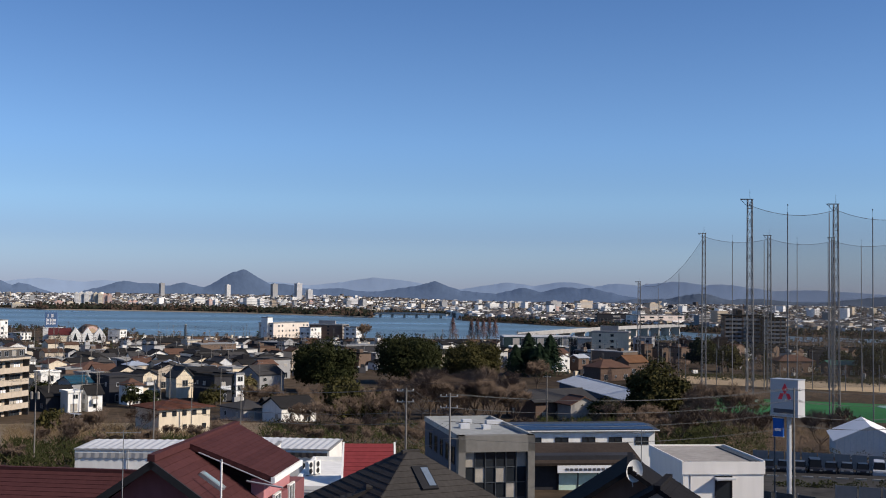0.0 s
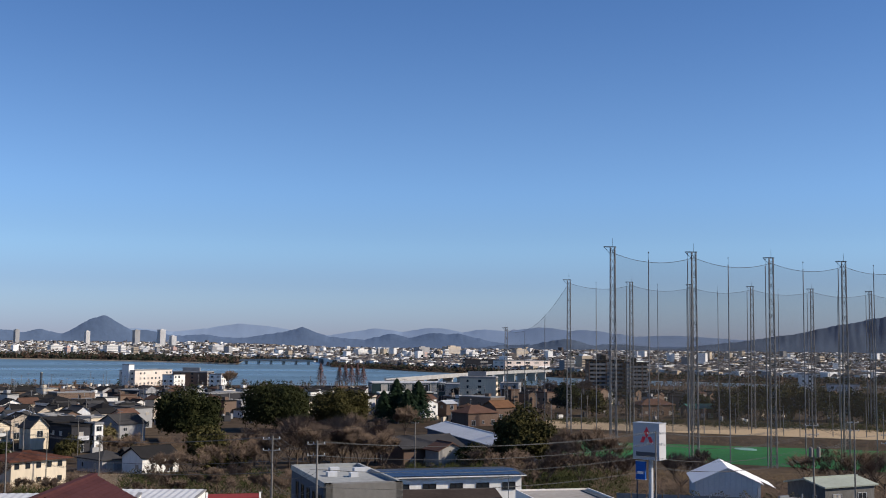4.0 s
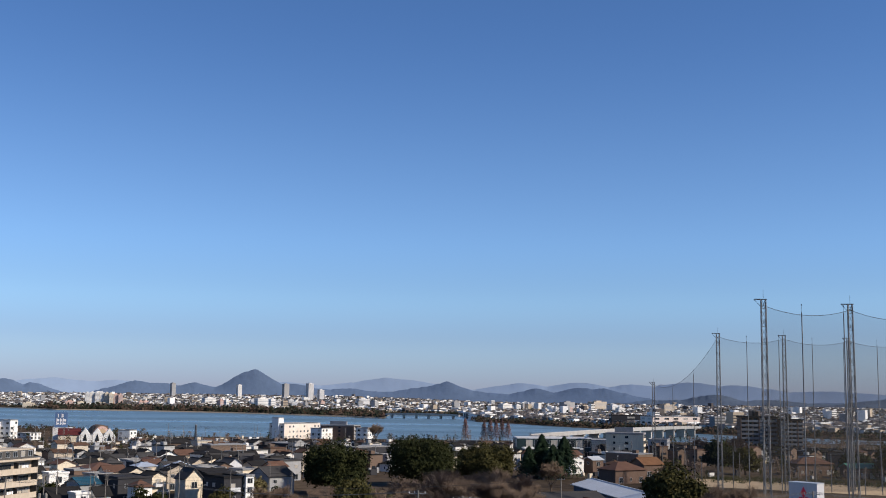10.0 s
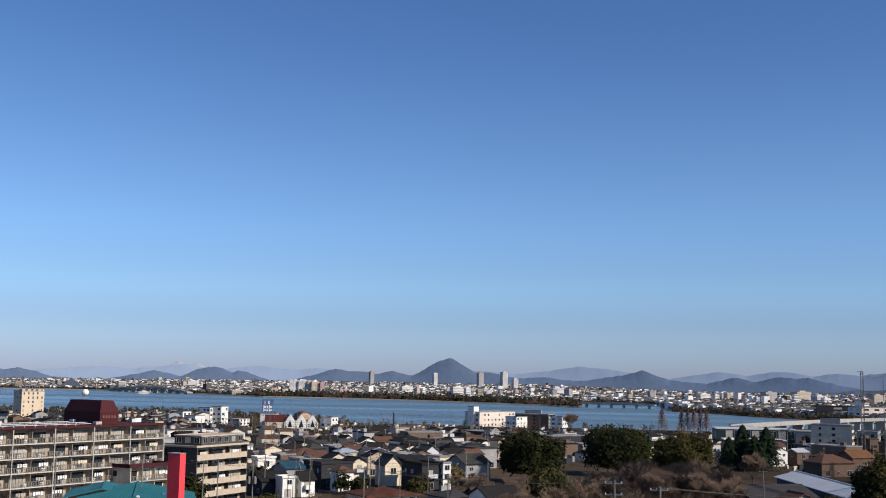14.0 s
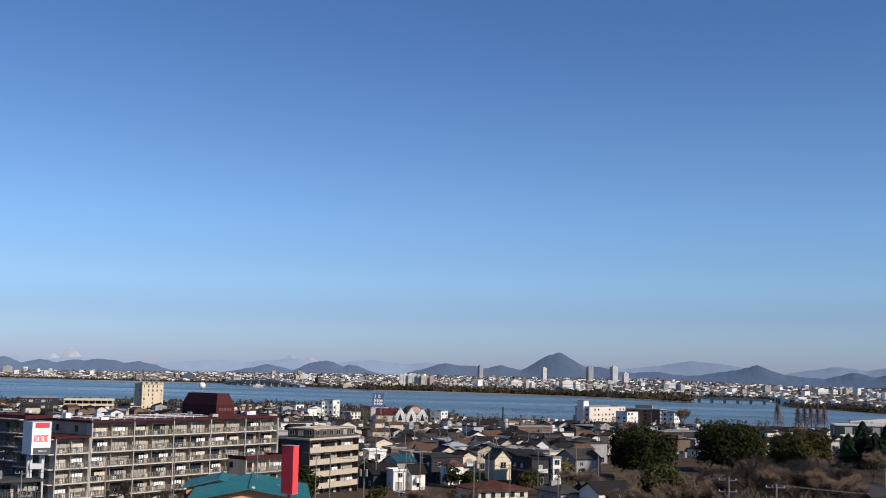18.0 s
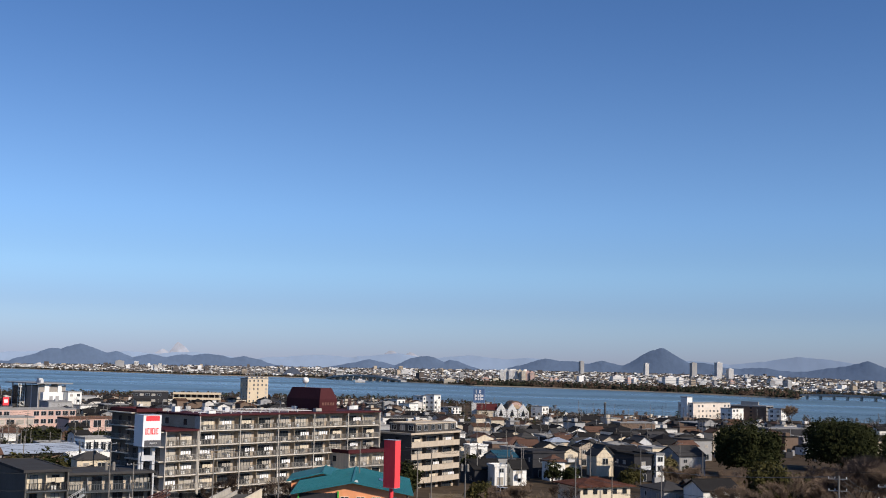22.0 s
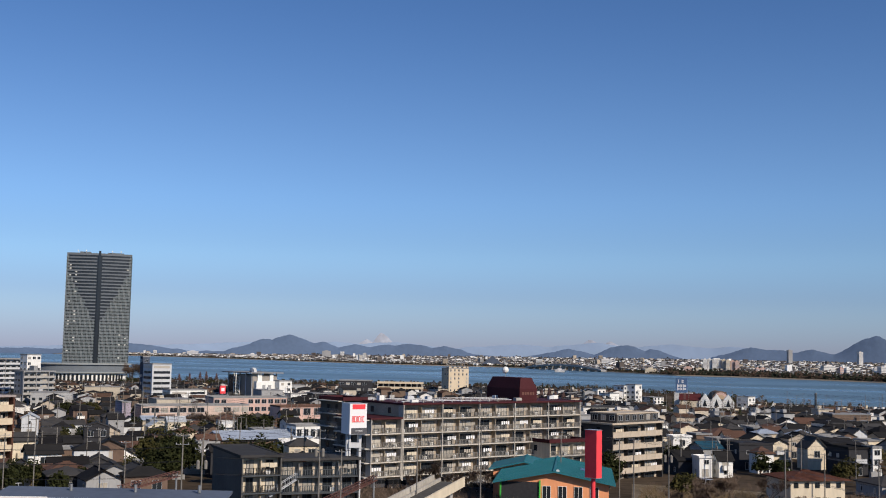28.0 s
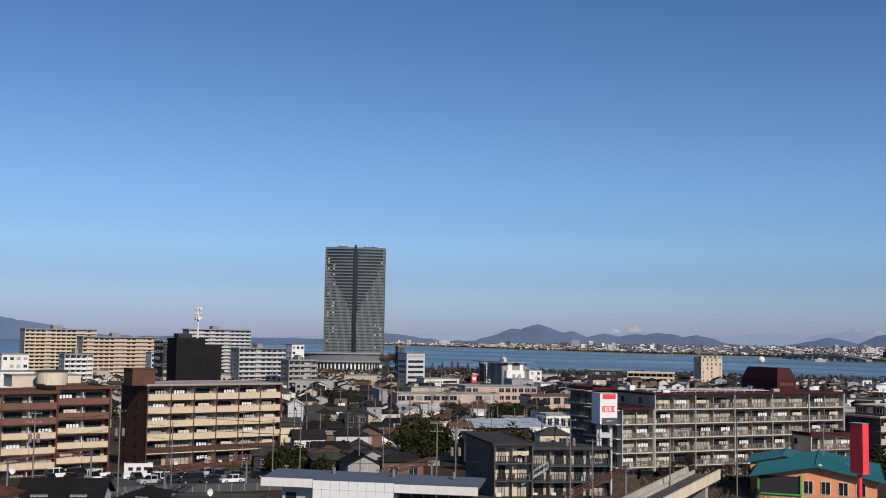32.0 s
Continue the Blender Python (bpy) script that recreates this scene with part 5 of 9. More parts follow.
BROWN = dict(fins=2, pier_m=brick_brown, clutter=1.2, roof_m=brick_brown, top=0.3, part_m=white, inner_m=MATS["brown_recess_wall"], curt=0.35, high_m=mat("red_brown_parapet", (0.19, 0.10, 0.075), 0.8, 0.15, 2, 0.1), high_from=4, bal=2.0)
apartment(*at(67.34, 222), 80, 20.5, 13, 6, 2.8, 4, "six-storey brown flats with brown and cream parapets", brick_brown, tan_rail, brick_brown, z=9.2, **BROWN)
apartment(*at(62.35, 227.5), 80, 10.4, 13, 6, 2.8, 2, "taller end of the brown flats with a set-back top", brick_brown, tan_rail, brick_brown, z=9.9, **BROWN)
block(*at(58.9, 247), 80, 5, 5, 3.4, brick_brown, "brown lift housing on the flats' roof", floors=1, bands=False, z=26.6, sill=0, name="lift_housing", roof_m=brick_brown, parapet=0.25)


def water_tank(x, y, z, r, h):
    e = thing("water_tank", x, y, z, 0, "round cream water tank on a roof", "tank")
    b = B()
    b.tube((0, 0, 0.3), (0, 0, h), r, r, 24)
    part("drum", b, cream, e)
    b = B()
    b.tube((0, 0, h), (0, 0, h + 0.35), r * 1.05, r * 0.9, 24)
    part("lid", b, roof_grey, e)
    b = B()
    b.box(-r, -r * 0.5, 0, r, r * 0.5, 0.3)
    part("plinth", b, concrete, e)


water_tank(*at(62.6, 243), 26.4, 3.0, 3.2)
block(*at(64.4, 245), 80, 14, 6, 2.2, cream, "cream plant room on the brown flats' roof", floors=1, bands=False, z=26.4, sill=0, name="plant_room", parapet=0.25)
# far flats by the lake
apt_far(*at(63.91, 900), 80, 54.4, 13, 13, 2.75, 14, "thirteen-storey beige flats by the lake", beige, tan_rail, pier_m=cream)
apt_far(*at(61.27, 850), 80, 56.5, 13, 11, 2.75, 14, "eleven-storey tan flats by the lake", tan_rail, mat("apricot_parapet", (0.62, 0.46, 0.36), 0.8, 0.1, 2, 0.1), pier_m=beige, pier_every=14)
apt_far(*at(62.07, 700), 80, 16.8, 11, 7, 2.75, 5, "seven-storey pale flats with white fins", pale_grey, white, pier_every=1)
block(*at(58.04, 700), 80, 10.4, 9, 21, pale_grey, "pale grey narrow office block", floors=7, step=2.6)
apt_far(*at(56.27, 950), 80, 56, 13, 13, 2.9, 12, "thirteen-storey pale flats by the lake", grey_wall, pale_grey, pier_every=4)
apt_far(*at(53.79, 750), 80, 36.7, 13, 8, 3.0, 9, "eight-storey pale flats with deep balconies", grey_wall, pale_grey, pier_every=3)
apt_far(*at(51.31, 650), 80, 18.5, 10, 6, 3.0, 5, "six-storey grey-brown block of flats", grey_wall, concrete)
block(*at(51.2, 720), 80, 9, 8, 27, white, "tall narrow white apartment building", floors=8, step=3)
block(*at(64.9, 640), 80, 14, 12, 20, white, "white block beyond the brown flats", floors=5)
block(*at(65.2, 560), 80, 18, 12, 13, white, "low white block beyond the brown flats", floors=4)
net_black = mat("black_scaffold_net", (0.02, 0.02, 0.022), 0.9, 0.2, 3, 0.2)


def wrapped(az, D, rz, L, W, h, h2):
    x, y = at(az, D)
    e = thing("building_under_wraps", x, y, None, rz, "block wrapped in black scaffold netting", "building")
    b = B()
    b.box(0, 0, -2, L * 0.62, W, h)
    b.box(L * 0.62, 0.5, -2, L, W, h2)
    part("netting", b, net_black, e)
    for i in range(14):
        b = B()
        q = L * i / 13
        b.tube((q, -0.15, 0), (q, -0.15, (h if q < L * 0.62 else h2) + 0.8), 0.035, 0.035, 4)
        part("scaffold_tube", b, net_black, e)
    for k in range(1, 10):
        b = B()
        b.tube((0, -0.15, h * k / 10), (L, -0.15, h * k / 10) if h * k / 10 < h2 else (L * 0.62, -0.15, h * k / 10), 0.03, 0.03, 4)
        part("scaffold_tube", b, net_black, e)
    b = B()
    b.box(L * 0.1, W * 0.3, h, L * 0.4, W * 0.8, h + 2.4)
    part("roof_box", b, charcoal, e)


wrapped(56.86, 600, 80, 25.7, 12.5, 30.0, 26.5)
block(*at(57.5, 610), 80, 6, 12, 28, charcoal, "dark building beside the netted block", floors=8, step=3)


def mast(az, D, z0, z1):
    x, y = at(az, D)
    e = thing("telecom_mast", x, y, z0, 20, "white telecom mast with drums and panels", "mast")
    b = B()
    b.tube((0, 0, 0), (0, 0, z1 - z0), 0.5, 0.3, 8)
    part("pole", b, white, e)
    for k, zz in enumerate((z1 - z0 - 1, z1 - z0 - 3.4, z1 - z0 - 6.0)):
        for i in range(4):
            a = i * 1.57 + k * 0.5
            b = B()
            p = Vector((1.2 * math.cos(a), 1.2 * math.sin(a), zz))
            b.tube((0, 0, zz - 0.2), p, 0.1, 0.1, 4)
            b.tube(p, p + Vector((0.5 * math.cos(a), 0.5 * math.sin(a), 0)), 0.95 if k != 1 else 0.6, 0.95 if k != 1 else 0.6, 10)
            part("antenna_drum", b, white, e)


mast(55.85, 606, 35.0, 51.4)
# office tower by the hotel
ox, oy = at(45.40, 700)
block(ox, oy, 70, 12.4, 13.7, 22.7, pale_grey, "white office tower with window bands", floors=7, step=12, win=(10.5, 1.5), gaps=0)
block(*at(45.86, 712), 70, 4.5, 4, 27, slate_wall, "dark stair tower of the white office", floors=6, step=9)
block(*at(44.5, 640), 70, 22, 10, 9, white, "low white wing with window bands", floors=3, step=11, win=(9, 1.2))


# the hall with the overhanging roof
def hall():
    x, y = at(40.53, 700)
    e = thing("lakeside_hall", x, y, None, 70, "grey lakeside hall with a wide overhanging roof", "hall")
    b = B()
    b.box(0, 0, -2, 17, 31, 17)
    part("wall", b, mat("grey_taupe_cladding", (0.30, 0.275, 0.25), 0.8, 0.15, 2.0, 0.2, streak=0.6), e)
    b = B()
    b.box(-0.15, 19, 1, 0.02, 30.6, 16.6)
    part("glazing", b, glass, e)
    b = B()
    b.box(-3, -3, 18.2, 20, 34, 18.8)
    part("roof", b, roof_deck, e)
    for i in range(5):
        for sx in (0, 17):
            b = B()
            b.box(sx - 0.3, 0.4 + i * 7.4, -2, sx + 0.3, 0.9 + i * 7.4, 18.2)
            part("column", b, pale_grey, e)
    b = B()
    b.box(1, -3.2, -2, 15.5, 0, 13.5)
    b.box(3, -1, 13.5, 6, 6, 18.2)
    b.box(11.5, -1, 13.5, 14, 6, 18.2)
    part("white_wing", b, white, e, "plain white windowless wing")
    b = B()
    for q in (5, 9):
        b.box(q, -3.3, 8.8, q + 2.2, -3.15, 11.2)
    part("emblem", b, grey_wall, e)
    b = B()
    for q in (14.0, 16.5):
        for s in (-0.4, 2.2):
            b.tube((-1.5 - s, q, -1), (-1.5 - s, q, 18.2), 0.25, 0.25, 5)
        for k in range(8):
            b.tube((-1.1, q, 2.1 * k), (-3.7, q, 2.1 * k + 2), 0.18, 0.18, 4)
            b.box(-4, 14, 2.1 * k + 1, -1, 16.6, 2.1 * k + 1.25)
    part("stair_frame", b, white, e, "white open steel stair")
    b = B()
    for i in range(7):
        b.box(3 + i * 1.6, 4 + i * 3.2, 18.8, 5 + i * 1.6, 6.5 + i * 3.2, 20.2 + 0.5 * (i % 3))
        b.tube((1 + i * 2.4, 2 + i * 4, 18.8), (1 + i * 2.4, 2 + i * 4, 21.4), 0.12, 0.12, 4)
    b.tube((1, 2, 20.8), (15.4, 26, 20.8), 0.12, 0.12, 4)
    part("roof_plant", b, pale_grey, e)
    keep(x - 8, y + 12, 24)


hall()
block(*at(39.2, 700), 70, 9, 8, 13.5, white, "white block beside the hall", floors=4)
block(*at(38.6, 690), 70, 14, 8, 6, white, "low white shed beside the hall", floors=1, step=6)


def sign_box(az, D, rz, w, t, z0, z1, m, label, bars=(), posts=((0.5,), 0.2), post_m=None, gz=None, name="billboard"):
    """A lit sign box on posts: its frame, panel and marks as plain shapes. bars: (x0, z0, x1, z1, material) in shares of the panel."""
    x, y = at(az, D)
    g = ground(x, y) if gz is None else gz
    e = thing(name, x, y, g, rz, label, "sign")
    b = B()
    b.box(0, 0, z0 - g, w, t, z1 - g)
    pn = part("panel", b, m, e)
    h = z1 - z0
    for q in ((-0.06, -0.05, w + 0.06, 0.0), (-0.06, h, w + 0.06, h + 0.06)):
        b = B()
        b.box(q[0], -0.06, z0 - g + q[1], q[2], t + 0.06, z0 - g + q[3] if q[3] else z0 - g)
        part("frame", b, alu, e)
    for x0, q0, x1, q1, mm in bars:
        b = B()
        b.box(x0 * w, -0.05, z0 - g + q0 * h, x1 * w, 0.01, z0 - g + q1 * h)
        part("mark", b, mm, pn)
    for q in posts[0]:
        b = B()
        b.tube((q * w, t / 2, -0.5), (q * w, t / 2, z0 - g), posts[1], posts[1], 10)
        part("post", b, post_m or galv, e)
    return e


sign_white = mat("sign_white", (0.80, 0.80, 0.80), 0.35, 0.03, 2, 0.0)
sign_red = mat("sign_red", (0.84, 0.075, 0.09), 0.4, 0.06, 2, 0.0)
sign_blue = mat("sign_blue", (0.03, 0.12, 0.42), 0.4, 0.06, 2, 0.0)
sign_navy = mat("sign_navy", (0.03, 0.05, 0.14), 0.4, 0.06, 2, 0.0)
sign_grey = mat("sign_grey", (0.10, 0.10, 0.11), 0.5, 0.06, 2, 0.0)
sign_box(42.1, 685, 70, 3.6, 1.2, 10.5, 15.2, sign_red, "red rooftop sign with a white mark", ((0.2, 0.3, 0.8, 0.7, sign_white),), gz=4.0)
# school with cream and pink wings
sx, sy = at(45.85, 480)
block(sx, sy, 60, 46, 11, 7.4, mat("pinkish_cream_render", (0.60, 0.47, 0.40), 0.8, 0.12, 2.5, 0.15, streak=0.7), "long cream school building with large windows", floors=2, step=3.6, win=(3.0, 1.9), gaps=0.02, sides=(0,), name="school", category="school")
block(*at(46.75, 476), 60, 3.5, 12, 9.0, mat("lilac_render", (0.36, 0.31, 0.36), 0.8, 0.1, 2, 0.1), "lilac end block of the school", floors=1, bands=False, name="school_wing", category="school")
block(*at(42.4, 505), 60, 34, 12, 10, salmon_wall, "pink school wing with a row of columns", floors=3, step=3, win=(2.2, 1.8), sides=(0,), name="school_wing", category="school")
block(*at(39.1, 455), 60, 27, 12, 8.5, salmon_wall, "brown-pink hall with tall dark openings", floors=2, step=4, win=(3.0, 2.6), sides=(0,), pane=glass, roof_m=roof_brown)
block(*at(44.7, 440), 60, 14, 8, 4.5, brown_wall, "low brown shed with a flat roof", floors=1, step=6)
block(*at(45.4, 428), 60, 38, 6, 4.3, cream, "low cream block beside the school", floors=1, bands=False)
# long roof in pale blue metal
house(-213.5, 253.5, 60, 26, 11, 5.6, "gable", 1.6, brown_wall, roof_blue, "long low building with a pale blue metal roof", storeys=1, over=1.0)
house(-196, 247, 62, 8, 9, 4.5, "gable", 1.6, white, white, "small white hall with a white roof", storeys=1)
block(*at(38.31, 330), 62, 8.6, 7, 8.6, white, "white three-bay house with tall dark windows", floors=2, step=2.1, win=(1.3, 2.2), gaps=0, pane=glass)
# beige tower house with masts on top
mx, my = at(30.69, 800)
mt = block(mx, my, 65, 17.2, 9, 22.4, tan_rail, "eight-storey beige building with roof masts", floors=8, step=3.0, win=(1.0, 1.4), gaps=0.2)
for q, w in ((0.2, 2.2), (4.2, 2.6), (8.6, 1.8), (12.4, 2.4), (15.6, 1.4)):
    b = B()
    b.box(q, 0.1, 22.4, q + w, 4.0, 23.8)
    part("roof_box", b, tan_rail, mt)
for q in (2, 5, 8, 10.5, 13, 16):
    b = B()
    b.tube((q, 4, 22.4), (q, 4, 28.0), 0.26, 0.18, 5)
    b.tube((q, 3.6, 26.5), (q + 1.2, 3.6, 26.5), 0.1, 0.1, 4)
    part("roof_mast", b, galv, mt)
# charcoal walk-up flats
cx, cy = at(40.90, 175)
apartment(cx, cy, 55, 6.2, 20, 3, 2.65, 2, "three-storey charcoal walk-up flats with railed decks", mat("dark_olive_siding", (0.12, 0.115, 0.105), 0.8, 0.15, 2.0, 0.15), dark_frame, dark_steel, z=13.4, fins=0, bars=True, roof_m=roof_grey, part_m=cream, inner_m=cream, win_w=1.0, curt=0.7, clutter=0.3, west=False, top=0.1)
apartment(*at(39.06, 180), 52, 13.0, 9, 3, 2.5, 4, "three-storey dark grey flats with outside stairs", charcoal, dark_steel, dark_steel, z=12.9, fins=0, bars=True, roof_m=roof_grey, part_m=grey_wall, win_w=1.4, inner_m=beige, clutter=0.2, west=False, top=0.1)


def stair(x, y, z, rz, run, rise, w, label):
    e = thing("outside_stair", x, y, z, rz, label, "stair")
    n = int(rise / 0.19)
    for i in range(n):
        b = B()
        b.box(run * i / n, 0, rise * i / n, run * (i + 1) / n + 0.05, w, rise * i / n + 0.06)
        part("step", b, dark_steel, e)
    for yy in (0, w):
        b = B()
        b.tube((0, yy, 0), (run, yy, rise), 0.09, 0.09, 4)
        b.tube((0, yy, 0.95), (run, yy, rise + 0.95), 0.05, 0.05, 4)
        for i in range(8):
            b.tube((run * i / 7, yy, rise * i / 7), (run * i / 7, yy, rise * i / 7 + 0.95), 0.03, 0.03, 4)
        part("rail", b, alu, e)


q = at(38.25, 178.5)
stair(q[0], q[1], 17.8, 232, 4.2, -2.5, 0.9, "zigzag steel stair down the flats' front")
# white lakeside block and its stair tower
wx, wy = at(8.46, 850)
block(wx, wy, 60, 44, 14, 11.2, mat("pale_cream_render", (0.70, 0.62, 0.54), 0.8, 0.12, 2.5, 0.15, streak=0.7), "long white lakeside building with small windows", floors=3, step=4.2, win=(1.6, 1.4), gaps=0.25)
block(*at(8.75, 852), 60, 6, 6, 15.4, white, "white stair tower of the lakeside building", floors=1, bands=False)
block(*at(6.6, 830), 60, 16, 10, 8.5, white, "white stepped house by the lake", floors=3, step=4)
apt_far(*at(5.0, 835), 75, 14, 26, 4, 2.6, 4, "grey-brown four-storey flats by the lake", brown_wall, grey_wall)
block(*at(4.3, 815), 75, 12, 9, 9.4, white, "white shop building with a pale sign", floors=3, step=4)


# the store with three white gables and a sign tower
def gable_store():
    x, y = at(18.0, 780)
    e = thing("store", x, y, ground(x, y) + 0.6, 18, "maroon-roofed store with three white pointed gables", "shop")
    b = B()
    b.box(-16, 0, -6, 19, 20, 4.2)
    part("wall", b, cream, e)
    b = B()
    b.slab([(-16.5, -0.6, 4.2), (-2, -0.6, 4.2), (-2, 10, 8.2), (-16.5, 10, 8.2)], 0.3)
    b.slab([(-16.5, 20, 4.2), (-2, 20, 4.2), (-2, 10, 8.2), (-16.5, 10, 8.2)], 0.3)
    part("roof", b, mat("maroon_roof", (0.11, 0.03, 0.03), 0.7, 0.15, 2, 0.2), e)
    for i in range(3):
        b = B()
        cx0 = 0.6 + 7.6 * i
        b.add([(cx0 + sx * 3.8, yy, zz) for yy in (-1.2, 14) for sx, zz in ((-1, -4), (1, -4), (1, 3.4), (0, 8.6), (-1, 3.4))], [(0, 1, 2, 3, 4), (9, 8, 7, 6, 5), (1, 6, 7, 2), (2, 7, 8, 3), (3, 8, 9, 4), (4, 9, 5, 0)])
        g = part("gable", b, white, e)
        b = B()
        b.add([(cx0 - 1.5, -1.4, 0.4), (cx0 + 1.5, -1.4, 0.4), (cx0, -1.4, 5.2), (cx0 - 1.5, -1.1, 0.4), (cx0 + 1.5, -1.1, 0.4), (cx0, -1.1, 5.2)], [(0, 1, 2), (5, 4, 3), (0, 3, 4, 1), (1, 4, 5, 2), (2, 5, 3, 0)])
        part("glazing", b, glass, g)
    keep(x, y + 10, 22)
    # round-headed pavilion behind
    x, y = at(17.2, 812)
    e = thing("round_pavilion", x, y, ground(x, y) + 0.4, 30, "barrel-roofed pavilion with an orange round window", "pavilion")
    n = 14
    for nm, r, y0, y1, m in (("barrel_roof", 5.6, 0, 16, brown_wall), ("gable_disc", 4.7, -0.5, 0.2, salmon_wall), ("round_window", 3.0, -0.8, 0, mat("amber_window", (0.45, 0.33, 0.22), 0.3, 0.1, 1, 0))):
        b = B()
        pr = [(r * math.cos(math.pi * i / n), 4.6 + r * math.sin(math.pi * i / n)) for i in range(n + 1)]
        if nm == "barrel_roof":
            pr = [(r, -6)] + pr + [(-r, -6)]
        k = len(pr)
        b.add([(px, yy, pz) for yy in (y0, y1) for px, pz in pr], [tuple(range(k)), tuple(range(2 * k - 1, k - 1, -1))] + [(i, k + i, k + (i + 1) % k, (i + 1) % k) for i in range(k)])
        part(nm, b, m, e)
    keep(x, y, 10)
    x, y = at(19.1, 800)
    e = thing("sign_tower", x, y, None, 10, "rooftop sign tower with white marks on navy", "sign")
    b = B()
    b.box(-5, 0, -2, 7, 8, 9.0)
    part("base", b, white, e)
    b = B()
    b.box(-4, 1, 9.0, 4, 3.5, 19.0)
    part("panel", b, mat("sign_slate_blue", (0.10, 0.17, 0.30), 0.4, 0.06, 2, 0.0), e)
    # plain bars of uneven width stand for the writing
    for k, (zz, hh, marks) in enumerate(((10.6, 4.4, ((-2.9, -1.2), (-0.7, 0.5), (1.0, 3.2))), (15.6, 2.4, ((-2.2, -1.7), (0.2, 1.6))))):
        for x0, x1 in marks:
            b = B()
            b.box(x0, 0.88, zz, x0 + 0.5, 1.02, zz + hh)
            b.box(x0, 0.86, zz + hh * 0.1, x1, 1.0, zz + hh * 0.35)
            b.box(x0, 0.86, zz + hh * 0.55, x1, 1.0, zz + hh * 0.9)
            part("mark", b, sign_white, e, "white sign mark as plain bars")


gable_store()
block(*at(15.9, 800), 75, 9, 9, 7, white, "white cube house near the lake", floors=2, step=4)
block(*at(20.6, 815), 75, 16, 8, 4.5, white, "white low block near the lake", floors=2, step=4)
wj, wk = at(21.9, 800)
block(wj, wk, 75, 9, 9, 12.5, white, "white stepped house block near the lake", floors=4, step=3)
block(*at(21.35, 798), 75, 8, 8, 13.5, white, "white stepped house block beside its twin", floors=4, step=3)
block(*at(23.2, 790), 75, 9, 12, 10, white, "white three-storey block near the lake", floors=3, step=4)
block(*at(22.6, 760), 75, 10, 9, 8, white, "pale house block near the lake", floors=2, step=4)
# two chimneys
for az, D, h in ((12.77, 800, 11), (23.9, 700, 11)):
    x, y = at(az, D)
    e = thing("chimney", x, y, None, 0, "slim dark bathhouse chimney", "chimney")
    b = B()
    b.tube((0, 0, -1), (0, 0, h), 0.9, 0.7, 10)
    part("stack", b, dark_steel, e)
    b = B()
    b.tube((0, 0, h), (0, 0, h + 0.4), 0.85, 0.85, 10)
    part("rim", b, old_concrete, e)

# dark block and open parking decks behind the long flats
block(*at(36.2, 720), 35, 21, 9, 14.2, charcoal, "dark four-storey block behind the long flats", floors=4, step=3.4, win=(2.2, 1.3))


def parking_decks():
    x, y = at(34.3, 735)
    e = thing("parking_structure", x, y, None, 35, "open concrete parking structure with three decks", "car park")
    for k in range(4):
        b = B()
        b.box(0, 0, 3.3 * k + 2.6, 30, 16, 3.3 * k + 3.0)
        b.box(0, 0, 3.3 * k + 3.0, 30, 0.2, 3.3 * k + 4.0)
        part("deck", b, tan_rail, e)
    for i in range(9):
        for yy in (0.4, 15.2):
            b = B()
            b.box(i * 3.66, yy, -2, i * 3.66 + 0.5, yy + 0.5, 12.6)
            part("column", b, concrete, e)
    b = B()
    b.box(1, 10, -2, 29, 10.3, 12.4)
    part("back_wall", b, charcoal, e)
    for i in range(3):
        keep(x + 5 + 9 * i, y + 8 + 5 * i, 8)


parking_decks()

# ---- right of the park ----
house(45.6, 303, -80, 60, 11, 5.4, "gable", 1.5, slate_wall, roof_light, "long hall with a pale grey metal roof", storeys=1, over=0.7)
house(*at(-5.6, 277), 25, 16, 13, 4.6, "gable", 2.0, brown_wall, roof_grey, "low house with a wide dark tiled roof", storeys=1, over=0.9)
house(*at(-6.9, 268), 25, 7, 6, 4.0, "cross", 1.6, concrete, roof_brown, "small gabled store with a pale end wall", storeys=1)
house(*at(-8.4, 430), 30, 14, 10, 5.0, "hip", 2.6, brown_wall, roof_brown, "house with a rust-brown hipped roof", storeys=1)
house(*at(-9.6, 470), 30, 10, 9, 5.0, "gable", 2.4, brown_wall, mat("orange_roof_tiles", (0.19, 0.10, 0.055), 0.7, 0.2, 1, 0.4), "house with an orange tiled roof", storeys=1)
block(*at(-3.2, 560), 5, 37, 14, 11.5, mat("green_glass_front", (0.03, 0.05, 0.055), 0.35, 0.2, 3, 0), "dark green glass car showroom", floors=2, step=4, win=(3.2, 3.4), roof_m=pale_grey)
block(*at(-3.6, 545), 5, 28, 10, 7, slate_wall, "dark low hall with a white roof edge", floors=1, step=5, roof_m=white)
apt_far(*at(-9.45, 560), 75, 12, 18, 5, 2.85, 3, "beige five-storey flats by the bridge", cream, cream)
block(*at(-7.7, 600), 75, 30, 13, 9.6, old_concrete, "grey concrete block beside the bridge", floors=4, step=5)
block(*at(-10.6, 620), 75, 20, 10, 10, grey_wall, "grey two-part block by the bridge", floors=3, step=5)
for k, (az, w, h) in enumerate(((-14.15, 21, 22.3), (-16.0, 13, 21.0))):
    apt_far(*at(az, 690 - 2 * k), -4, w, 14, 9, h / 9, 6 if k == 0 else 4, "dark nine-storey flats seen through the golf net", brown_wall, mat("dim_slate_parapet", (0.165, 0.175, 0.19), 0.8, 0.15, 2, 0.1), roof_m=roof_dark, pier_every=3)
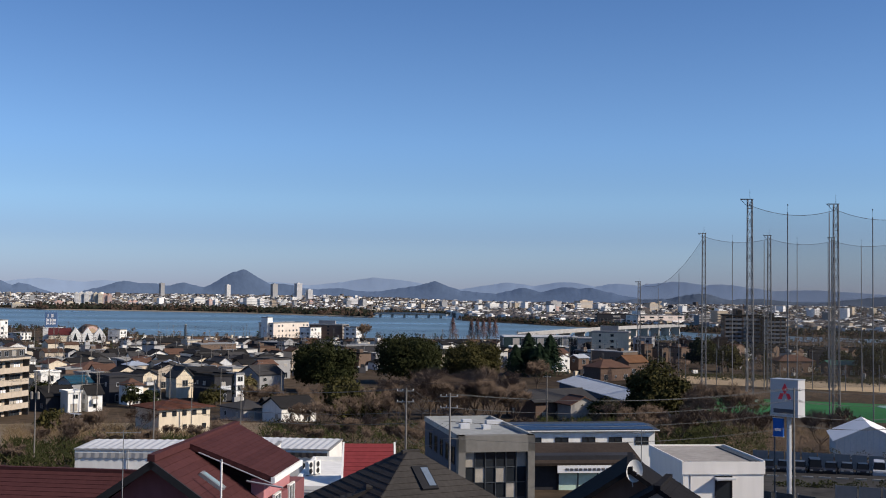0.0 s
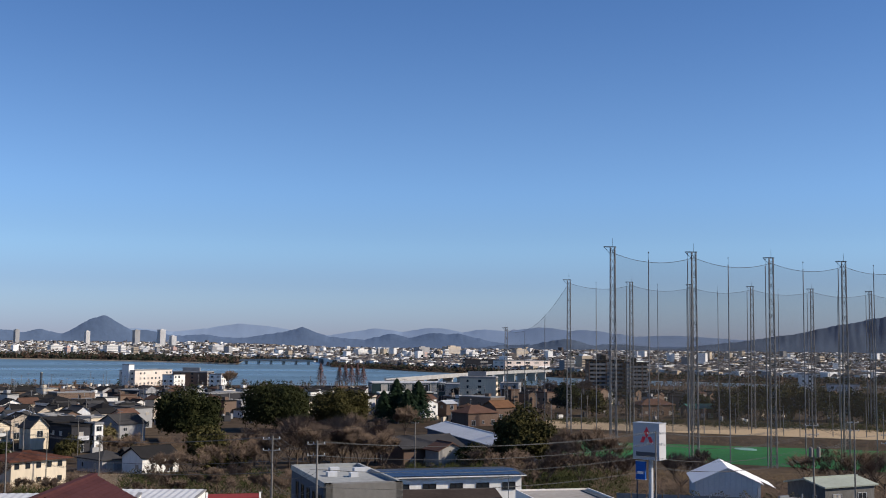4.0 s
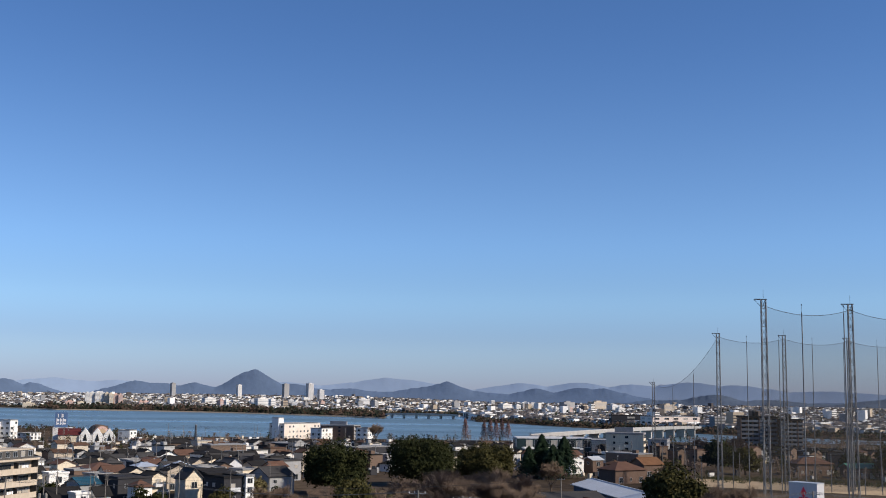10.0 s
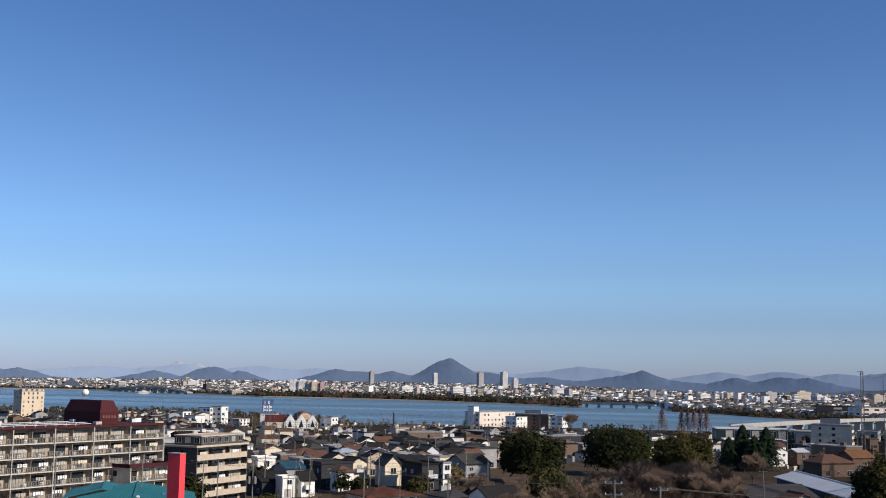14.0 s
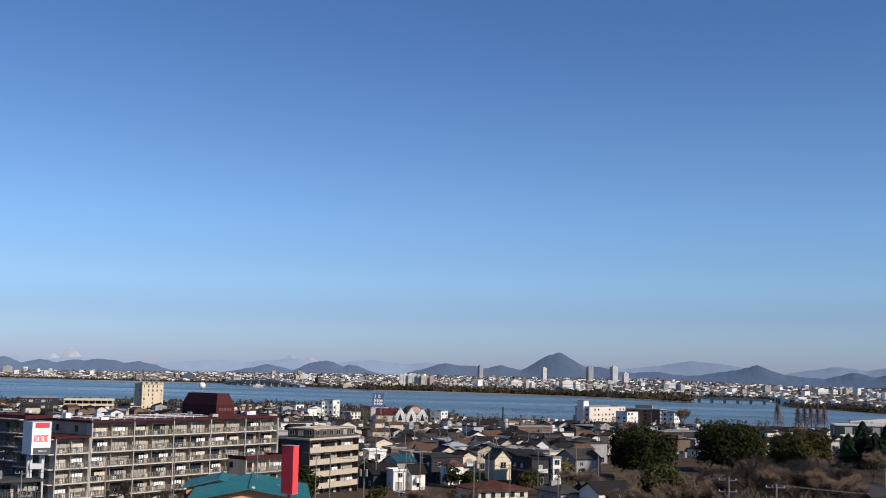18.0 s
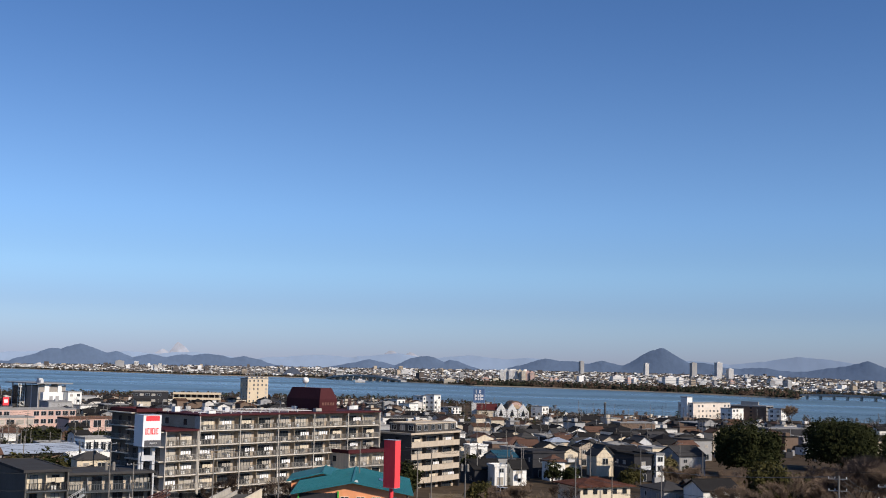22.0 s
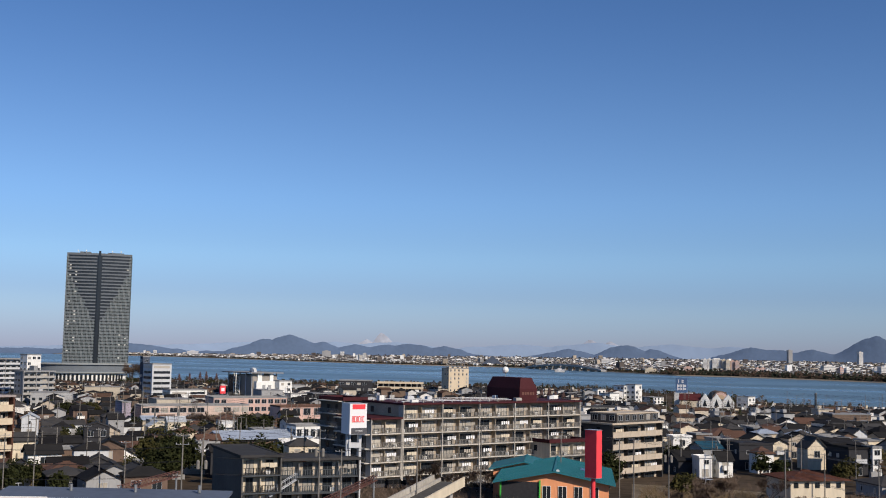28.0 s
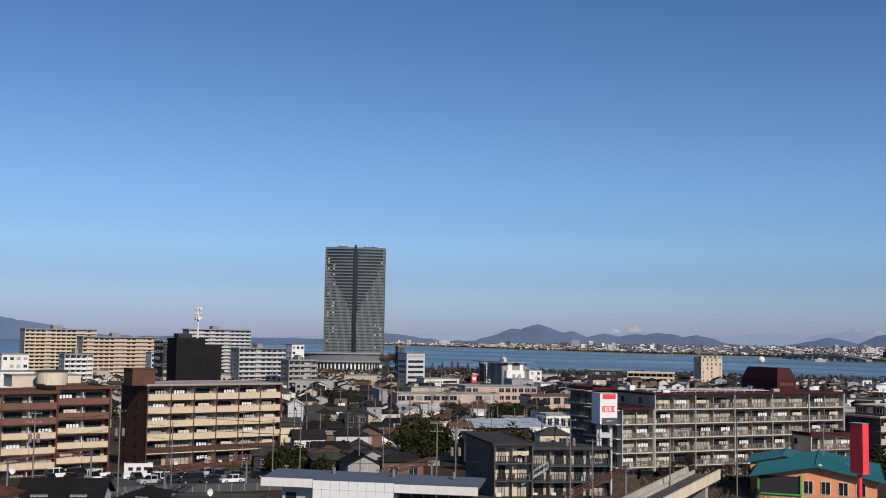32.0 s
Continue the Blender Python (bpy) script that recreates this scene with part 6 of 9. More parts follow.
block(*at(-9.9, 1325), 22, 64, 26, 13.5, mat("pale_pink_render", (0.80, 0.68, 0.60), 0.8, 0.1, 3, 0.1), "long pale pink shopping mall on the far shore", floors=3, step=12, win=(6, 2), gaps=0.3)
block(*at(-7.9, 1375), 2, 47, 20, 13.5, charcoal, "dark glass lakeside hall on the far shore", floors=3, step=12, win=(9, 2), roof_m=roof_dark)
house(*at(-20.0, 505), 5, 22, 10, 4.4, "gable", 1.4, brown_wall, mat("green_metal_roof", (0.07, 0.19, 0.14), 0.5, 0.12, 1.5, 0.2), "long low clubhouse with a green roof", storeys=1)
house(*at(-17.3, 515), 8, 16, 10, 5.0, "hip", 2.4, brown_wall, roof_brown, "brown pavilion with a curved roof", storeys=1)
block(*at(-24.9, 860), 75, 10, 9, 13, white, "white block beyond the golf range", floors=4, step=4)
block(*at(-27.0, 820), 75, 10, 20, 7, pale_grey, "pale low block beyond the golf range", floors=2, step=4)

# ---- named houses of the near town ----
rh = house(*at(13.3, 228), 42, 11, 9.5, 5.0, "hip", 1.2, cream, roof_rust, "two-storey cream house with a rusted roof and small windows", over=0.8, windows=False)
for i in range(5):
    part("window", window_mesh(0.75, 0.85, dark_frame, glass, 1), None, rh, M=side(0, -4.4 + 2.15 * i, 3.5, 11, 9.5))
    if i % 2 == 0:
        part("window", window_mesh(0.75, 0.85, dark_frame, glass, 1), None, rh, M=side(0, -4.2 + 2.1 * i, 0.8, 11, 9.5))
house(*at(13.0, 338), 42, 5.5, 6, 6.2, "cross", 2.6, cream, roof_grey, "cream gabled house with an outside stair")
house(*at(11.35, 326), 42, 6, 11, 7.2, "flat", 0, charcoal, roof_dark, "charcoal box house with white balconies", balcony=True)
block(*at(10.25, 322), 42, 2.6, 5.0, 7.4, white, "white end of the charcoal house with decks", floors=3, step=2.4, win=(1.5, 1.3))
house(*at(12.0, 345), 42, 9, 16, 7.2, "gable", 1.0, charcoal, roof_dark, "charcoal house with a dark roof")
house(*at(15.3, 318), 42, 4.6, 5, 5.4, "hip", 1.5, white, roof_brown, "white house with a brown hipped roof")
house(*at(16.0, 330), 42, 10, 12, 7.0, "flat", 0, charcoal, charcoal, "charcoal flat-roofed box house")
house(*at(17.15, 300), 42, 3.8, 4.5, 4.6, "gable", 1.8, white, roof_dark, "narrow white house with a dark gabled roof", balcony=True)
house(*at(18.1, 298), 42, 3.4, 4.5, 5.0, "flat", 0, white, white, "narrow white flat-roofed box house")
house(*at(18.9, 305), 42, 8, 10, 4.0, "gable", 2.0, charcoal, roof_dark, "low dark house with a tiled roof", storeys=1)
house(*at(17.9, 330), 42, 6, 9, 5.4, "gable", 1.4, grey_wall, mat("blue_sheet_roof", (0.025, 0.085, 0.13), 0.6, 0.15, 1.5, 0.2), "grey house with a blue sheet roof")
house(*at(19.2, 365), 42, 6, 5, 6.0, "flat", 0, white, white, "white house block with two slim windows")
house(*at(9.0, 352), 42, 9, 11, 6.0, "gable", 2.4, grey_wall, roof_grey, "grey house with a broad tiled roof")
house(*at(8.5, 420), 42, 9, 11, 7.0, "flat", 0, grey_wall, roof_grey, "grey box house with a flat roof")
house(*at(9.7, 262), 42, 8, 10, 3.0, "hip", 1.4, grey_wall, roof_grey, "low grey house with a tiled roof", storeys=1)
house(*at(7.6, 255), 40, 9, 8, 3.6, "gable", 1.8, white, roof_dark, "low house with dark tiles and white walls", storeys=1)
house(*at(8.2, 262), 40, 7, 6, 3.2, "gable", 1.6, brown_wall, roof_grey, "small brown house with grey tiles", storeys=1)
house(*at(17.2, 400), 42, 16, 18, 5, "hip", 2.4, cream, roof_brown, "wide house with a brown tiled roof")
house(*at(12.0, 470), 42, 12, 12, 7, "hip", 2.2, pale_grey, roof_dark, "pale house with a dark hipped roof", balcony=True)

house(*at(51.3, 286), 64, 5.5, 6.5, 7.6, "gable", 1.5, cream, roof_grey, "tall cream house beside the brown flats", balcony=True)
house(*at(50.3, 264), 60, 7, 6, 5.6, "gable", 1.5, white, roof_dark, "white house with a dark roof beside the flats")
house(*at(49.2, 236), 58, 7, 6, 3.6, "hip", 1.4, cream, roof_brown, "low cream house with a brown hipped roof", storeys=1)

# ---- golf range ----
def sheet(name, corners, n, m, mat_, label, lift=0.06, category="ground"):
    """A thin sheet laid on the sloping ground between four plan corners."""
    b = B()
    a, c, d, e = [Vector((*q, 0)) for q in corners]
    for i in range(n + 1):
        for j in range(n + 1):
            p = a.lerp(c, i / n).lerp(e.lerp(d, i / n), j / n)
            b.v.append((p.x, p.y, ground(p.x, p.y) + lift))
    b.f = [(i * (n + 1) + j, (i + 1) * (n + 1) + j, (i + 1) * (n + 1) + j + 1, i * (n + 1) + j + 1) for i in range(n) for j in range(n)]
    b.m = [0] * len(b.f)
    return solo(name, b, mat_, label, category, kind="structure")


turf = mat("green_turf", (0.035, 0.16, 0.055), 0.9, 0.15, 6, 0.2)
sand = mat("pale_sand", (0.50, 0.38, 0.24), 0.95, 0.12, 6, 0.2)
sheet("golf_green", (P(-12.4, 314), P(-33, 290), P(-33, 362), P(-12.4, 362)), 24, 0, turf, "bright green artificial turf of the golf range", 0.12)
sheet("sand_strip", (P(-12.0, 420), P(-33, 404), P(-33, 455), P(-12.0, 464)), 24, 0, sand, "pale sandy strip behind the range", 0.1)
for az, D, r in ((-21.7, 346, 3.0), (-15.2, 352, 4)):
    x, y = P(az, D)
    b = B()
    n = 20
    b.prism([(r * math.cos(6.2832 * i / n), 1.6 * r * math.sin(6.2832 * i / n)) for i in range(n)], 0, 0.12)
    solo("target_green", b, mat("pale_target", (0.20, 0.37, 0.33), 0.9, 0.1, 3, 0.1), "pale round target green on the range", "target", M=pose(x, y, ground(x, y) + 0.13))


tower_steel = mat("weathered_tower_steel", (0.20, 0.20, 0.20), 0.6, 0.2, 0.8, 0.1, metal=0.3)


def lattice_tower(x, y, z1, w, label, seed=0, top=True):
    """A tapering four-legged steel lattice mast with a head beam."""
    g = ground(x, y)
    H = z1 - g
    e = thing("lattice_tower", x, y, None, math.degrees(math.atan2(-x, y)) + 12, label, "tower", "golf net towers")
    w0, w1 = w * 0.9, w * 0.6
    n = max(10, int(H / 1.9))

    def c(k, f):
        s = (w0 + (w1 - w0) * f) / 2
        return Vector((s * (1 if k in (0, 3) else -1), s * (1 if k in (0, 1) else -1), H * f))
    for k in range(4):
        b = B()
        b.tube(c(k, -0.01), c(k, 1), 0.11, 0.09, 5)
        part("leg", b, tower_steel, e)
    for k in range(4):
        b = B()
        for i in range(n):
            f0, f1 = i / n, (i + 1) / n
            b.tube(c(k, f0), c((k + 1) % 4, f1), 0.045, 0.045, 3)
            b.tube(c((k + 1) % 4, f0), c(k, f1), 0.045, 0.045, 3) if i % 2 else b.tube(c(k, f1), c((k + 1) % 4, f1), 0.045, 0.045, 3)
        part("bracing", b, tower_steel, e)
    if top:
        b = B()
        b.box(-2.0, -0.15, H, 0.75, 0.15, H + 0.22)
        b.tube((-2.0, 0, H + 0.1), (-0.5, 0, H - 1.5), 0.07, 0.07, 4)
        part("head_beam", b, dark_steel, e)
        b = B()
        b.tube((0, 0, H + 0.2), (0, 0, H + 2.2), 0.05, 0.03, 4)
        part("lightning_rod", b, dark_steel, e)
    return e


FRONT = [(-15.33, 253), (-19.33, 269), (-23.03, 290), (-26.38, 306), (-29.4, 322), (-32.0, 338)]
BACK = [(-13.13, 388), (-16.25, 402), (-19.2, 420), (-22.1, 436), (-24.9, 458), (-27.55, 482), (-30.0, 505)]
TOP1, TOP2 = 59.1, 59.1
for az, D in FRONT:
    lattice_tower(*P(az, D), TOP1, 1.6, "tall galvanised lattice tower holding the golf net")
for az, D in BACK:
    lattice_tower(*P(az, D), TOP2, 1.6, "galvanised lattice tower of the far golf net")
lattice_tower(*P(-9.97, 560), 44.8, 1.7, "lower lattice tower at the golf net's corner")


def net_pole(x, y, z1):
    g = ground(x, y)
    e = thing("net_pole", x, y, None, 0, "slim steel pole holding the golf net", "pole", "golf net poles")
    b = B()
    b.tube((0, 0, -0.5), (0, 0, z1 - g), 0.15, 0.11, 6)
    part("shaft", b, tower_steel, e)
    b = B()
    b.tube((0, 0, z1 - g), (0, 0, z1 - g + 1.5), 0.03, 0.03, 4)
    b.tube((0, 0, z1 - g + 1.5), (0, 0, z1 - g + 1.8), 0.14, 0.1, 6)
    part("finial", b, dark_steel, e)


netting = net_mat("golf_netting", (0.022, 0.022, 0.022), 0.17)


def net_span(a, c, za, zc, sag, zlow=None):
    """One bay of netting with a slack upper edge, and the rope along it."""
    a, c = Vector((*a, 0)), Vector((*c, 0))
    n = 16
    b, r = B(), B()
    rope = []
    for i in range(n + 1):
        f = i / n
        p = a.lerp(c, f)
        z = za + (zc - za) * f - sag * 4 * f * (1 - f)
        b.v += [(p.x, p.y, ground(p.x, p.y) + 0.2 if zlow is None else zlow), (p.x, p.y, z)]
        rope.append((p.x, p.y, z))
    r.chain(rope, 0.055, 4)
    b.f = [(2 * i, 2 * i + 2, 2 * i + 3, 2 * i + 1) for i in range(n)]
    b.m = [0] * n
    e = new("golf_net")
    tagged(e, "sagging grey golf net bay between towers", "net", "golf net bays")
    part("mesh_sheet", b, netting, e)
    part("edge_rope", r, dark_steel, e)


for row, zt in ((FRONT, TOP1 - 1.2), (BACK, TOP2 - 1.0)):
    for (a0, d0), (a1, d1) in zip(row, row[1:]):
        p, q = P(a0, d0), P(a1, d1)
        net_span(p, q, zt, zt, 1.7)
        m = (p[0] + 0.43 * (q[0] - p[0]), p[1] + 0.43 * (q[1] - p[1]))
        net_pole(*m, zt - 1.1)
        net_pole(p[0] + 0.92 * (q[0] - p[0]), p[1] + 0.92 * (q[1] - p[1]), zt - 0.8)
net_span(P(-13.13, 388), P(-9.97, 560), TOP2 - 1.0, 43.8, 7.0)
p, q = P(-13.13, 388), P(-9.97, 560)
for f, z in ((0.3, 46.6), (0.62, 41.6)):
    net_pole(p[0] + (q[0] - p[0]) * f, p[1] + (q[1] - p[1]) * f, z)
# lower fence posts round the sand and the range
for i in range(26):
    az = -11.5 - i * 0.75
    x, y = P(az, 410 + 4 * math.sin(i))
    net_pole(x, y, ground(x, y) + (9 if i % 3 else 13))

# ---- foreground roofs ----
def courses(parent, a, c, d, e, n, m, name="tile_course", thick=0.05, lap=0.03):
    """Rows of roof covering between the upper edge a-c and the lower edge e-d, each row a strip of its own, lapped like shingles."""
    a, c, d, e = map(Vector, (a, c, d, e))
    nrm = (c - a).cross(e - a).normalized()
    if nrm.z < 0:
        nrm = -nrm
    for i in range(n):
        f0, f1 = i / n, (i + 1) / n + 0.02
        q = [a.lerp(e, f0), c.lerp(d, f0), c.lerp(d, f1), a.lerp(e, f1)]
        lift = [0.0, 0.0, lap, lap]
        b = B()
        b.slab([p + nrm * (l + 0.02) for p, l in zip(q, lift)], thick)
        part(name, b, m, parent)


def red_house():
    e = thing("house", -12.1, 48.4, 21.27, 84, "pink-walled house with red-brown shingled roofs", "house")
    z = 21.5
    b = B()
    b.box(0, -3.9, -2, 11.2, 3.9, 28.6 - z)
    vs = [(0.1, -3.8, 28.0 - z), (0.1, 3.8, 28.0 - z), (0.1, 0, 30.8 - z), (11.2, -3.8, 28.0 - z), (11.2, 3.8, 28.0 - z), (11.2, 0, 30.8 - z)]
    b.add(vs, [(0, 2, 1), (3, 4, 5), (0, 3, 5, 2), (1, 2, 5, 4), (0, 1, 4, 3)])
    # Pink darkened to plum for the shaded gable; the bay keeps plain pink.
    part("wall", b, mat("shaded_pink_wall", (0.20, 0.085, 0.09), 0.8, 0.12, 1.5, 0.2, streak=0.6), e)
    b = B()
    b.box(4.2, -3.6, 24 - z, 9.2, -3.0, 29.6 - z)
    part("bay_wall", b, pink_wall, e)
    for q in (5.4, 8.2):
        part("window", window_mesh(1.0, 1.5, white, glass, 2), None, e, M=pose(q, -3.9, 27.2 - z))
    part("window", window_mesh(1.0, 1.1, dark_frame, glass, 1), None, e, M=pose(0, 0.2, 27.6 - z, 0, 0, -90))
    rb = B()
    rb.slab([(-0.6, 0, 31.0 - z), (11.6, 0, 31.0 - z), (11.6, 4.6, 27.9 - z), (-0.6, 4.6, 27.9 - z)], 0.2)
    rb.slab([(-0.6, 0, 30.98 - z), (4.4, 0, 30.98 - z), (4.4, -4.9, 27.7 - z), (-0.6, -4.9, 27.7 - z)], 0.2)
    rb.slab([(3.9, 0, 31.2 - z), (12.0, 0, 31.2 - z), (9.4, -4.0, 29.75 - z), (3.9, -4.0, 29.75 - z)], 0.22)
    rf = part("roof", rb, roof_red, e)
    courses(rf, (-0.6, 0, 30.98 - z), (4.0, 0, 30.98 - z), (4.0, -4.9, 27.7 - z), (-0.6, -4.9, 27.7 - z), 15, roof_red, "shingle_course")
    courses(rf, (3.9, 0, 31.2 - z), (12.0, 0, 31.2 - z), (9.4, -4.0, 29.75 - z), (3.9, -4.0, 29.75 - z), 14, roof_red, "shingle_course")
    b = B()
    b.box(-0.65, -0.16, 31.0 - z, 12.0, 0.16, 31.3 - z)
    part("ridge_cap", b, roof_red, e)
    b = B()
    b.slab([(3.86, -4.02, 29.74 - z), (9.45, -4.02, 29.74 - z), (9.45, -4.2, 29.74 - z), (3.86, -4.2, 29.74 - z)], 0.28)
    part("fascia", b, white, e)
    b = B()
    b.tube((3.8, -0.6, 30.8 - z), (3.8, -4.0, 29.5 - z), 0.035, 0.035, 6)
    b.tube((3.8, -2.9, 29.55 - z), (3.8, -4.6, 29.3 - z), 0.05, 0.05, 6)
    part("gutter", b, alu, e)
    # verge board of the shaded gable
    for sg in (-1, 1):
        b = B()
        b.slab([(-0.66, 0, 31.05 - z), (-0.56, 0, 31.05 - z), (-0.56, sg * 4.9, 27.75 - z), (-0.66, sg * 4.9, 27.75 - z)], 0.3)
        part("verge_board", b, dark_frame, e)
    # skylight on the near slope
    b = B()
    n = Vector((0, -3.28, 4.9)).normalized()

    def on(q, f, up):
        p = Vector((q, -4.9 * f, 30.98 - z - 3.28 * f))
        return p + n * up
    b.slab([on(1.55, 0.27, 0.2), on(2.1, 0.27, 0.2), on(2.1, 0.48, 0.2), on(1.55, 0.48, 0.2)], 0.16)
    sk = part("skylight", b, galv, e)
    b = B()
    b.slab([on(1.64, 0.29, 0.22), on(2.01, 0.29, 0.22), on(2.01, 0.46, 0.22), on(1.64, 0.46, 0.22)], 0.02)
    part("pane", b, mat("skylight_pane", (0.25, 0.33, 0.33), 0.12, 0.1, 1, 0, spec=0.7), sk)


red_house()


def tv_aerial(x, y, z0, z1, rz):
    e = thing("tv_aerial", x, y, z0, rz, "thin rooftop television aerial on a mast", "aerial", "television aerials")
    b = B()
    b.tube((0, 0, 0), (0, 0, z1 - z0), 0.025, 0.02, 5)
    part("mast", b, galv, e)
    h = z1 - z0 - 0.1
    b = B()
    b.tube((-0.7, 0, h), (0.7, 0, h), 0.018, 0.018, 4)
    for i in range(8):
        q = -0.65 + 0.19 * i
        b.tube((q, -0.22, h), (q, 0.22, h), 0.012, 0.012, 3)
    part("yagi", b, galv, e)


def dish(x, y, z, r, aim):
    e = thing("satellite_dish", x, y, z, aim, "white round satellite dish on a short mast", "dish", "satellite dishes")
    b = B()
    n = 18
    for k in range(4):
        r0, r1 = r * k / 4, r * (k + 1) / 4
        y0, y1 = 0.35 * r0 * r0 / r, 0.35 * r1 * r1 / r
        b.add([(r0 * math.cos(6.2832 * i / n), -y0, 1.25 * r0 * math.sin(6.2832 * i / n)) for i in range(n)] + [(r1 * math.cos(6.2832 * i / n), -y1, 1.25 * r1 * math.sin(6.2832 * i / n)) for i in range(n)], [(i, (i + 1) % n, n + (i + 1) % n, n + i) for i in range(n)])
    part("reflector", b, white, e)
    b = B()
    b.tube((0, 0.05, -r * 1.8), (0, 0.05, 0), 0.03, 0.03, 5)
    b.tube((0, 0, -r), (0, -r, -r * 0.2), 0.012, 0.012, 4)
    b.box(-0.03, -r - 0.04, -r * 0.22, 0.03, -r + 0.02, -r * 0.12)
    part("arm", b, pale_grey, e)


dish(9.75, 57.0, 29.2, 0.46, 18)
tv_aerial(-13.3, 47.6, 27.9, 32.1, 10)
vp = thing("vent_pipe", -9.35, 48.6, 28.4, 0, "white upright vent pipe on a red roof", "pipe")
b = B()
b.tube((0, 0, 0), (0, 0, 2.3), 0.045, 0.045, 8)
part("tube", b, white, vp)
b = B()
b.tube((0, 0, 2.3), (0, 0, 2.4), 0.06, 0.03, 8)
part("cap", b, galv, vp)
tv_aerial(10.2, 57.2, 28.9, 31.2, 40)


def tiled_house(x, y, rz, w, d, z_eave, z_ridge, m, wall_m, label, rows=14, z=None, over=0.6):
    """A gabled house near the camera, its ridge along local x, with every course of its roof built."""
    g = ground(x, y) if z is None else z
    e = thing("house", x, y, g, rz, label, "house")
    h, rise = z_eave - g, z_ridge - z_eave
    b = B()
    gable_wall(b, w, d, h, rise, 0, -2)
    part("wall", b, wall_m, e)
    b = B()
    gable_roof(b, w, d, h, rise, over, 0.18)
    rf = part("roof", b, m, e)
    s = rise / (d / 2)
    for sg in (-1, 1):
        courses(rf, (-w / 2 - over, 0, h + rise + 0.18), (w / 2 + over, 0, h + rise + 0.18), (w / 2 + over, sg * (d / 2 + over), h - over * s + 0.18), (-w / 2 - over, sg * (d / 2 + over), h - over * s + 0.18), rows, m)
    for q in (-w / 4, w / 4):
        part("window", window_mesh(1.6, 1.2, alu, curtain, 2), None, e, M=pose(q, -d / 2, h - 1.9))
    keep(x, y, max(w, d) * 0.5)
    return e


tiled_house(-22.5, 63.0, -7, 12, 9.5, 25.4, 27.8, roof_red, cream, "house with a dark red coursed metal roof", 16)
tiled_house(10.0, 59.4, 80, 4.2, 8.6, 26.2, 29.1, roof_black, brown_wall, "house with a black tiled gabled roof", 16)


def hip_house():
    e = thing("house", -1.55, 60.6, None, 26, "grey-shingled hipped house with a roof window", "house")
    g = ground(-1.55, 60.6)
    b = B()
    b.box(-4.4, -4.4, -2, 4.4, 4.4, 26.1 - g)
    part("wall", b, grey_wall, e)
    b = B()
    hip_roof(b, 9.4, 9.4, 26.1 - g, 3.4, 0.6)
    rf = part("roof", b, mat("dark_grey_shingles", (0.055, 0.05, 0.046), 0.8, 0.2, 0.8, 0.3), e)
    m = MATS["dark_grey_shingles"]
    k, h0, h1 = 5.3, 26.1 - g, 29.5 - g
    for p, q in (((-k, -k), (k, -k)), ((k, -k), (k, k)), ((-k, k), (-k, -k))):
        courses(rf, (p[0] * 0.06, p[1] * 0.06, h1 + 0.02), (q[0] * 0.06, q[1] * 0.06, h1 + 0.02), (q[0], q[1], h0 + 0.02), (p[0], p[1], h0 + 0.02), 14, m, "shingle_course")
    nrm = Vector((0, -3.4, 5.3)).normalized()

    def on(x, f, up):
        return Vector((x, -5.3 * f, h1 - 3.4 * f)) + nrm * up
    b = B()
    b.slab([on(-0.55, 0.22, 0.26), on(0.35, 0.22, 0.26), on(0.35, 0.5, 0.26), on(-0.55, 0.5, 0.26)], 0.22)
    sk = part("skylight", b, dark_frame, e)
    b = B()
    b.slab([on(-0.1, 0.25, 0.29), on(0.28, 0.25, 0.29), on(0.28, 0.47, 0.29), on(-0.1, 0.47, 0.29)], 0.03)
    part("pane", b, mat("sky_blue_pane", (0.16, 0.2, 0.25), 0.05, 0.1, 1, 0, spec=0.8), sk)
    keep(-1.3, 60.6, 7)


hip_house()
tiled_house(-3.7, 60.4, 93, 3.0, 7.4, 26.2, 27.7, MATS["dark_grey_shingles"], grey_wall, "low shingled wing of the hipped house", 12)
tiled_house(10.6, 53.6, 70, 3.0, 3.6, 27.9, 29.0, roof_black, grey_wall, "small black tiled gable with pale verge boards", 9, over=0.35)


def red_lean_to():
    x, y = P(3.57, 84)
    g = ground(x, y)
    e = thing("shed", x, y, None, 3.5, "shed with a red ribbed metal roof", "shed")
    b = B()
    b.add([(-1.75, -2.6, -2), (1.75, -2.6, -2), (1.75, 0.4, -2), (-1.75, 0.4, -2), (-1.75, -2.6, 24.3 - g), (1.75, -2.6, 24.3 - g), (1.75, 0.4, 26.5 - g), (-1.75, 0.4, 26.5 - g)], [(3, 2, 1, 0), (4, 5, 6, 7), (0, 1, 5, 4), (1, 2, 6, 5), (2, 3, 7, 6), (3, 0, 4, 7)])
    part("wall", b, white, e)
    b = B()
    b.slab([(-1.85, -2.9, 24.25 - g), (1.85, -2.9, 24.25 - g), (1.85, 0.5, 26.75 - g), (-1.85, 0.5, 26.75 - g)], 0.15)
    rf = part("roof", b, roof_redmetal, e)
    courses(rf, (-1.85, 0.5, 26.75 - g), (1.85, 0.5, 26.75 - g), (1.85, -2.9, 24.25 - g), (-1.85, -2.9, 24.25 - g), 11, roof_redmetal)
    for sx in (-1.9, 1.9):
        b = B()
        b.slab([(sx - 0.07, -2.95, 24.3 - g), (sx + 0.07, -2.95, 24.3 - g), (sx + 0.07, 0.55, 26.87 - g), (sx - 0.07, 0.55, 26.87 - g)], 0.22)
        part("verge_board", b, white, e)


red_lean_to()


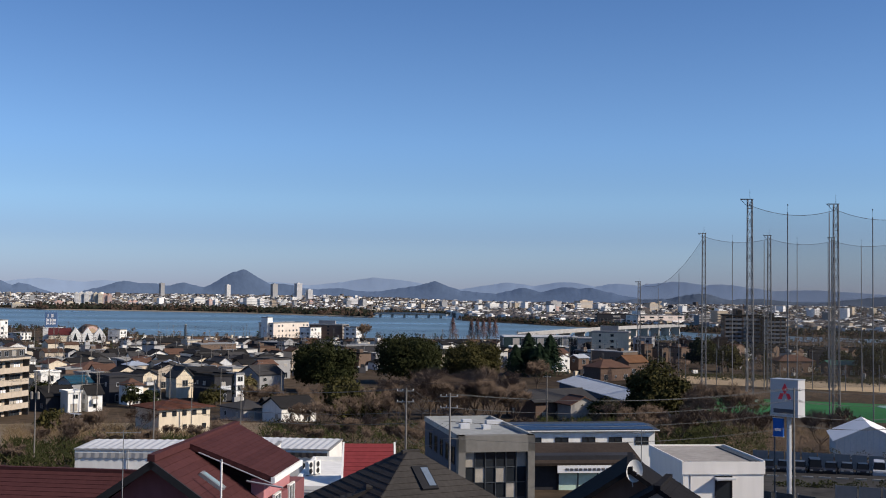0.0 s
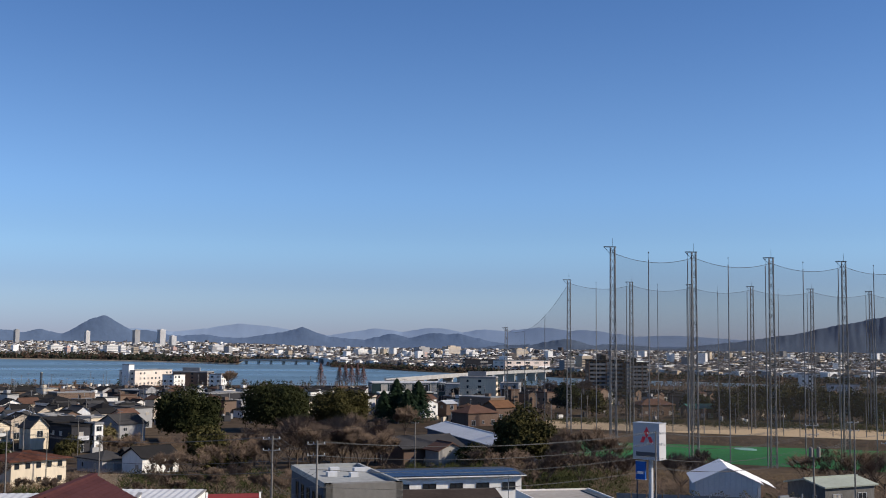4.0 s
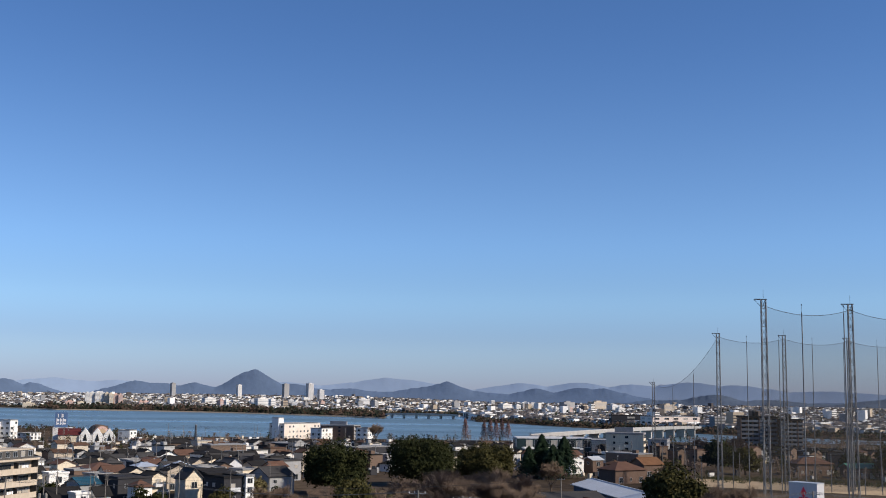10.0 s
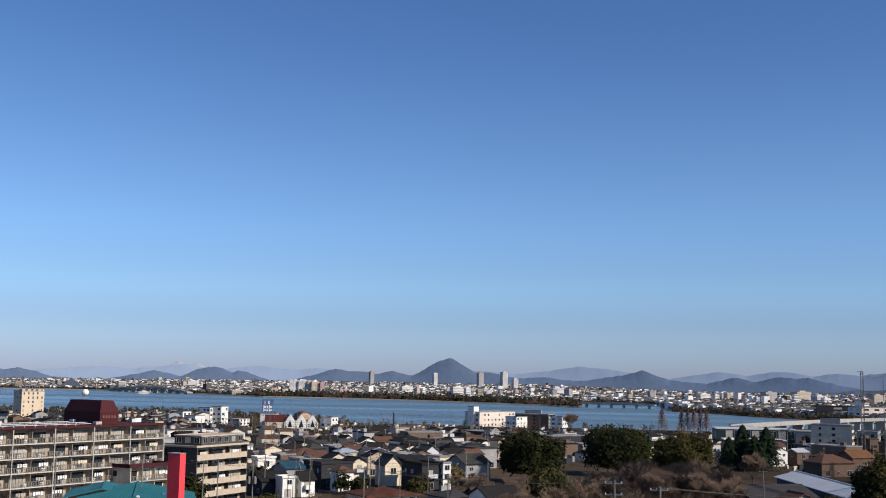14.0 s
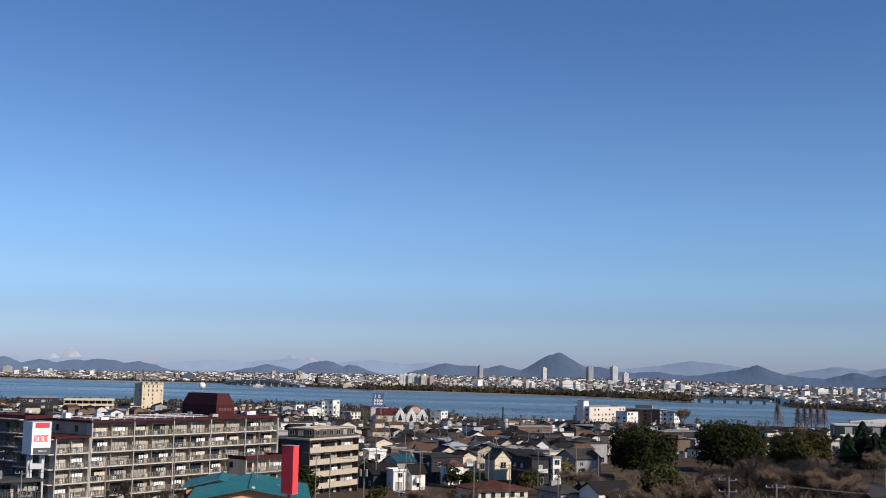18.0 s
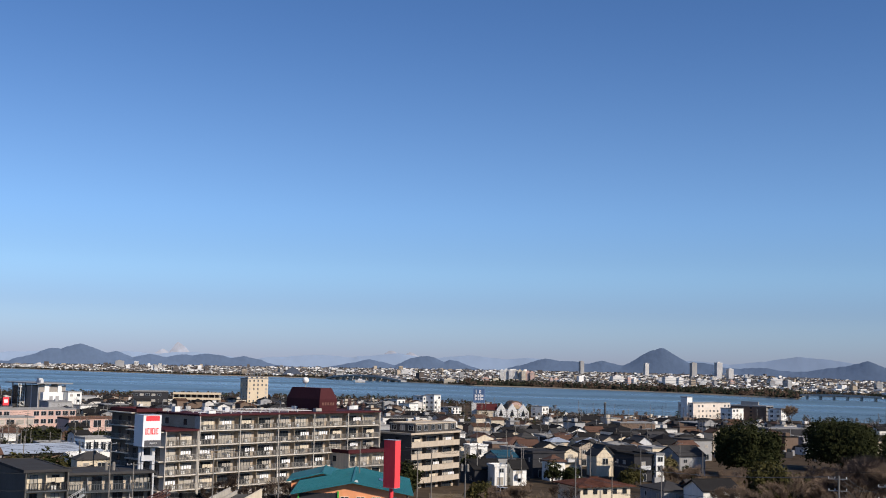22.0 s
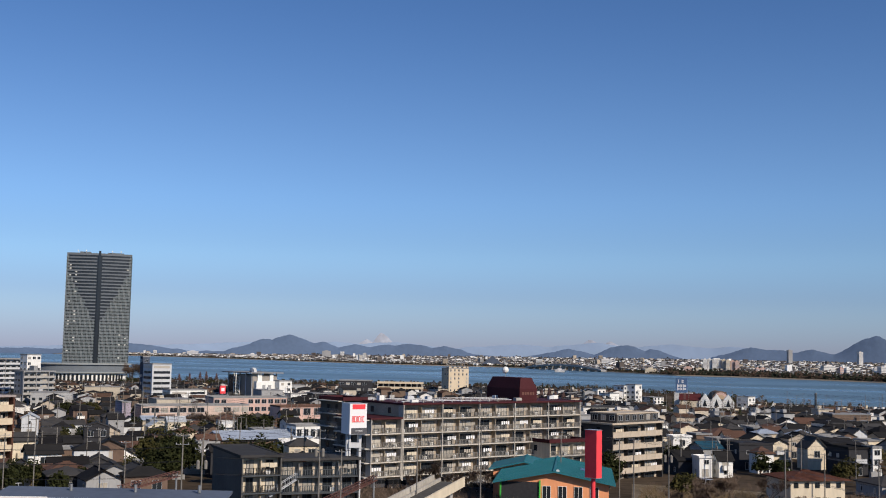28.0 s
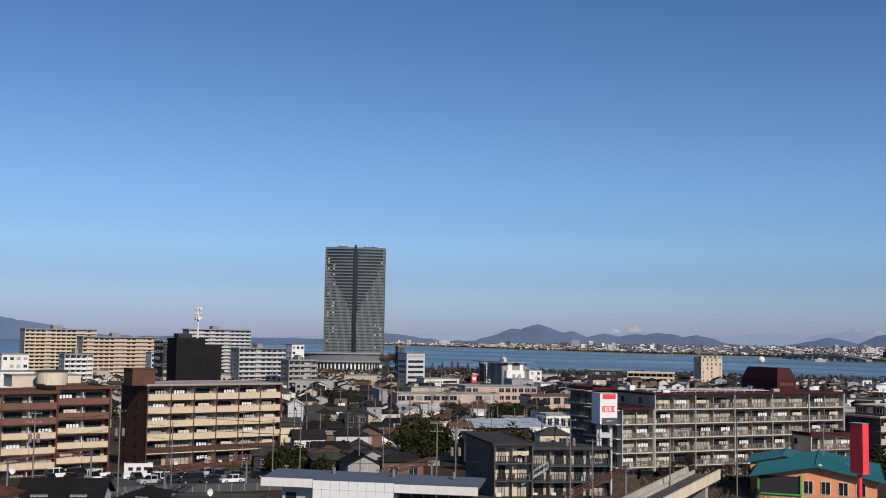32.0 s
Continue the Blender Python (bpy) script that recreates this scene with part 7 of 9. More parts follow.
def ac_unit(x, y, z, rz, s=1.0):
    e = thing("air_conditioner", x, y, z, rz, "white outdoor air conditioner with a round fan", "air conditioner", "outdoor units")
    b = B()
    b.box(-0.42 * s, -0.16 * s, 0.08, 0.42 * s, 0.16 * s, 1.3 * s)
    part("casing", b, white, e)
    b = B()
    for zz in (0.4, 0.95):
        b.tube((0, -0.165 * s, zz * s), (0, -0.18 * s, zz * s), 0.25 * s, 0.25 * s, 14)
    part("fan_grille", b, dark_frame, e)
    b = B()
    for q in (-0.32, 0.26):
        b.box(q * s, -0.18 * s, 0, (q + 0.08) * s, 0.18 * s, 0.08)
    part("foot", b, galv, e)


# white flat-roofed block with outdoor units on its roof
block(*P(7.4, 80), 0, 8.5, 14, 24.0 - ground(*P(7.4, 80)), white, "white flat-roofed block with outdoor units", floors=2, roof_m=white, bands=False, parapet=0.45)
for az, D in ((6.55, 86), (6.2, 86.5)):
    ac_unit(*P(az, D), 24.16, 62, 0.85)


# long white warehouse with a ribbed roof edge
def warehouse(az, D, rz, L, W, z1, label, rib_m, doors):
    x, y = P(az, D)
    g = ground(x, y)
    e = thing("warehouse", x, y, None, rz, label, "warehouse")
    h = z1 - g
    b = B()
    b.box(0, 0, -3, L, W, h)
    part("wall", b, white, e)
    b = B()
    b.box(-0.1, -0.1, h, L + 0.1, W + 0.1, h + 0.15)
    part("roof_deck", b, roof_deck, e)
    n = int(L / 0.8)
    for i in range(n):
        b = B()
        q = i * 0.8
        b.add([(q, -0.1, h + 0.15), (q + 0.8, -0.1, h + 0.15), (q + 0.4, -0.1, h + 0.21), (q, W, h + 0.15), (q + 0.8, W, h + 0.15), (q + 0.4, W, h + 0.21)], [(0, 1, 2), (5, 4, 3), (0, 3, 4, 1), (1, 4, 5, 2), (2, 5, 3, 0)])
        part("roof_rib", b, pale_grey, e)
        # Corrugated eave strip; its grey colour stands for shade below the roof edge.
        b = B()
        b.add([(q, -0.12, h - 0.7), (q + 0.8, -0.12, h - 0.7), (q + 0.4, -0.17, h - 0.82), (q, -0.12, h - 0.25), (q + 0.8, -0.12, h - 0.25), (q + 0.4, -0.17, h - 0.25)], [(1, 0, 2), (3, 4, 5), (0, 3, 5, 2), (2, 5, 4, 1), (1, 4, 3, 0)])
        part("eave_rib", b, rib_m, e)
    for q in doors:
        part("window", window_mesh(1.1, 1.7, dark_frame, glass, 1), None, e, M=pose(q, 0, h - 3.2))
    b = B()
    b.tube((L * 0.27, -0.12, -2), (L * 0.27, -0.12, h), 0.06, 0.06, 6)
    part("downpipe", b, alu, e)
    for i in range(max(1, int(L / W))):
        keep(x + (i + 0.5) * W, y + W / 2, W * 0.6)


warehouse(17.85, 118, 1, 19.5, 7, 22.1, "long white warehouse with a ribbed metal roof", grey_wall, (7.5,))
warehouse(9.9, 128, -4, 9.8, 9, 20.45, "grey-roofed white warehouse with a ribbed edge", roof_grey, (7.5,))


# glass-fronted office
def glass_office():
    x, y = P(-0.98, 110)
    g = ground(x, y)
    h = 24.2 - g
    e = thing("office", x, y, None, 12, "grey office with a framed glass front", "office")
    b = B()
    b.box(0, 0.6, -2, 7.5, 17, h - 0.5)
    part("wall", b, slate_wall, e)
    for q in ((-0.1, -0.3, 0.6, 0.7), (6.9, -0.3, 7.6, 0.7)):
        b = B()
        b.box(q[0], q[1], -2, q[2], q[3], h)
        part("pier", b, mat("taupe_cladding", (0.21, 0.20, 0.18), 0.8, 0.12, 2, 0.15), e)
    b = B()
    b.box(-0.1, -0.3, h - 1.6, 7.6, 0.7, h)
    part("fascia", b, mat("taupe_cladding", (0.21, 0.20, 0.18), 0.8, 0.12, 2, 0.15), e)
    b = B()
    b.box(-0.1, 0.7, h - 0.5, 7.6, 17, h - 0.3)
    for q in ((-0.1, 0.7, 0.2, 17), (7.3, 0.7, 7.6, 17), (-0.1, 16.7, 7.6, 17)):
        b.box(q[0], q[1], h - 0.3, q[2], q[3], h + 0.05)
    part("roof", b, mat("pale_roof_membrane", (0.33, 0.34, 0.33), 0.8, 0.15, 2.5, 0.15), e)
    for i in range(6):
        for k in range(4):
            b = B()
            b.box(0.62 + i * 1.045, 0.3, h - 3.1 - 1.5 * k, 0.62 + i * 1.045 + 0.98, 0.36, h - 1.68 - 1.5 * k)
            # Pale curtain tone on some panes stands for reflected sky and white frames inside.
            part("pane", b, curtain if (i * 3 + k * 5) % 7 < 2 else glass, e)
    for i in range(7):
        b = B()
        b.box(0.58 + i * 1.045, 0.2, -1, 0.66 + i * 1.045, 0.4, h - 1.6)
        part("mullion", b, dark_steel, e)
    for k in range(5):
        b = B()
        b.box(0.6, 0.22, h - 1.68 - 1.5 * k, 6.9, 0.42, h - 1.6 - 1.5 * k)
        part("transom", b, dark_steel, e)
    for i in range(5):
        part("window", window_mesh(1.0, 1.6, dark_frame, glass, 1), None, e, M=pose(-0.02, 2.4 + i * 2.8, h - 3.0, 0, 0, -90))
    for i, (px, py, w) in enumerate(((2, 8, 1.0), (4.2, 7, 0.8), (5.6, 11, 1.8), (3.2, 12, 1.0))):
        b = B()
        b.box(px, py, h - 0.3, px + w, py + 1.0, h + 0.15)
        part("roof_unit", b, pale_grey, e)
    keep(x + 3, y + 8, 9)


glass_office()


# long white building with a solar roof
def solar_hall():
    x, y = P(-2.67, 150)
    g = ground(x, y)
    e = thing("office", x, y, None, 8, "long white office with a solar panel roof", "office")
    h = 19.9 - g
    b = B()
    b.box(0, 0, -2, 22.3, 9, h)
    part("wall", b, white, e)
    b = B()
    b.slab([(-0.5, -0.6, h + 0.05), (22.8, -0.6, h + 0.05), (22.8, 4, h + 0.4), (-0.5, 4, h + 0.4)], 0.15)
    b.slab([(-0.5, 9.6, h + 0.05), (22.8, 9.6, h + 0.05), (22.8, 4, h + 0.4), (-0.5, 4, h + 0.4)], 0.15)
    part("roof", b, mat("slate_blue_roof", (0.06, 0.07, 0.09), 0.6, 0.15, 2, 0.2), e)
    for i in range(18):
        for k in range(3):
            b = B()
            f0, f1 = 0.06 + k * 0.3, 0.06 + k * 0.3 + 0.28
            b.slab([(0.2 + i * 1.22, -0.6 + 4.6 * f0, h + 0.13 + 0.35 * f0), (1.35 + i * 1.22, -0.6 + 4.6 * f0, h + 0.13 + 0.35 * f0), (1.35 + i * 1.22, -0.6 + 4.6 * f1, h + 0.13 + 0.35 * f1), (0.2 + i * 1.22, -0.6 + 4.6 * f1, h + 0.13 + 0.35 * f1)], 0.04)
            part("solar_panel", b, solar_blue, e)
    for i in range(6):
        part("window", window_mesh(1.7, 0.9, dark_frame, glass, 2), None, e, M=pose(2.0 + i * 3.7, 0, h - 1.9))
    b = B()
    b.tube((-0.5, -0.62, h - 0.05), (22.8, -0.62, h - 0.05), 0.07, 0.07, 6)
    part("gutter", b, white, e)
    for i in range(2):
        keep(x + 5.5 + 11 * i, y + 4.5, 6)


solar_hall()


# showroom with a dark roof, a white sign board and green-tinted glass
def showroom():
    x, y = P(-4.73, 124)
    g = ground(x, y)
    h = 20.35 - g
    e = thing("showroom", x, y, None, 6, "car showroom with green-tinted glass and dark roof", "showroom")
    b = B()
    b.box(0, 0.5, -2, 11.6, 10, h)
    part("wall", b, charcoal, e)
    b = B()
    b.slab([(-0.2, -0.5, h - 0.7), (12.2, -0.5, h - 0.7), (12.2, 6, h + 0.7), (-0.2, 6, h + 0.7)], 0.3)
    part("roof", b, mat("dark_brown_roof", (0.055, 0.043, 0.036), 0.8, 0.2, 1.5, 0.3), e)
    b = B()
    b.box(2.6, -0.55, h - 1.75, 11.8, -0.3, h - 0.95)
    sb = part("sign_board", b, sign_white, e)
    for i in range(11):
        b = B()
        b.box(3.5 + i * 0.5, -0.6, h - 1.5, 3.85 + i * 0.5, -0.54, h - 1.25)
        part("mark", b, sign_grey, sb)
    tint = mat("green_tinted_glass", (0.60, 0.78, 0.66), 0.12, 0.1, 2, 0, spec=0.6)
    for i in range(3):
        b = B()
        b.box(2.9 + i * 2.2, 0.35, h - 4.4, 5.0 + i * 2.2, 0.45, h - 1.7)
        part("pane", b, tint, e)
    for i in range(4):
        b = B()
        b.box(2.82 + i * 2.2, 0.28, h - 4.4, 2.92 + i * 2.2, 0.5, h - 1.3)
        part("mullion", b, dark_frame, e)
    keep(x + 5, y + 4, 7)


showroom()


# white workshop with a raised parapet roof
def workshop():
    x, y = P(-12.15, 95)
    g = ground(x, y)
    h = 24.5 - g
    e = thing("workshop", x, y, None, 5, "white workshop with a sloping parapet and flat roof", "workshop")
    b = B()
    b.box(0, 0, -2, 6.8, 10, h - 0.3)
    part("wall", b, mat("warm_white_panel", (0.84, 0.80, 0.74), 0.7, 0.05, 2.5, 0.1, streak=0.85), e)
    b = B()
    b.box(-0.05, -0.05, h - 0.3, 6.85, 10.05, h - 0.15)
    part("roof", b, mat("taupe_roof_deck", (0.34, 0.315, 0.285), 0.85, 0.18, 2.5, 0.2), e)
    for q, z0 in (((-0.1, -0.1, 6.9, 0.0), h - 0.08), ((-0.1, 10.0, 6.9, 10.1), h - 0.02), ((-0.1, 0, 0.0, 10), h - 0.02), ((6.8, 0, 6.9, 10), h + 0.02)):
        b = B()
        b.box(q[0], q[1], h - 1.1, q[2], q[3], z0)
        part("parapet", b, MATS["warm_white_panel"], e)
    part("window", window_mesh(1.3, 1.9, dark_frame, glass, 1), None, e, M=pose(3.4, 0, h - 3.2))
    for i in range(3):
        part("window", window_mesh(0.5, 1.4, dark_frame, glass, 1), None, e, M=pose(0, 1 + i * 1.4, h - 3.4, 0, 0, -90))
    b = B()
    b.box(2.6, -0.7, h - 1.5, 4.2, 0, h - 1.35)
    part("canopy", b, pale_grey, e)
    b = B()
    b.box(5.9, 0.4, h - 0.14, 6.6, 9.4, h - 0.06)
    part("roof_panel", b, dark_steel, e, "dark panel strip along the roof edge")
    b = B()
    b.tube((0.6, 0.02, h - 3), (0.6, -0.06, h), 0.04, 0.04, 6)
    part("downpipe", b, alu, e)
    keep(x + 3, y + 4, 6)


workshop()

# ---- signs ----
# White box greyed down in colour for its shaded front.
mits = sign_box(-16.3, 131, -45, 3.3, 1.6, 24.9, 28.9, mat("sign_shade_grey", (0.46, 0.46, 0.47), 0.4, 0.04, 2, 0), "pale sign box on posts with red diamonds", ((0.12, 0.08, 0.9, 0.2, sign_grey),), posts=((0.55,), 0.27), post_m=pale_grey)
for cx0, cz0, ang in ((1.75, 27.9, 0), (1.35, 27.0, 1), (2.15, 27.0, 2)):
    b = B()
    g = ground(*P(-16.3, 131))
    if ang == 0:
        pl = [(0, 0.62), (0.34, 0), (0, -0.62), (-0.34, 0)]
    elif ang == 1:
        pl = [(0.28, 0.42), (-0.12, 0.42), (-0.42, -0.25), (0.02, -0.25)]
    else:
        pl = [(-0.28, 0.42), (0.12, 0.42), (0.42, -0.25), (-0.02, -0.25)]
    b.add([(cx0 + px, yy, cz0 - g + pz) for yy in (-0.06, 0.0) for px, pz in pl], [(3, 2, 1, 0), (4, 5, 6, 7)] + [(i, (i + 1) % 4, 4 + (i + 1) % 4, 4 + i) for i in range(4)])
    part("emblem", b, sign_red, mits, "red diamond emblem as a plain shape")
sign_box(-16.42, 131.0, -45, 1.2, 0.3, 22.6, 24.6, sign_blue, "small blue sign under the pale box", ((0.2, 0.3, 0.8, 0.45, sign_white),), posts=((0.1,), 0.09), post_m=dark_steel)
nis = sign_box(35.64, 185, 60, 3.05, 3.3, 24.3, 29.2, sign_white, "white sign box with a red bar on twin posts", ((0.15, 0.82, 0.9, 0.98, sign_red), (0.1, 0.0, 1.0, 0.2, sign_grey), (0.35, 0.08, 0.8, 0.13, sign_white)), posts=((0.12, 0.88), 0.26), post_m=pale_grey)
for i in range(6):
    b = B()
    g = ground(*P(35.64, 185))
    q = 0.4 + 0.38 * i
    b.box(q, -0.05, 26.2 - g, q + 0.1, 0.0, 27.2 - g)
    if i % 2:
        b.box(q + 0.1, -0.05, 26.2 - g, q + 0.3, 0.0, 26.35 - g)
        b.box(q + 0.1, -0.05, 27.05 - g, q + 0.3, 0.0, 27.2 - g)
    else:
        b.box(q + 0.2, -0.05, 26.2 - g, q + 0.3, 0.0, 27.2 - g)
    part("mark", b, sign_red, nis, "red brand mark as plain bars")
for zz in (22.0, 19.4, 16.8):
    b = B()
    g = ground(*P(35.64, 185))
    b.box(0.4, 1.0, zz - g, 2.65, 2.2, zz - g + 0.8)
    part("tie_panel", b, pale_grey, nis)
for q in (0.55, 2.3):
    b = B()
    b.box(q, 1.2, 0, q + 0.3, 2.0, 24.3 - ground(*P(35.64, 185)))
    part("post_casing", b, pale_grey, nis)
rsn = sign_box(23.24, 170, 75, 1.3, 2.15, 19.7, 26.7, sign_red, "tall red sign box on a red post", (), posts=((0.5,), 0.32), post_m=sign_red)

for k in range(4):
    b = B()
    zz = 20.6 - ground(*P(23.24, 170)) + 1.45 * k
    b.box(1.29, 0.5, zz, 1.34, 1.6, zz + 0.28)
    b.box(1.29, 0.5 + 0.8 * (k % 2), zz + 0.28, 1.34, 0.8 + 0.8 * (k % 2), zz + 0.95)
    part("mark", b, sign_white, rsn, "white lettering as plain bars")

# ---- white marquee and the car lot below it ----
tx, ty = P(-20.65, 195)
tent = thing("marquee", tx, ty, None, 75, "white storage marquee with a grey ribbed front", "tent")
g = ground(tx, ty)
eave, rise, Lt, Wt = 15.7 - g, 2.3, 14, 10.2
b = B()
gable_wall(b, Lt - 0.4, Wt, eave, rise, 0, -1)
part("wall", b, mat("grey_tent_front", (0.60, 0.595, 0.58), 0.7, 0.08, 1.5, 0.1), tent)
for sg in (-1, 1):
    b = B()
    b.slab([(-Lt / 2, 0, eave + rise + 0.15), (Lt / 2, 0, eave + rise + 0.15), (Lt / 2, sg * (Wt / 2 + 0.5), eave - 0.1), (-Lt / 2, sg * (Wt / 2 + 0.5), eave - 0.1)], 0.1)
    part("roof_sheet", b, cloth_white, tent)
for i in range(12):
    q = -Wt / 2 + Wt * (i + 0.5) / 12
    b = B()
    b.box(-Lt / 2 + 0.1, q - 0.06, 0, -Lt / 2 + 0.22, q + 0.06, eave + rise * (1 - abs(q) / (Wt / 2)) - 0.1)
    part("rib", b, alu, tent)
keep(tx, ty, 9)
# flap at its sunny side
b = B()
b.slab([(-2, -Wt / 2 - 0.4, eave), (6, -Wt / 2 - 0.4, eave), (6, -Wt / 2 - 3.0, eave - 1.2), (-2, -Wt / 2 - 3.0, eave - 1.2)], 0.06)
part("awning", b, cloth_white, tent)
# Corrugated wall given a dark grey for the shade it stands in.
house(*P(-25.6, 192), 20, 10.5, 8, 3.4, "gable", 0.8, mat("shade_dim_corrugated_wall", (0.15, 0.145, 0.135), 0.8, 0.2, 1.5, 0.3, streak=0.6), mat("pale_green_roof", (0.34, 0.37, 0.31), 0.6, 0.12, 2, 0.2), "low workshop with a pale greenish roof", storeys=1)
sheet("car_lot", (P(-13.8, 122), P(-31, 122), P(-31, 172), P(-13.8, 172)), 14, 0, mat("dark_patched_asphalt", (0.048, 0.046, 0.043), 0.9, 0.35, 5.0, 0.4, second=(0.085, 0.08, 0.074)), "dark patched asphalt car lot", 0.08)
sheet("parking_lot", (P(63.5, 172), P(50.0, 185), P(49.5, 236), P(62, 225)), 14, 0, asphalt, "grey asphalt parking lot beside the flats", 0.08)
sheet("road", (P(13.2, 196), P(-12.5, 196), P(-12.5, 203), P(13.2, 203)), 14, 0, asphalt, "grey asphalt street", 0.08)


sheet("dry_field", (P(21.5, 200), P(8.0, 205), P(8.4, 250), P(21.5, 262)), 18, 0, mat("dry_field", (0.20, 0.155, 0.10), 0.95, 0.3, 9, 0.3, second=(0.30, 0.245, 0.17)), "dry tan winter field beside the houses", 0.07)


def panel_fence(p, q, h, m, label, step=2.0):
    p, q = Vector((*p, 0)), Vector((*q, 0))
    L = (q - p).length
    d = q - p
    rz = math.degrees(math.atan2(d.y, d.x))
    e = new("fence")
    tagged(e, label, "fence")
    n = int(L / step)
    pb, qb = B(), B()
    pb.box(0.02, -0.03, 0.1, step - 0.02, 0.03, h)
    qb.box(-0.06, -0.06, -0.8, 0.06, 0.06, h + 0.08)
    pm, qm = pb.mesh("fence_panel", m), qb.mesh("post", galv)
    for i in range(n):
        c = p.lerp(q, i / n)
        M = pose(c.x, c.y, ground(c.x, c.y), 0, 0, rz)
        part("fence_panel", pm, None, e, M=M)
        part("post", qm, None, e, M=M)


panel_fence(P(-15.5, 168), P(-22.3, 168), 2.1, mat("grey_fence_panel", (0.24, 0.235, 0.23), 0.7, 0.12, 2, 0.1), "pale grey panel fence behind parked cars")
panel_fence(P(-22.6, 168), P(-30, 168), 1.6, galv, "low steel fence by the lot")
panel_fence(P(-19.3, 119), P(-24.6, 119), 2.5, MATS["grey_fence_panel"], "grey corrugated panel fence by the street")
panel_fence(P(61, 178), P(51.5, 184), 1.2, dark_steel, "low dark rail fence by the parking lot")
def marker_post(x, y):
    e = thing("marker_post", x, y, None, 0, "red and white traffic marker post by the kerb", "post", "marker posts")
    b = B()
    b.tube((0, 0, 0), (0, 0, 0.9), 0.09, 0.08, 8)
    part("tube", b, sign_red, e)
    b = B()
    b.tube((0, 0, 0.55), (0, 0, 0.75), 0.1, 0.1, 8)
    part("band", b, sign_white, e)


for az, D in ((-26.0, 124), (-26.3, 126), (-27.9, 126), (-28.4, 129), (-22.0, 117.5)):
    marker_post(*P(az, D))
crossing = thing("crosswalk", *P(-25.2, 121), None, 62, "worn white crosswalk stripes on asphalt", "road marking", kind="structure")
for i in range(7):
    b = B()
    p = crossing.matrix_world @ Vector((0.95 * i, 0, 0))
    b.box(0.95 * i, -1.6, ground(p.x, p.y) - crossing.location.z + 0.1, 0.95 * i + 0.5, 1.6, ground(p.x, p.y) - crossing.location.z + 0.13)
    part("stripe", b, mat("road_paint", (0.5, 0.5, 0.48), 0.8, 0.2, 1.0, 0.1), crossing)


def street_signal(x, y, h, rz):
    e = thing("traffic_signal", x, y, None, rz, "grey traffic signal on a steel pole", "traffic signal", "traffic signals")
    b = B()
    b.tube((0, 0, -0.4), (0, 0, h), 0.1, 0.08, 8)
    part("pole", b, galv, e)
    b = B()
    b.tube((0, 0, h - 0.5), (-2.6, 0, h - 0.2), 0.05, 0.04, 6)
    part("arm", b, galv, e)
    b = B()
    b.box(-3.1, -0.12, h - 0.45, -1.9, 0.12, h - 0.05)
    hd = part("signal_head", b, galv, e)
    for k, m in enumerate((mat("signal_green", (0.02, 0.16, 0.12), 0.3, 0.1, 1, 0), mat("signal_amber", (0.25, 0.14, 0.02), 0.3, 0.1, 1, 0), mat("signal_lens_red", (0.2, 0.02, 0.02), 0.3, 0.1, 1, 0))):
        b = B()
        b.tube((-2.9 + 0.4 * k, 0.12, h - 0.25), (-2.9 + 0.4 * k, 0.16, h - 0.25), 0.14, 0.14, 10)
        part("lens", b, m, hd)


street_signal(*P(-24.3, 122), 6.0, 20)
street_signal(*P(-28.6, 134), 6.0, 110)
panel_fence(P(-14.6, 126), P(-18.6, 121), 1.0, dark_steel, "low dark hedge rail along the street")
panel_fence(P(-24.8, 140), P(-30.5, 143), 1.1, galv, "low steel rail along the lot")


def wheel_stop(x, y, rz):
    e = thing("wheel_stop", x, y, None, rz, "pale concrete wheel stop on the dark lot", "wheel stop", "wheel stops")
    b = B()
    b.prism([(-0.75, -0.1), (0.75, -0.1), (0.68, 0.1), (-0.68, 0.1)], 0.08, 0.24)
    part("block", b, old_concrete, e)


for i in range(9):
    wheel_stop(*P(-16.4 - 0.8 * i, 150 + 0.4 * i), -16 - 0.8 * i)


def lot_hedges():
    """Low clipped hedges that part the lot from the street."""
    rng = random.Random(63)
    for (a0, d0), (a1, d1), lab in (((-16.6, 138), (-20.6, 141), "low dark hedge along the car lot"), ((-21.2, 144), (-24.0, 146), "low dark hedge beside the lot entrance"), ((-24.6, 130), (-26.4, 128), "low hedge on the street corner"), ((-14.2, 168), (-24.5, 176), "unkempt dark hedge behind the cars")):
        p, q = Vector((*P(a0, d0), 0)), Vector((*P(a1, d1), 0))
        b = B()
        tall = 2.6 if d0 > 160 else 0.9
        for _ in range(int((q - p).length * 60)):
            c = p.lerp(q, rng.random()) + Vector((rng.gauss(0, 0.3), rng.gauss(0, 0.3), 0))
            c.z = ground(c.x, c.y) + 0.1 + tall * rng.random() * (0.75 + 0.25 * math.sin(c.x * 1.7))
            a = Vector((rng.uniform(-1, 1), rng.uniform(-1, 1), rng.uniform(-0.5, 1))).normalized() * rng.uniform(0.1, 0.22)
            o = a.orthogonal().normalized() * 0.09
            b.add([c - a, c - o, c + a, c + o], [(0, 1, 2, 3)])
        solo("hedge", b, leaf_olive if tall > 1 else leaf, lab, "hedge")


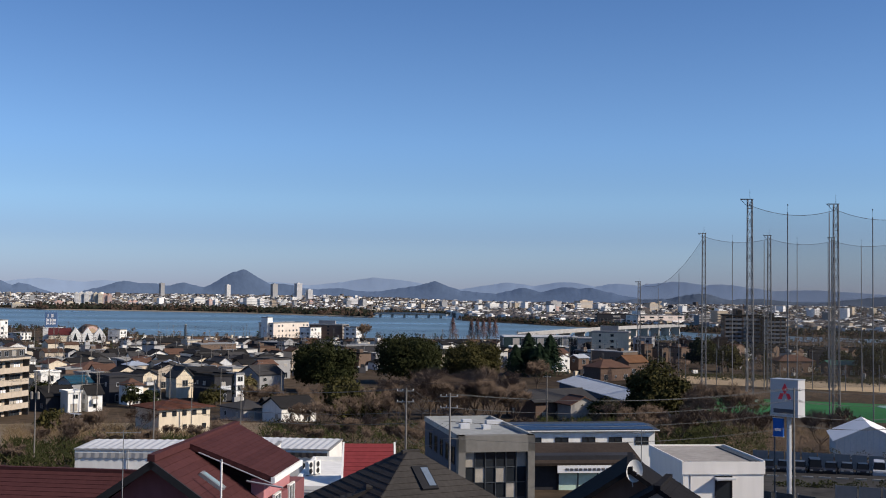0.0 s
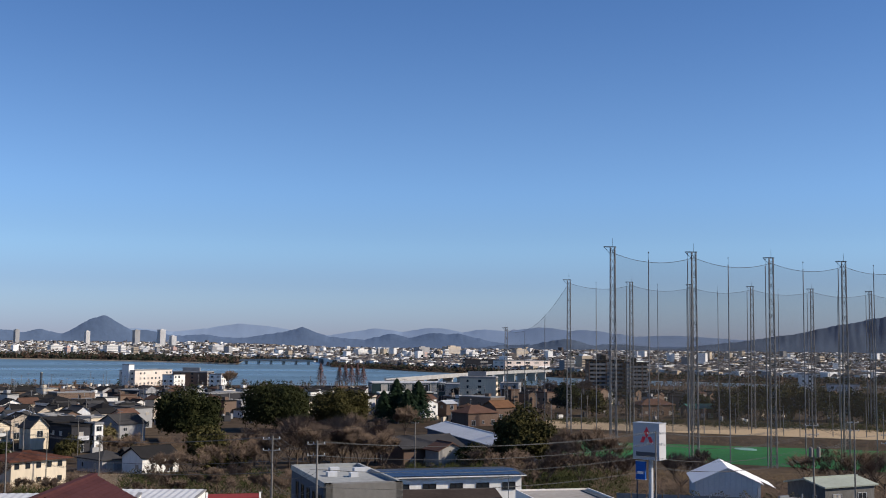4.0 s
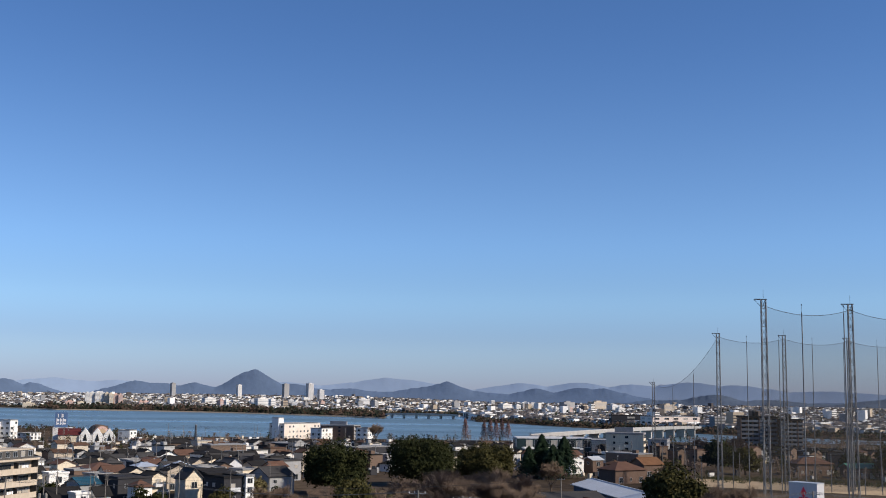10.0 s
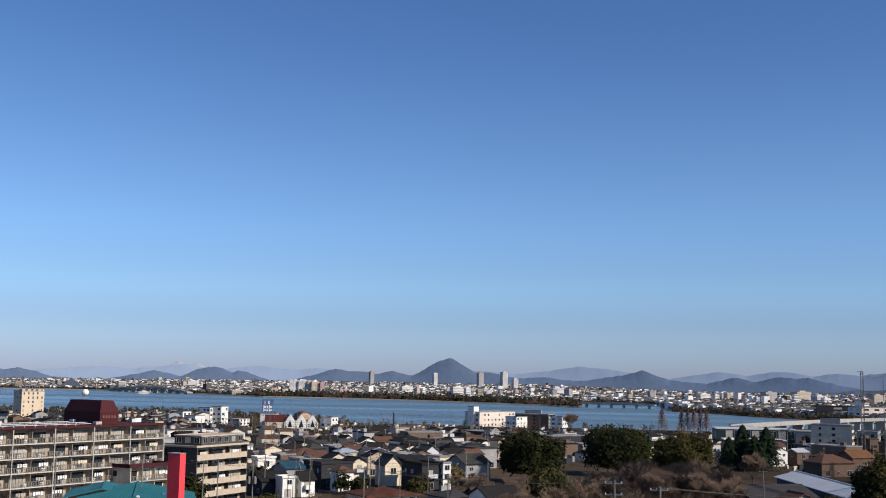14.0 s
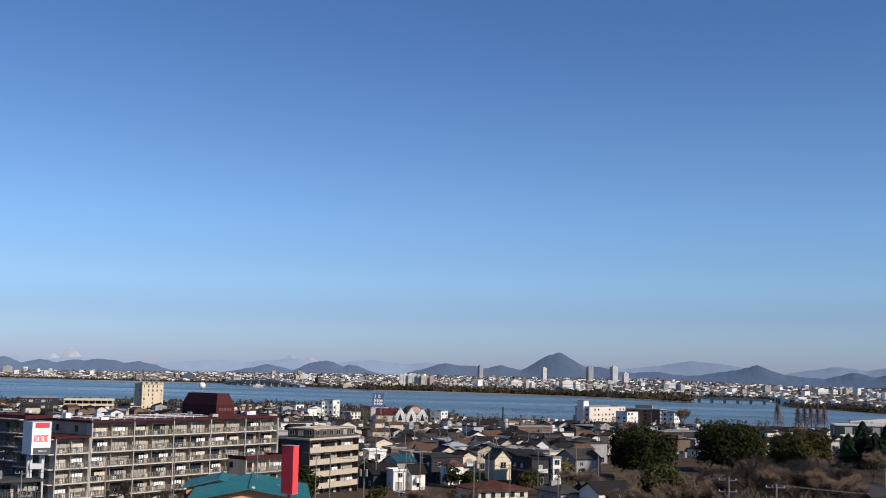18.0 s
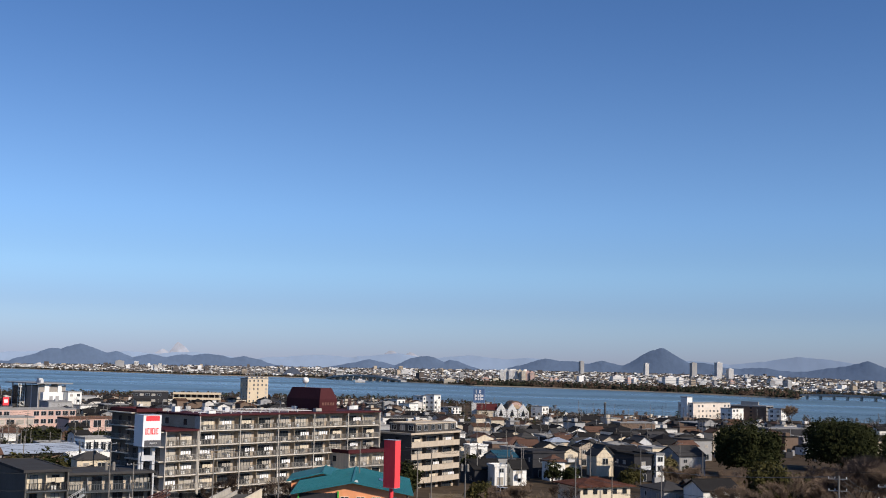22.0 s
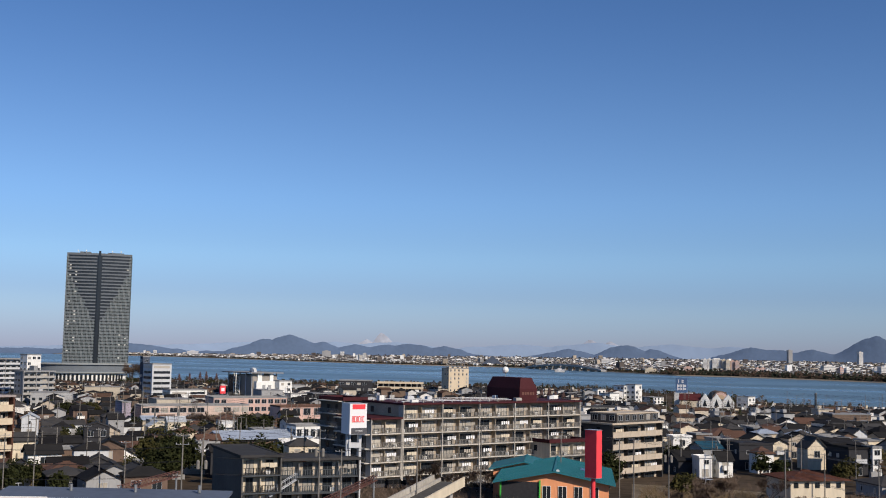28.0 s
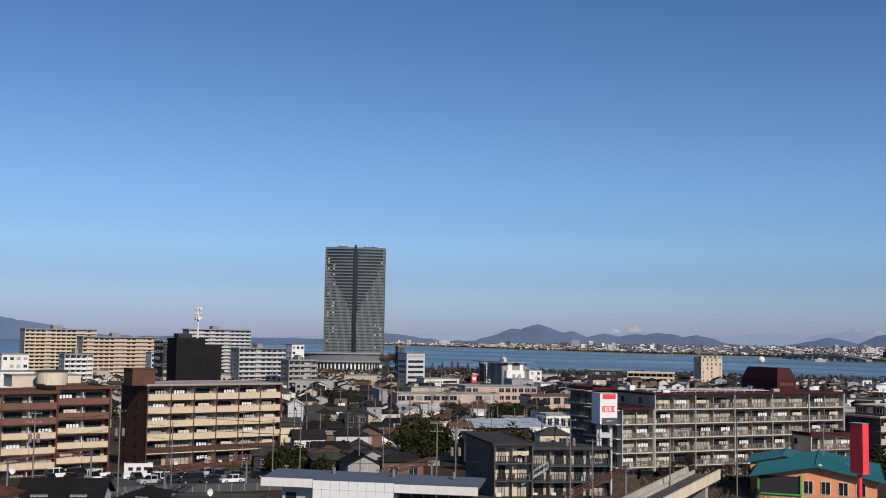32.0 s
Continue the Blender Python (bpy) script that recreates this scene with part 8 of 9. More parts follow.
lot_hedges()
rng = random.Random(77)
cols = ["white", "black", "silver", "grey_blue", "dark_grey"]
for i in range(9):
    az = -16.2 - i * 0.72
    car(*P(az, 158 + 0.5 * i), az + 270 + rng.uniform(-6, 6), ["black", "black", "dark_grey", "black", "black", "dark_grey", "black", "silver", "silver"][i], "van" if i % 4 == 3 else "sedan")
for az, D, rz, c, k in ((-24.0, 140, 20, "black", "sedan"), (-25.8, 137, 15, "white", "sedan"), (-27.2, 150, 100, "black", "van"), (-28.4, 150, 100, "silver", "van"), (-14.6, 137, 70, "white", "sedan"), (-15.3, 130, 75, "silver", "sedan"), (-27.8, 165, 90, "dark_grey", "sedan")):
    car(*P(az, D), rz, c, k)
for i in range(34):
    row = i // 12
    az = 62.2 - (i % 12) * 0.98 + 0.3 * row
    D = 222 - row * 9.5
    if 57.4 < az < 59.4 and row == 0:
        continue
    if row == 2 and (az > 58.0 or az < 51.0):
        continue
    car(*P(az, D), 80 + 180 * rng.randint(0, 1) + rng.uniform(-4, 4) - 90 * (row % 2), rng.choices(cols, (3, 5, 2, 2, 4))[0], rng.choice(("sedan", "van", "sedan")))
car(*P(58.35, 214), 60, "white", "truck")
car(*P(57.2, 206), 75, "white", "van")
car(*P(56.2, 209), 250, "white", "sedan")
for i in range(11):
    car(*P(25.6 + 0.85 * i, 214 + 3.5 * i - 0.2 * i * i), 62 + rng.uniform(-5, 5), rng.choices(cols, (2, 4, 1, 2, 4))[0], rng.choice(("sedan", "van")))
car(*P(18.0, 262), 160, "silver", "van")
car(*P(18.6, 268), 150, "grey_blue", "sedan")

# ---- orange house with the teal roof ----
ox, oy = P(25.25, 197)
oh = house(ox, oy, 24, 17.5, 24, 17.2 - ground(ox, oy), "cross", 1.7, orange_wall, roof_teal, "orange hall with a teal metal roof", windows=False, over=1.1)
g = ground(ox, oy)
for i in range(4):
    part("window", window_mesh(1.25, 1.9, white, glass, 2), None, oh, M=pose(-1.2 + i * 2.55, -12.0, 14.7 - g))
# A charcoal sheet on the wall stands for the shaded inside of a bay.
b = B()
b.box(-8.6, -12.06, 14.2 - g, -2.4, -11.9, 17.2 - g)
part("opening", b, charcoal, oh)
for q in (-8.75, -2.4):
    b = B()
    b.box(q, -12.3, -2, q + 0.25, -12.02, 17.5 - g)
    part("post", b, mat("green_paint", (0.08, 0.45, 0.08), 0.5, 0.05, 1, 0), oh)
b = B()
b.box(-8.6, -12.3, 14.3 - g, -2.3, -12.1, 14.5 - g)
part("rail", b, MATS["green_paint"], oh)
b = B()
s = 1.7 / 8.75
b.slab([(4.2, -2.5, 17.2 - g + 1.7 - 4.2 * s + 0.34), (7.0, -2.5, 17.2 - g + 1.7 - 7.0 * s + 0.34), (7.0, 1.2, 17.2 - g + 1.7 - 7.0 * s + 0.34), (4.2, 1.2, 17.2 - g + 1.7 - 4.2 * s + 0.34)], 0.06)
part("solar_panel", b, solar_blue, oh)
b = B()
b.tube((0.6, -12.02, 19.2 - g), (0.6, -12.45, 19.1 - g), 0.12, 0.3, 10)
part("flood_lamp", b, white, oh)
n = 34
for i in range(n):
    for sg in (-1, 1):
        b = B()
        yq = -13.0 + 26.0 * i / (n - 1)
        b.slab([(0, yq - 0.03, 17.2 - g + 1.7 + 0.30), (0, yq + 0.03, 17.2 - g + 1.7 + 0.30), (sg * 9.8, yq + 0.03, 17.2 - g + 1.7 - 9.8 * s + 0.30), (sg * 9.8, yq - 0.03, 17.2 - g + 1.7 - 9.8 * s + 0.30)], 0.06)
        part("roof_rib", b, roof_teal, oh)


house(*P(26.75, 210), 24, 11, 12, 17.6 - ground(*P(27.1, 203)), "cross", 1.3, orange_wall, roof_teal, "low orange wing with a teal metal roof", windows=False, over=0.8)


# ---- blue-grey roofed dealership ----
def dealership():
    x, y = P(52.3, 112)
    g = ground(x, y)
    e = thing("dealership", x, y, None, 33.5, "low dealership with white panels and grey-blue roof", "showroom")
    h = 24.1 - g
    b = B()
    b.box(1.5, 0.6, -2, 13, 4.2, h - 0.9)
    part("wall", b, pale_grey, e)
    b = B()
    b.slab([(-0.3, -0.6, h), (20.9, -0.6, h - 0.2), (20.9, 4.6, h + 0.15), (-0.3, 4.6, h + 0.35)], 0.25)
    part("roof", b, mat("grey_blue_roof", (0.11, 0.13, 0.17), 0.5, 0.12, 3, 0.15), e)
    b = B()
    b.box(-0.3, -0.68, h - 0.75, 4.9, -0.58, h + 0.06)
    part("fascia", b, white, e)
    b = B()
    b.box(12.9, -0.68, h - 0.9, 20.9, -0.58, h - 0.12)
    part("fascia", b, white, e)
    for i in range(9):
        for k in range(5):
            b = B()
            b.box(4.95 + i * 0.88, -0.75, h - 0.85 * (k + 1) - 0.02, 4.95 + i * 0.88 + 0.86, -0.6, h - 0.85 * k - 0.04)
            part("wall_panel", b, sign_white, e)
    for i in range(6):
        b = B()
        b.box(13.2 + i * 1.2, 0.4, h - 4, 14.3 + i * 1.2, 0.58, h - 1.1)
        part("pane", b, glass, e)
    part("window", window_mesh(0.9, 1.1, dark_frame, glass, 1), None, e, M=pose(2.4, 0.6, h - 2.6))
    for i in range(3):
        b = B()
        b.tube((6 + i * 6, 3, h + 0.1), (6 + i * 6, 3, h + 0.8), 0.15, 0.15, 8)
        part("roof_vent", b, galv, e)


dealership()


def truss(p, q, s, label, m=None):
    """A long lattice beam with four chords."""
    p, q = Vector(p), Vector(q)
    e = new("lattice_beam")
    tagged(e, label, "beam", "lattice beams")
    d = (q - p).normalized()
    u = Vector((0, 0, 1))
    v = d.cross(u).normalized()
    off = [v * s + u * s, -v * s + u * s, -v * s - u * s, v * s - u * s]
    for o in off:
        b = B()
        b.tube(p + o, q + o, 0.06, 0.06, 4)
        part("chord", b, m or rust_steel, e)
    n = int((q - p).length / (2.2 * s))
    for k in range(4):
        b = B()
        for i in range(n):
            a, c = p.lerp(q, i / n), p.lerp(q, (i + 1) / n)
            b.tube(a + off[k], c + off[(k + 1) % 4], 0.045, 0.045, 3)
        part("lacing", b, m or rust_steel, e)
    for f in (0.02, 0.98):
        c = p.lerp(q, f)
        b = B()
        b.tube((c.x, c.y, ground(c.x, c.y) - 0.5), (c.x, c.y, c.z + s), 0.18, 0.14, 6)
        part("post", b, galv, e)


def up(t_az, D, z):
    x, y = P(t_az, D)
    return (x, y, z)


truss(up(57.3, 168, 18.0), up(53.2, 186, 18.2), 0.4, "rusty red lattice beam over the tracks")
truss(up(46.7, 155, 19.3), up(44.0, 168, 19.8), 0.38, "rusty red lattice beam over the tracks")
truss(up(37.4, 150, 17.4), up(34.3, 175, 18.5), 0.36, "rusty red lattice beam over the tracks")
truss(up(64.5, 185, 18.0), up(60.6, 196, 18.2), 0.36, "rusty red lattice beam over the tracks")


# concrete ramp
def ramp():
    p, q = Vector(up(35.6, 146, 14.4)), Vector(up(30.6, 172, 18.4))
    d = q - p
    L = math.hypot(d.x, d.y)
    e = thing("ramp", p.x, p.y, 0, math.degrees(math.atan2(d.y, d.x)), "inclined concrete ramp with cream parapets", "ramp")
    for y0, y1, lo, hi, m, nm in ((-2.4, 2.4, -0.5, 0, asphalt, "deck"), (-2.7, -2.4, -0.5, 0.9, cream, "parapet"), (2.4, 2.7, -0.5, 0.9, old_concrete, "parapet"), (1.3, 1.6, 0, 0.5, old_concrete, "kerb")):
        b = B()
        vs = [(xx, yy, zz + k) for xx, zz in ((0, p.z), (L, q.z)) for yy in (y0, y1) for k in (lo, hi)]
        b.add(vs, [(0, 1, 3, 2), (4, 6, 7, 5), (0, 4, 5, 1), (2, 3, 7, 6), (1, 5, 7, 3), (0, 2, 6, 4)])
        part(nm, b, m, e)
    for f in (0.1, 0.5, 0.93):
        b = B()
        c = p.lerp(q, f)
        b.box(f * L - 0.4, -1.5, ground(c.x, c.y) - 1, f * L + 0.4, 1.5, c.z - 0.45)
        part("pier", b, concrete, e)
    keep((p.x + q.x) / 2, (p.y + q.y) / 2, 10)


ramp()
# roofs at the lower left
house(*P(61.8, 138), 50, 9, 7, 19.2 - ground(*P(61.8, 138)), "gable", 1.5, pale_grey, roof_black, "building with a black metal roof and pale walls", storeys=2)
house(*P(65.6, 126), 30, 5, 6, 21.2 - ground(*P(65.6, 126)), "hip", 1.4, cream, roof_rust, "small house with a red tiled roof", storeys=2)
house(*P(57.9, 132), 40, 5.5, 6, 19.6 - ground(*P(57.9, 132)), "hip", 1.1, brown_wall, roof_black, "small house with a black roof")
house(*P(54.7, 122), 45, 9, 6, 20.2 - ground(*P(54.7, 122)), "flat", 0, grey_wall, roof_grey, "low grey building with a flat roof")
dish(*P(64.2, 128), 23.2, 0.3, 60)
dish(*P(55.0, 120), 21.6, 0.3, 60)

# ---- utility poles and cables ----
POLES = [(1.72, 104, 29.3, 10, 0), (-0.5, 100, 29.2, 8, 0), (-17.4, 118, 29.0, 0, 0), (-24.85, 128, 29.6, 5, 1), (-26.7, 150, 28.6, 5, 0), (-28.2, 146, 27.5, 5, 0), (14.2, 150, 26.5, 0, 0), (19.7, 165, 26.5, 0, 1), (21.4, 170, 25.8, 0, 0), (43.8, 140, 27.6, 40, 0), (42.85, 138, 27.2, 40, 1), (37.1, 150, 27.6, 35, 1), (63.3, 140, 28.6, 60, 1), (59.4, 160, 27.5, 60, 1), (50.65, 205, 25.5, 50, 0), (36.0, 155, 24.5, 35, 0), (32.2, 165, 25.6, 30, 0), (29.0, 185, 26.0, 30, 0), (25.0, 200, 24.5, 20, 0), (22.1, 215, 22.5, 20, 0), (17.6, 296, 18.2, 0, 0), (16.9, 292, 18.5, 0, 0), (11.0, 300, 18.0, 0, 0), (9.1, 310, 19.0, 0, 0), (12.4, 222, 20.5, 0, 0), (10.0, 215, 20.5, 0, 0), (-5.4, 225, 22, 0, 0), (-7.6, 440, 20.5, 0, 0), (48.3, 260, 20.5, 40, 0), (46.2, 300, 18.5, 40, 0), (47.7, 215, 23.0, 40, 0), (41.0, 345, 17.5, 40, 0), (35.6, 420, 17.5, 40, 0), (53.5, 230, 22.5, 60, 0), (56.9, 190, 23.5, 60, 0), (52.0, 190, 24.0, 60, 0), (46.5, 205, 21.5, 40, 0), (13.9, 330, 16.8, 0, 0), (18.9, 420, 15.5, 0, 0), (15.0, 430, 15.5, 0, 0), (12.2, 450, 15.0, 0, 0), (8.0, 470, 15.0, 0, 0)]
tops = []
for az, D, z1, rz, tr in POLES:
    x, y = P(az, D)
    utility_pole(x, y, z1 - ground(x, y), rz, 2 if D < 152 else 1, transformer=bool(tr))
    tops.append((x, y, z1))


def spans(i, j, n=3, dz=0.0):
    out = []
    for k in range(n):
        o = (-0.9 + 0.9 * k)
        p, q = tops[i], tops[j]
        out.append(((p[0] + o * 0.7, p[1] + 0.15, p[2] - 0.1 - dz), (q[0] + o * 0.7, q[1] + 0.15, q[2] - 0.1 - dz), 0.9))
    return out


# Street cables are coloured a lighter grey to read as sunlit.
wires(spans(0, 1, 3, 1.1) + spans(0, 1, 2, 4.0) + spans(1, 2, 2, 1.2) + spans(1, 2, 2, 3.9) + spans(2, 3, 3, 1.2) + spans(2, 3, 3, 3.6) + spans(6, 0, 3, 3.2) + spans(3, 4, 3, 2.0) + spans(0, 1) + spans(0, 1, 2, 2.6) + spans(1, 2) + spans(1, 2, 2, 2.4) + spans(2, 3) + spans(2, 3, 2, 2.6) + spans(3, 4) + spans(3, 5, 2) + spans(6, 0) + spans(6, 0, 2, 2.2) + spans(7, 6) + spans(8, 7), "overhead cables along the street, coloured grey to look sunlit", mat("sunlit_grey_cable", (0.13, 0.13, 0.125), 0.6, 0.1, 1, 0))
wires(spans(12, 13, 3, 2) + spans(13, 9, 3, 1.5) + spans(13, 9, 3, 3.2) + spans(13, 9, 2, 5) + spans(10, 11, 3, 2) + spans(10, 11, 3, 4) + spans(11, 15, 3, 2.4) + spans(9, 10, 2) + spans(10, 11) + spans(11, 15, 2) + spans(15, 16) + spans(12, 13) + spans(13, 9) + spans(16, 17) + spans(17, 18) + spans(18, 19) + spans(13, 33, 2) + spans(14, 9, 2), "black overhead cables along the railway")
wires(spans(22, 23, 2) + spans(20, 21, 2) + spans(21, 22, 2) + spans(24, 25, 2) + spans(25, 26, 2) + spans(28, 29, 2) + spans(29, 31, 2) + spans(30, 28, 2), "black overhead cables among the houses")

# ---- trees of the park and the banks ----
broadleaf(*P(5.94, 352), 17.2, 12.2, 1, leaf, "broad dark evergreen camphor tree", n=15000, size=0.4, lobes_n=16)
broadleaf(*P(1.5, 396), 17.6, 13.6, 2, leaf, "broad dark evergreen camphor tree beside its twin", n=15000, size=0.4, lobes_n=16)
broadleaf(*P(-1.55, 420), 14.6, 11.4, 3, leaf_olive, "rounded olive-green camphor tree", n=12000, size=0.4, lobes_n=15)
broadleaf(*P(4.9, 238), 11.0, 4.9, 4, leaf_olive, "olive-brown evergreen tree among bare trees", n=2600, size=0.42)
broadleaf(*P(3.6, 250), 7.5, 4.0, 14, leaf_olive, "low olive-brown evergreen tree", n=1500, size=0.42)
broadleaf(*P(-10.9, 268), 14.6, 7.9, 5, leaf_olive, "large olive evergreen tree by the golf range", n=6000, size=0.45)
broadleaf(*P(-10.2, 270), 8.0, 5.5, 15, leaf, "dark evergreen shrub tree on the bank", n=1600, size=0.45)
broadleaf(*P(-8.4, 262), 6.0, 4.5, 16, leaf, "low dark evergreen on the bank", n=1300, size=0.45)
broadleaf(*P(18.9, 232), 4.6, 3.2, 17, leaf_olive, "rounded evergreen shrub in the field", n=1000, size=0.35)
broadleaf(*P(14.4, 305), 5, 2.6, 18, leaf, "clipped dark evergreen beside a house", n=900, size=0.35)
broadleaf(*P(22.6, 246), 8.0, 3.2, 19, leaf, "dark evergreen beside the beige flats", n=1500, size=0.4)
for i, (az, D, h, r) in enumerate(((10.5, 325, 8, 2.3), (10.0, 327, 7.5, 2.2), (9.6, 330, 7, 2.2))):
    broadleaf(*P(az, D), h, r, 30 + i, leaf_bamboo, "tall yellowish bamboo clump by houses", n=1000, size=0.4, squash=1.5)
for i, (az, D, h, r) in enumerate(((-4.45, 452, 16.5, 8.5), (-5.55, 446, 16, 9.0), (-3.8, 448, 12, 6.5), (-5.0, 440, 13, 8))):
    conifer(*P(az, D), h, r, 50 + i, "tall dark green conifer", group="conifers", n=4200, fine=0.8)
bare_tree(*P(-19.7, 236), 8.0, 90, "wide bare tree at the edge of the turf", fine=3, spread=1.5, group="bare park trees")
bare_tree(*P(-27.2, 232), 8.5, 91, "wide bare tree at the edge of the turf", fine=3, spread=1.3, group="bare park trees")
for i, (az, D, h) in enumerate(((-18.6, 205, 8.5), (-25.6, 228, 8), (-26.4, 215, 9.5), (-28.0, 222, 9), (-24.4, 236, 7), (-15.2, 215, 8), (-12.0, 205, 8.5), (-10.6, 212, 8))):
    bare_tree(*P(az, D), h, 500 + i, "wide bare tree with thin dark branches", fine=3, spread=1.2, group="bare park trees")
PARK = [(1.6, 238, 10), (-0.2, 240, 10.5), (-1.3, 244, 11), (-2.6, 242, 11), (-3.8, 246, 10), (0.5, 272, 11.5), (-1.2, 275, 12), (-3.4, 280, 11), (2.6, 268, 10), (3.4, 278, 9), (5.2, 275, 8), (-13.3, 240, 9.5), (-15.4, 250, 9), (2.2, 250, 9), (0.9, 262, 12), (-0.6, 256, 11), (-1.8, 262, 12.5), (-3.0, 255, 10.5), (0.2, 285, 13), (-2.2, 290, 12), (-4.9, 378, 10), (2.9, 235, 8), (4.0, 226, 8.5), (5.8, 222, 8), (6.6, 262, 9), (7.0, 228, 6), (9.2, 285, 8.5), (8.3, 292, 8), (-12.9, 255, 10), (-13.8, 262, 9), (-14.6, 245, 11), (-16.0, 236, 6), (-27.6, 236, 8), (17.0, 205, 6), (18.2, 196, 5.5), (14.9, 214, 6)] + [(20.6 - 1.2 * i, 160 + (i * 37) % 45, 3.2 + (i * 13) % 3 * 0.6) for i in range(9)] + [(8.4 - 1.0 * i, 165 + (i * 29) % 50, 3.8 + (i * 17) % 3 * 0.8) for i in range(14)] + [(-7.2 - 1.3 * i, 190 + (i * 31) % 46, 5 + (i * 7) % 4) for i in range(6)] + [(27 + 0.9 * i, 200 + (i * 17) % 30, 4 + i % 3) for i in range(7)]
for i, (az, D, h) in enumerate(PARK):
    bare_tree(*P(az, D), h, 100 + i, "bare grey-brown winter tree with fine twigs", group="bare park trees", fine=5 if h > 9.5 else 3, spread=0.55 if h > 9.5 else 0.95)
for i, (az, D, h, m) in enumerate(((-0.6, 880, 17, 1), (-1.55, 890, 15, 1), (-1.85, 885, 16.5, 1), (-2.15, 880, 16, 1), (-2.45, 890, 16.5, 1), (-2.75, 885, 15, 1), (3.9, 800, 13, 0), (25.6, 620, 14, 1), (26.0, 625, 13.5, 1), (24.9, 630, 12, 1), (25.3, 615, 13, 1), (43.6, 1180, 9.5, 1), (43.1, 1180, 10.5, 1), (42.8, 1175, 11, 1), (44.1, 1170, 9, 1), (42.3, 1180, 9.5, 1), (45.9, 1120, 22, 0), (46.4, 1125, 20, 0), (-12.2, 640, 12, 0), (-13.6, 600, 12, 0), (-14.0, 660, 12, 0))):
    if m:
        conifer(*P(az, D), h, h * 0.33, 200 + i, "bare red-brown metasequoia tree by the lake", twig_red, group="lakeside metasequoias", n=2600, fine=0.45)
        continue
    bare_tree(*P(az, D), h, 200 + i, "bare brown winter tree by the water", twig, group="lakeside bare trees", fine=7)
for i in range(8):
    bare_tree(*P(43.6 - 0.33 * i, 432 + (i * 5) % 9), 6.5 + (i * 7) % 3, 400 + i, "wide bare brown tree before the school", twig, group="school trees", fine=5, spread=0.8)
for i, (az, D, h, r) in enumerate(((45.0, 258, 12, 4.8), (43.9, 256, 12.5, 5.0), (44.6, 246, 9.5, 4.2), (41.5, 240, 9.5, 3.0), (41.0, 243, 9, 2.8), (40.1, 236, 10.5, 3.2), (39.5, 238, 9, 2.8), (40.7, 420, 8, 4), (39.9, 425, 7, 4), (38.7, 415, 8, 4.5), (37.6, 410, 7, 4.5), (49.3, 520, 7, 5), (48.2, 530, 7, 5), (36.6, 260, 6, 3.5), (-13.1, 520, 15, 8), (-14.3, 500, 12, 7), (-21.0, 500, 14, 9), (-22.4, 505, 16, 11), (-23.9, 510, 17, 11), (-25.2, 500, 15, 10), (-26.6, 505, 14, 9), (-27.8, 500, 13, 9), (-29.4, 505, 14, 10), (-19.3, 530, 10, 7), (27.9, 620, 9, 4.5), (25.9, 660, 8, 5), (28.6, 640, 8, 4.5))):
    broadleaf(*P(az, D), h, r, 300 + i, leaf if i % 3 else leaf_olive, "dark evergreen tree among the roofs" if az > 0 else "dark evergreen tree behind the golf range", n=3200 if D > 480 else 1500, size=0.55 if D > 400 else 0.42, group="town evergreens")


# scrub, dry grass and hedges of the banks: past counting
def scrub():
    rng = random.Random(21)
    for m, n, lab, zones in ((twig, 3200, "tangled brown winter scrub on the banks", ((-30, -5, 205, 262), (-30, -14, 178, 240), (-30, -14, 178, 225), (-5, 9, 150, 250), (-5, 9, 150, 215), (9, 21, 150, 260), (24, 36, 165, 236), (-30, -12, 356, 384))), (leaf, 3200, "dark green hedge plants and shrubs", ((-16, -5, 180, 262), (-14, -7, 200, 262), (-5, 9, 150, 240), (-30, -12, 440, 470), (9, 21, 150, 200))), (mat("dry_grass", (0.15, 0.11, 0.065), 0.95, 0.25, 1.0, 0, island=0.6), 1700, "dry yellow-brown grass tufts", ((12, 21, 200, 240), (-30, -13, 225, 262), (-14, 8, 300, 345)))):
        b = B()
        for _ in range(n):
            a0, a1, d0, d1 = rng.choice(zones)
            x, y = P(rng.uniform(a0, a1), rng.uniform(d0, d1))
            z = ground(x, y)
            s = rng.uniform(0.5, 1.5) if m is not leaf else rng.uniform(0.7, 1.6)
            for _ in range(18):
                p = Vector((x + rng.gauss(0, s * 0.5), y + rng.gauss(0, s * 0.5), z + rng.uniform(0, s)))
                u = Vector((rng.uniform(-1, 1), rng.uniform(-1, 1), rng.uniform(0, 1.4))).normalized() * s * rng.uniform(0.4, 0.9)
                o = u.orthogonal().normalized() * (0.03 if m is not leaf else 0.1)
                b.add([p - o, p + o, p + u], [(0, 1, 2)])
        solo("scrub", b, m, lab, "scrub", kind="stuff")


scrub()


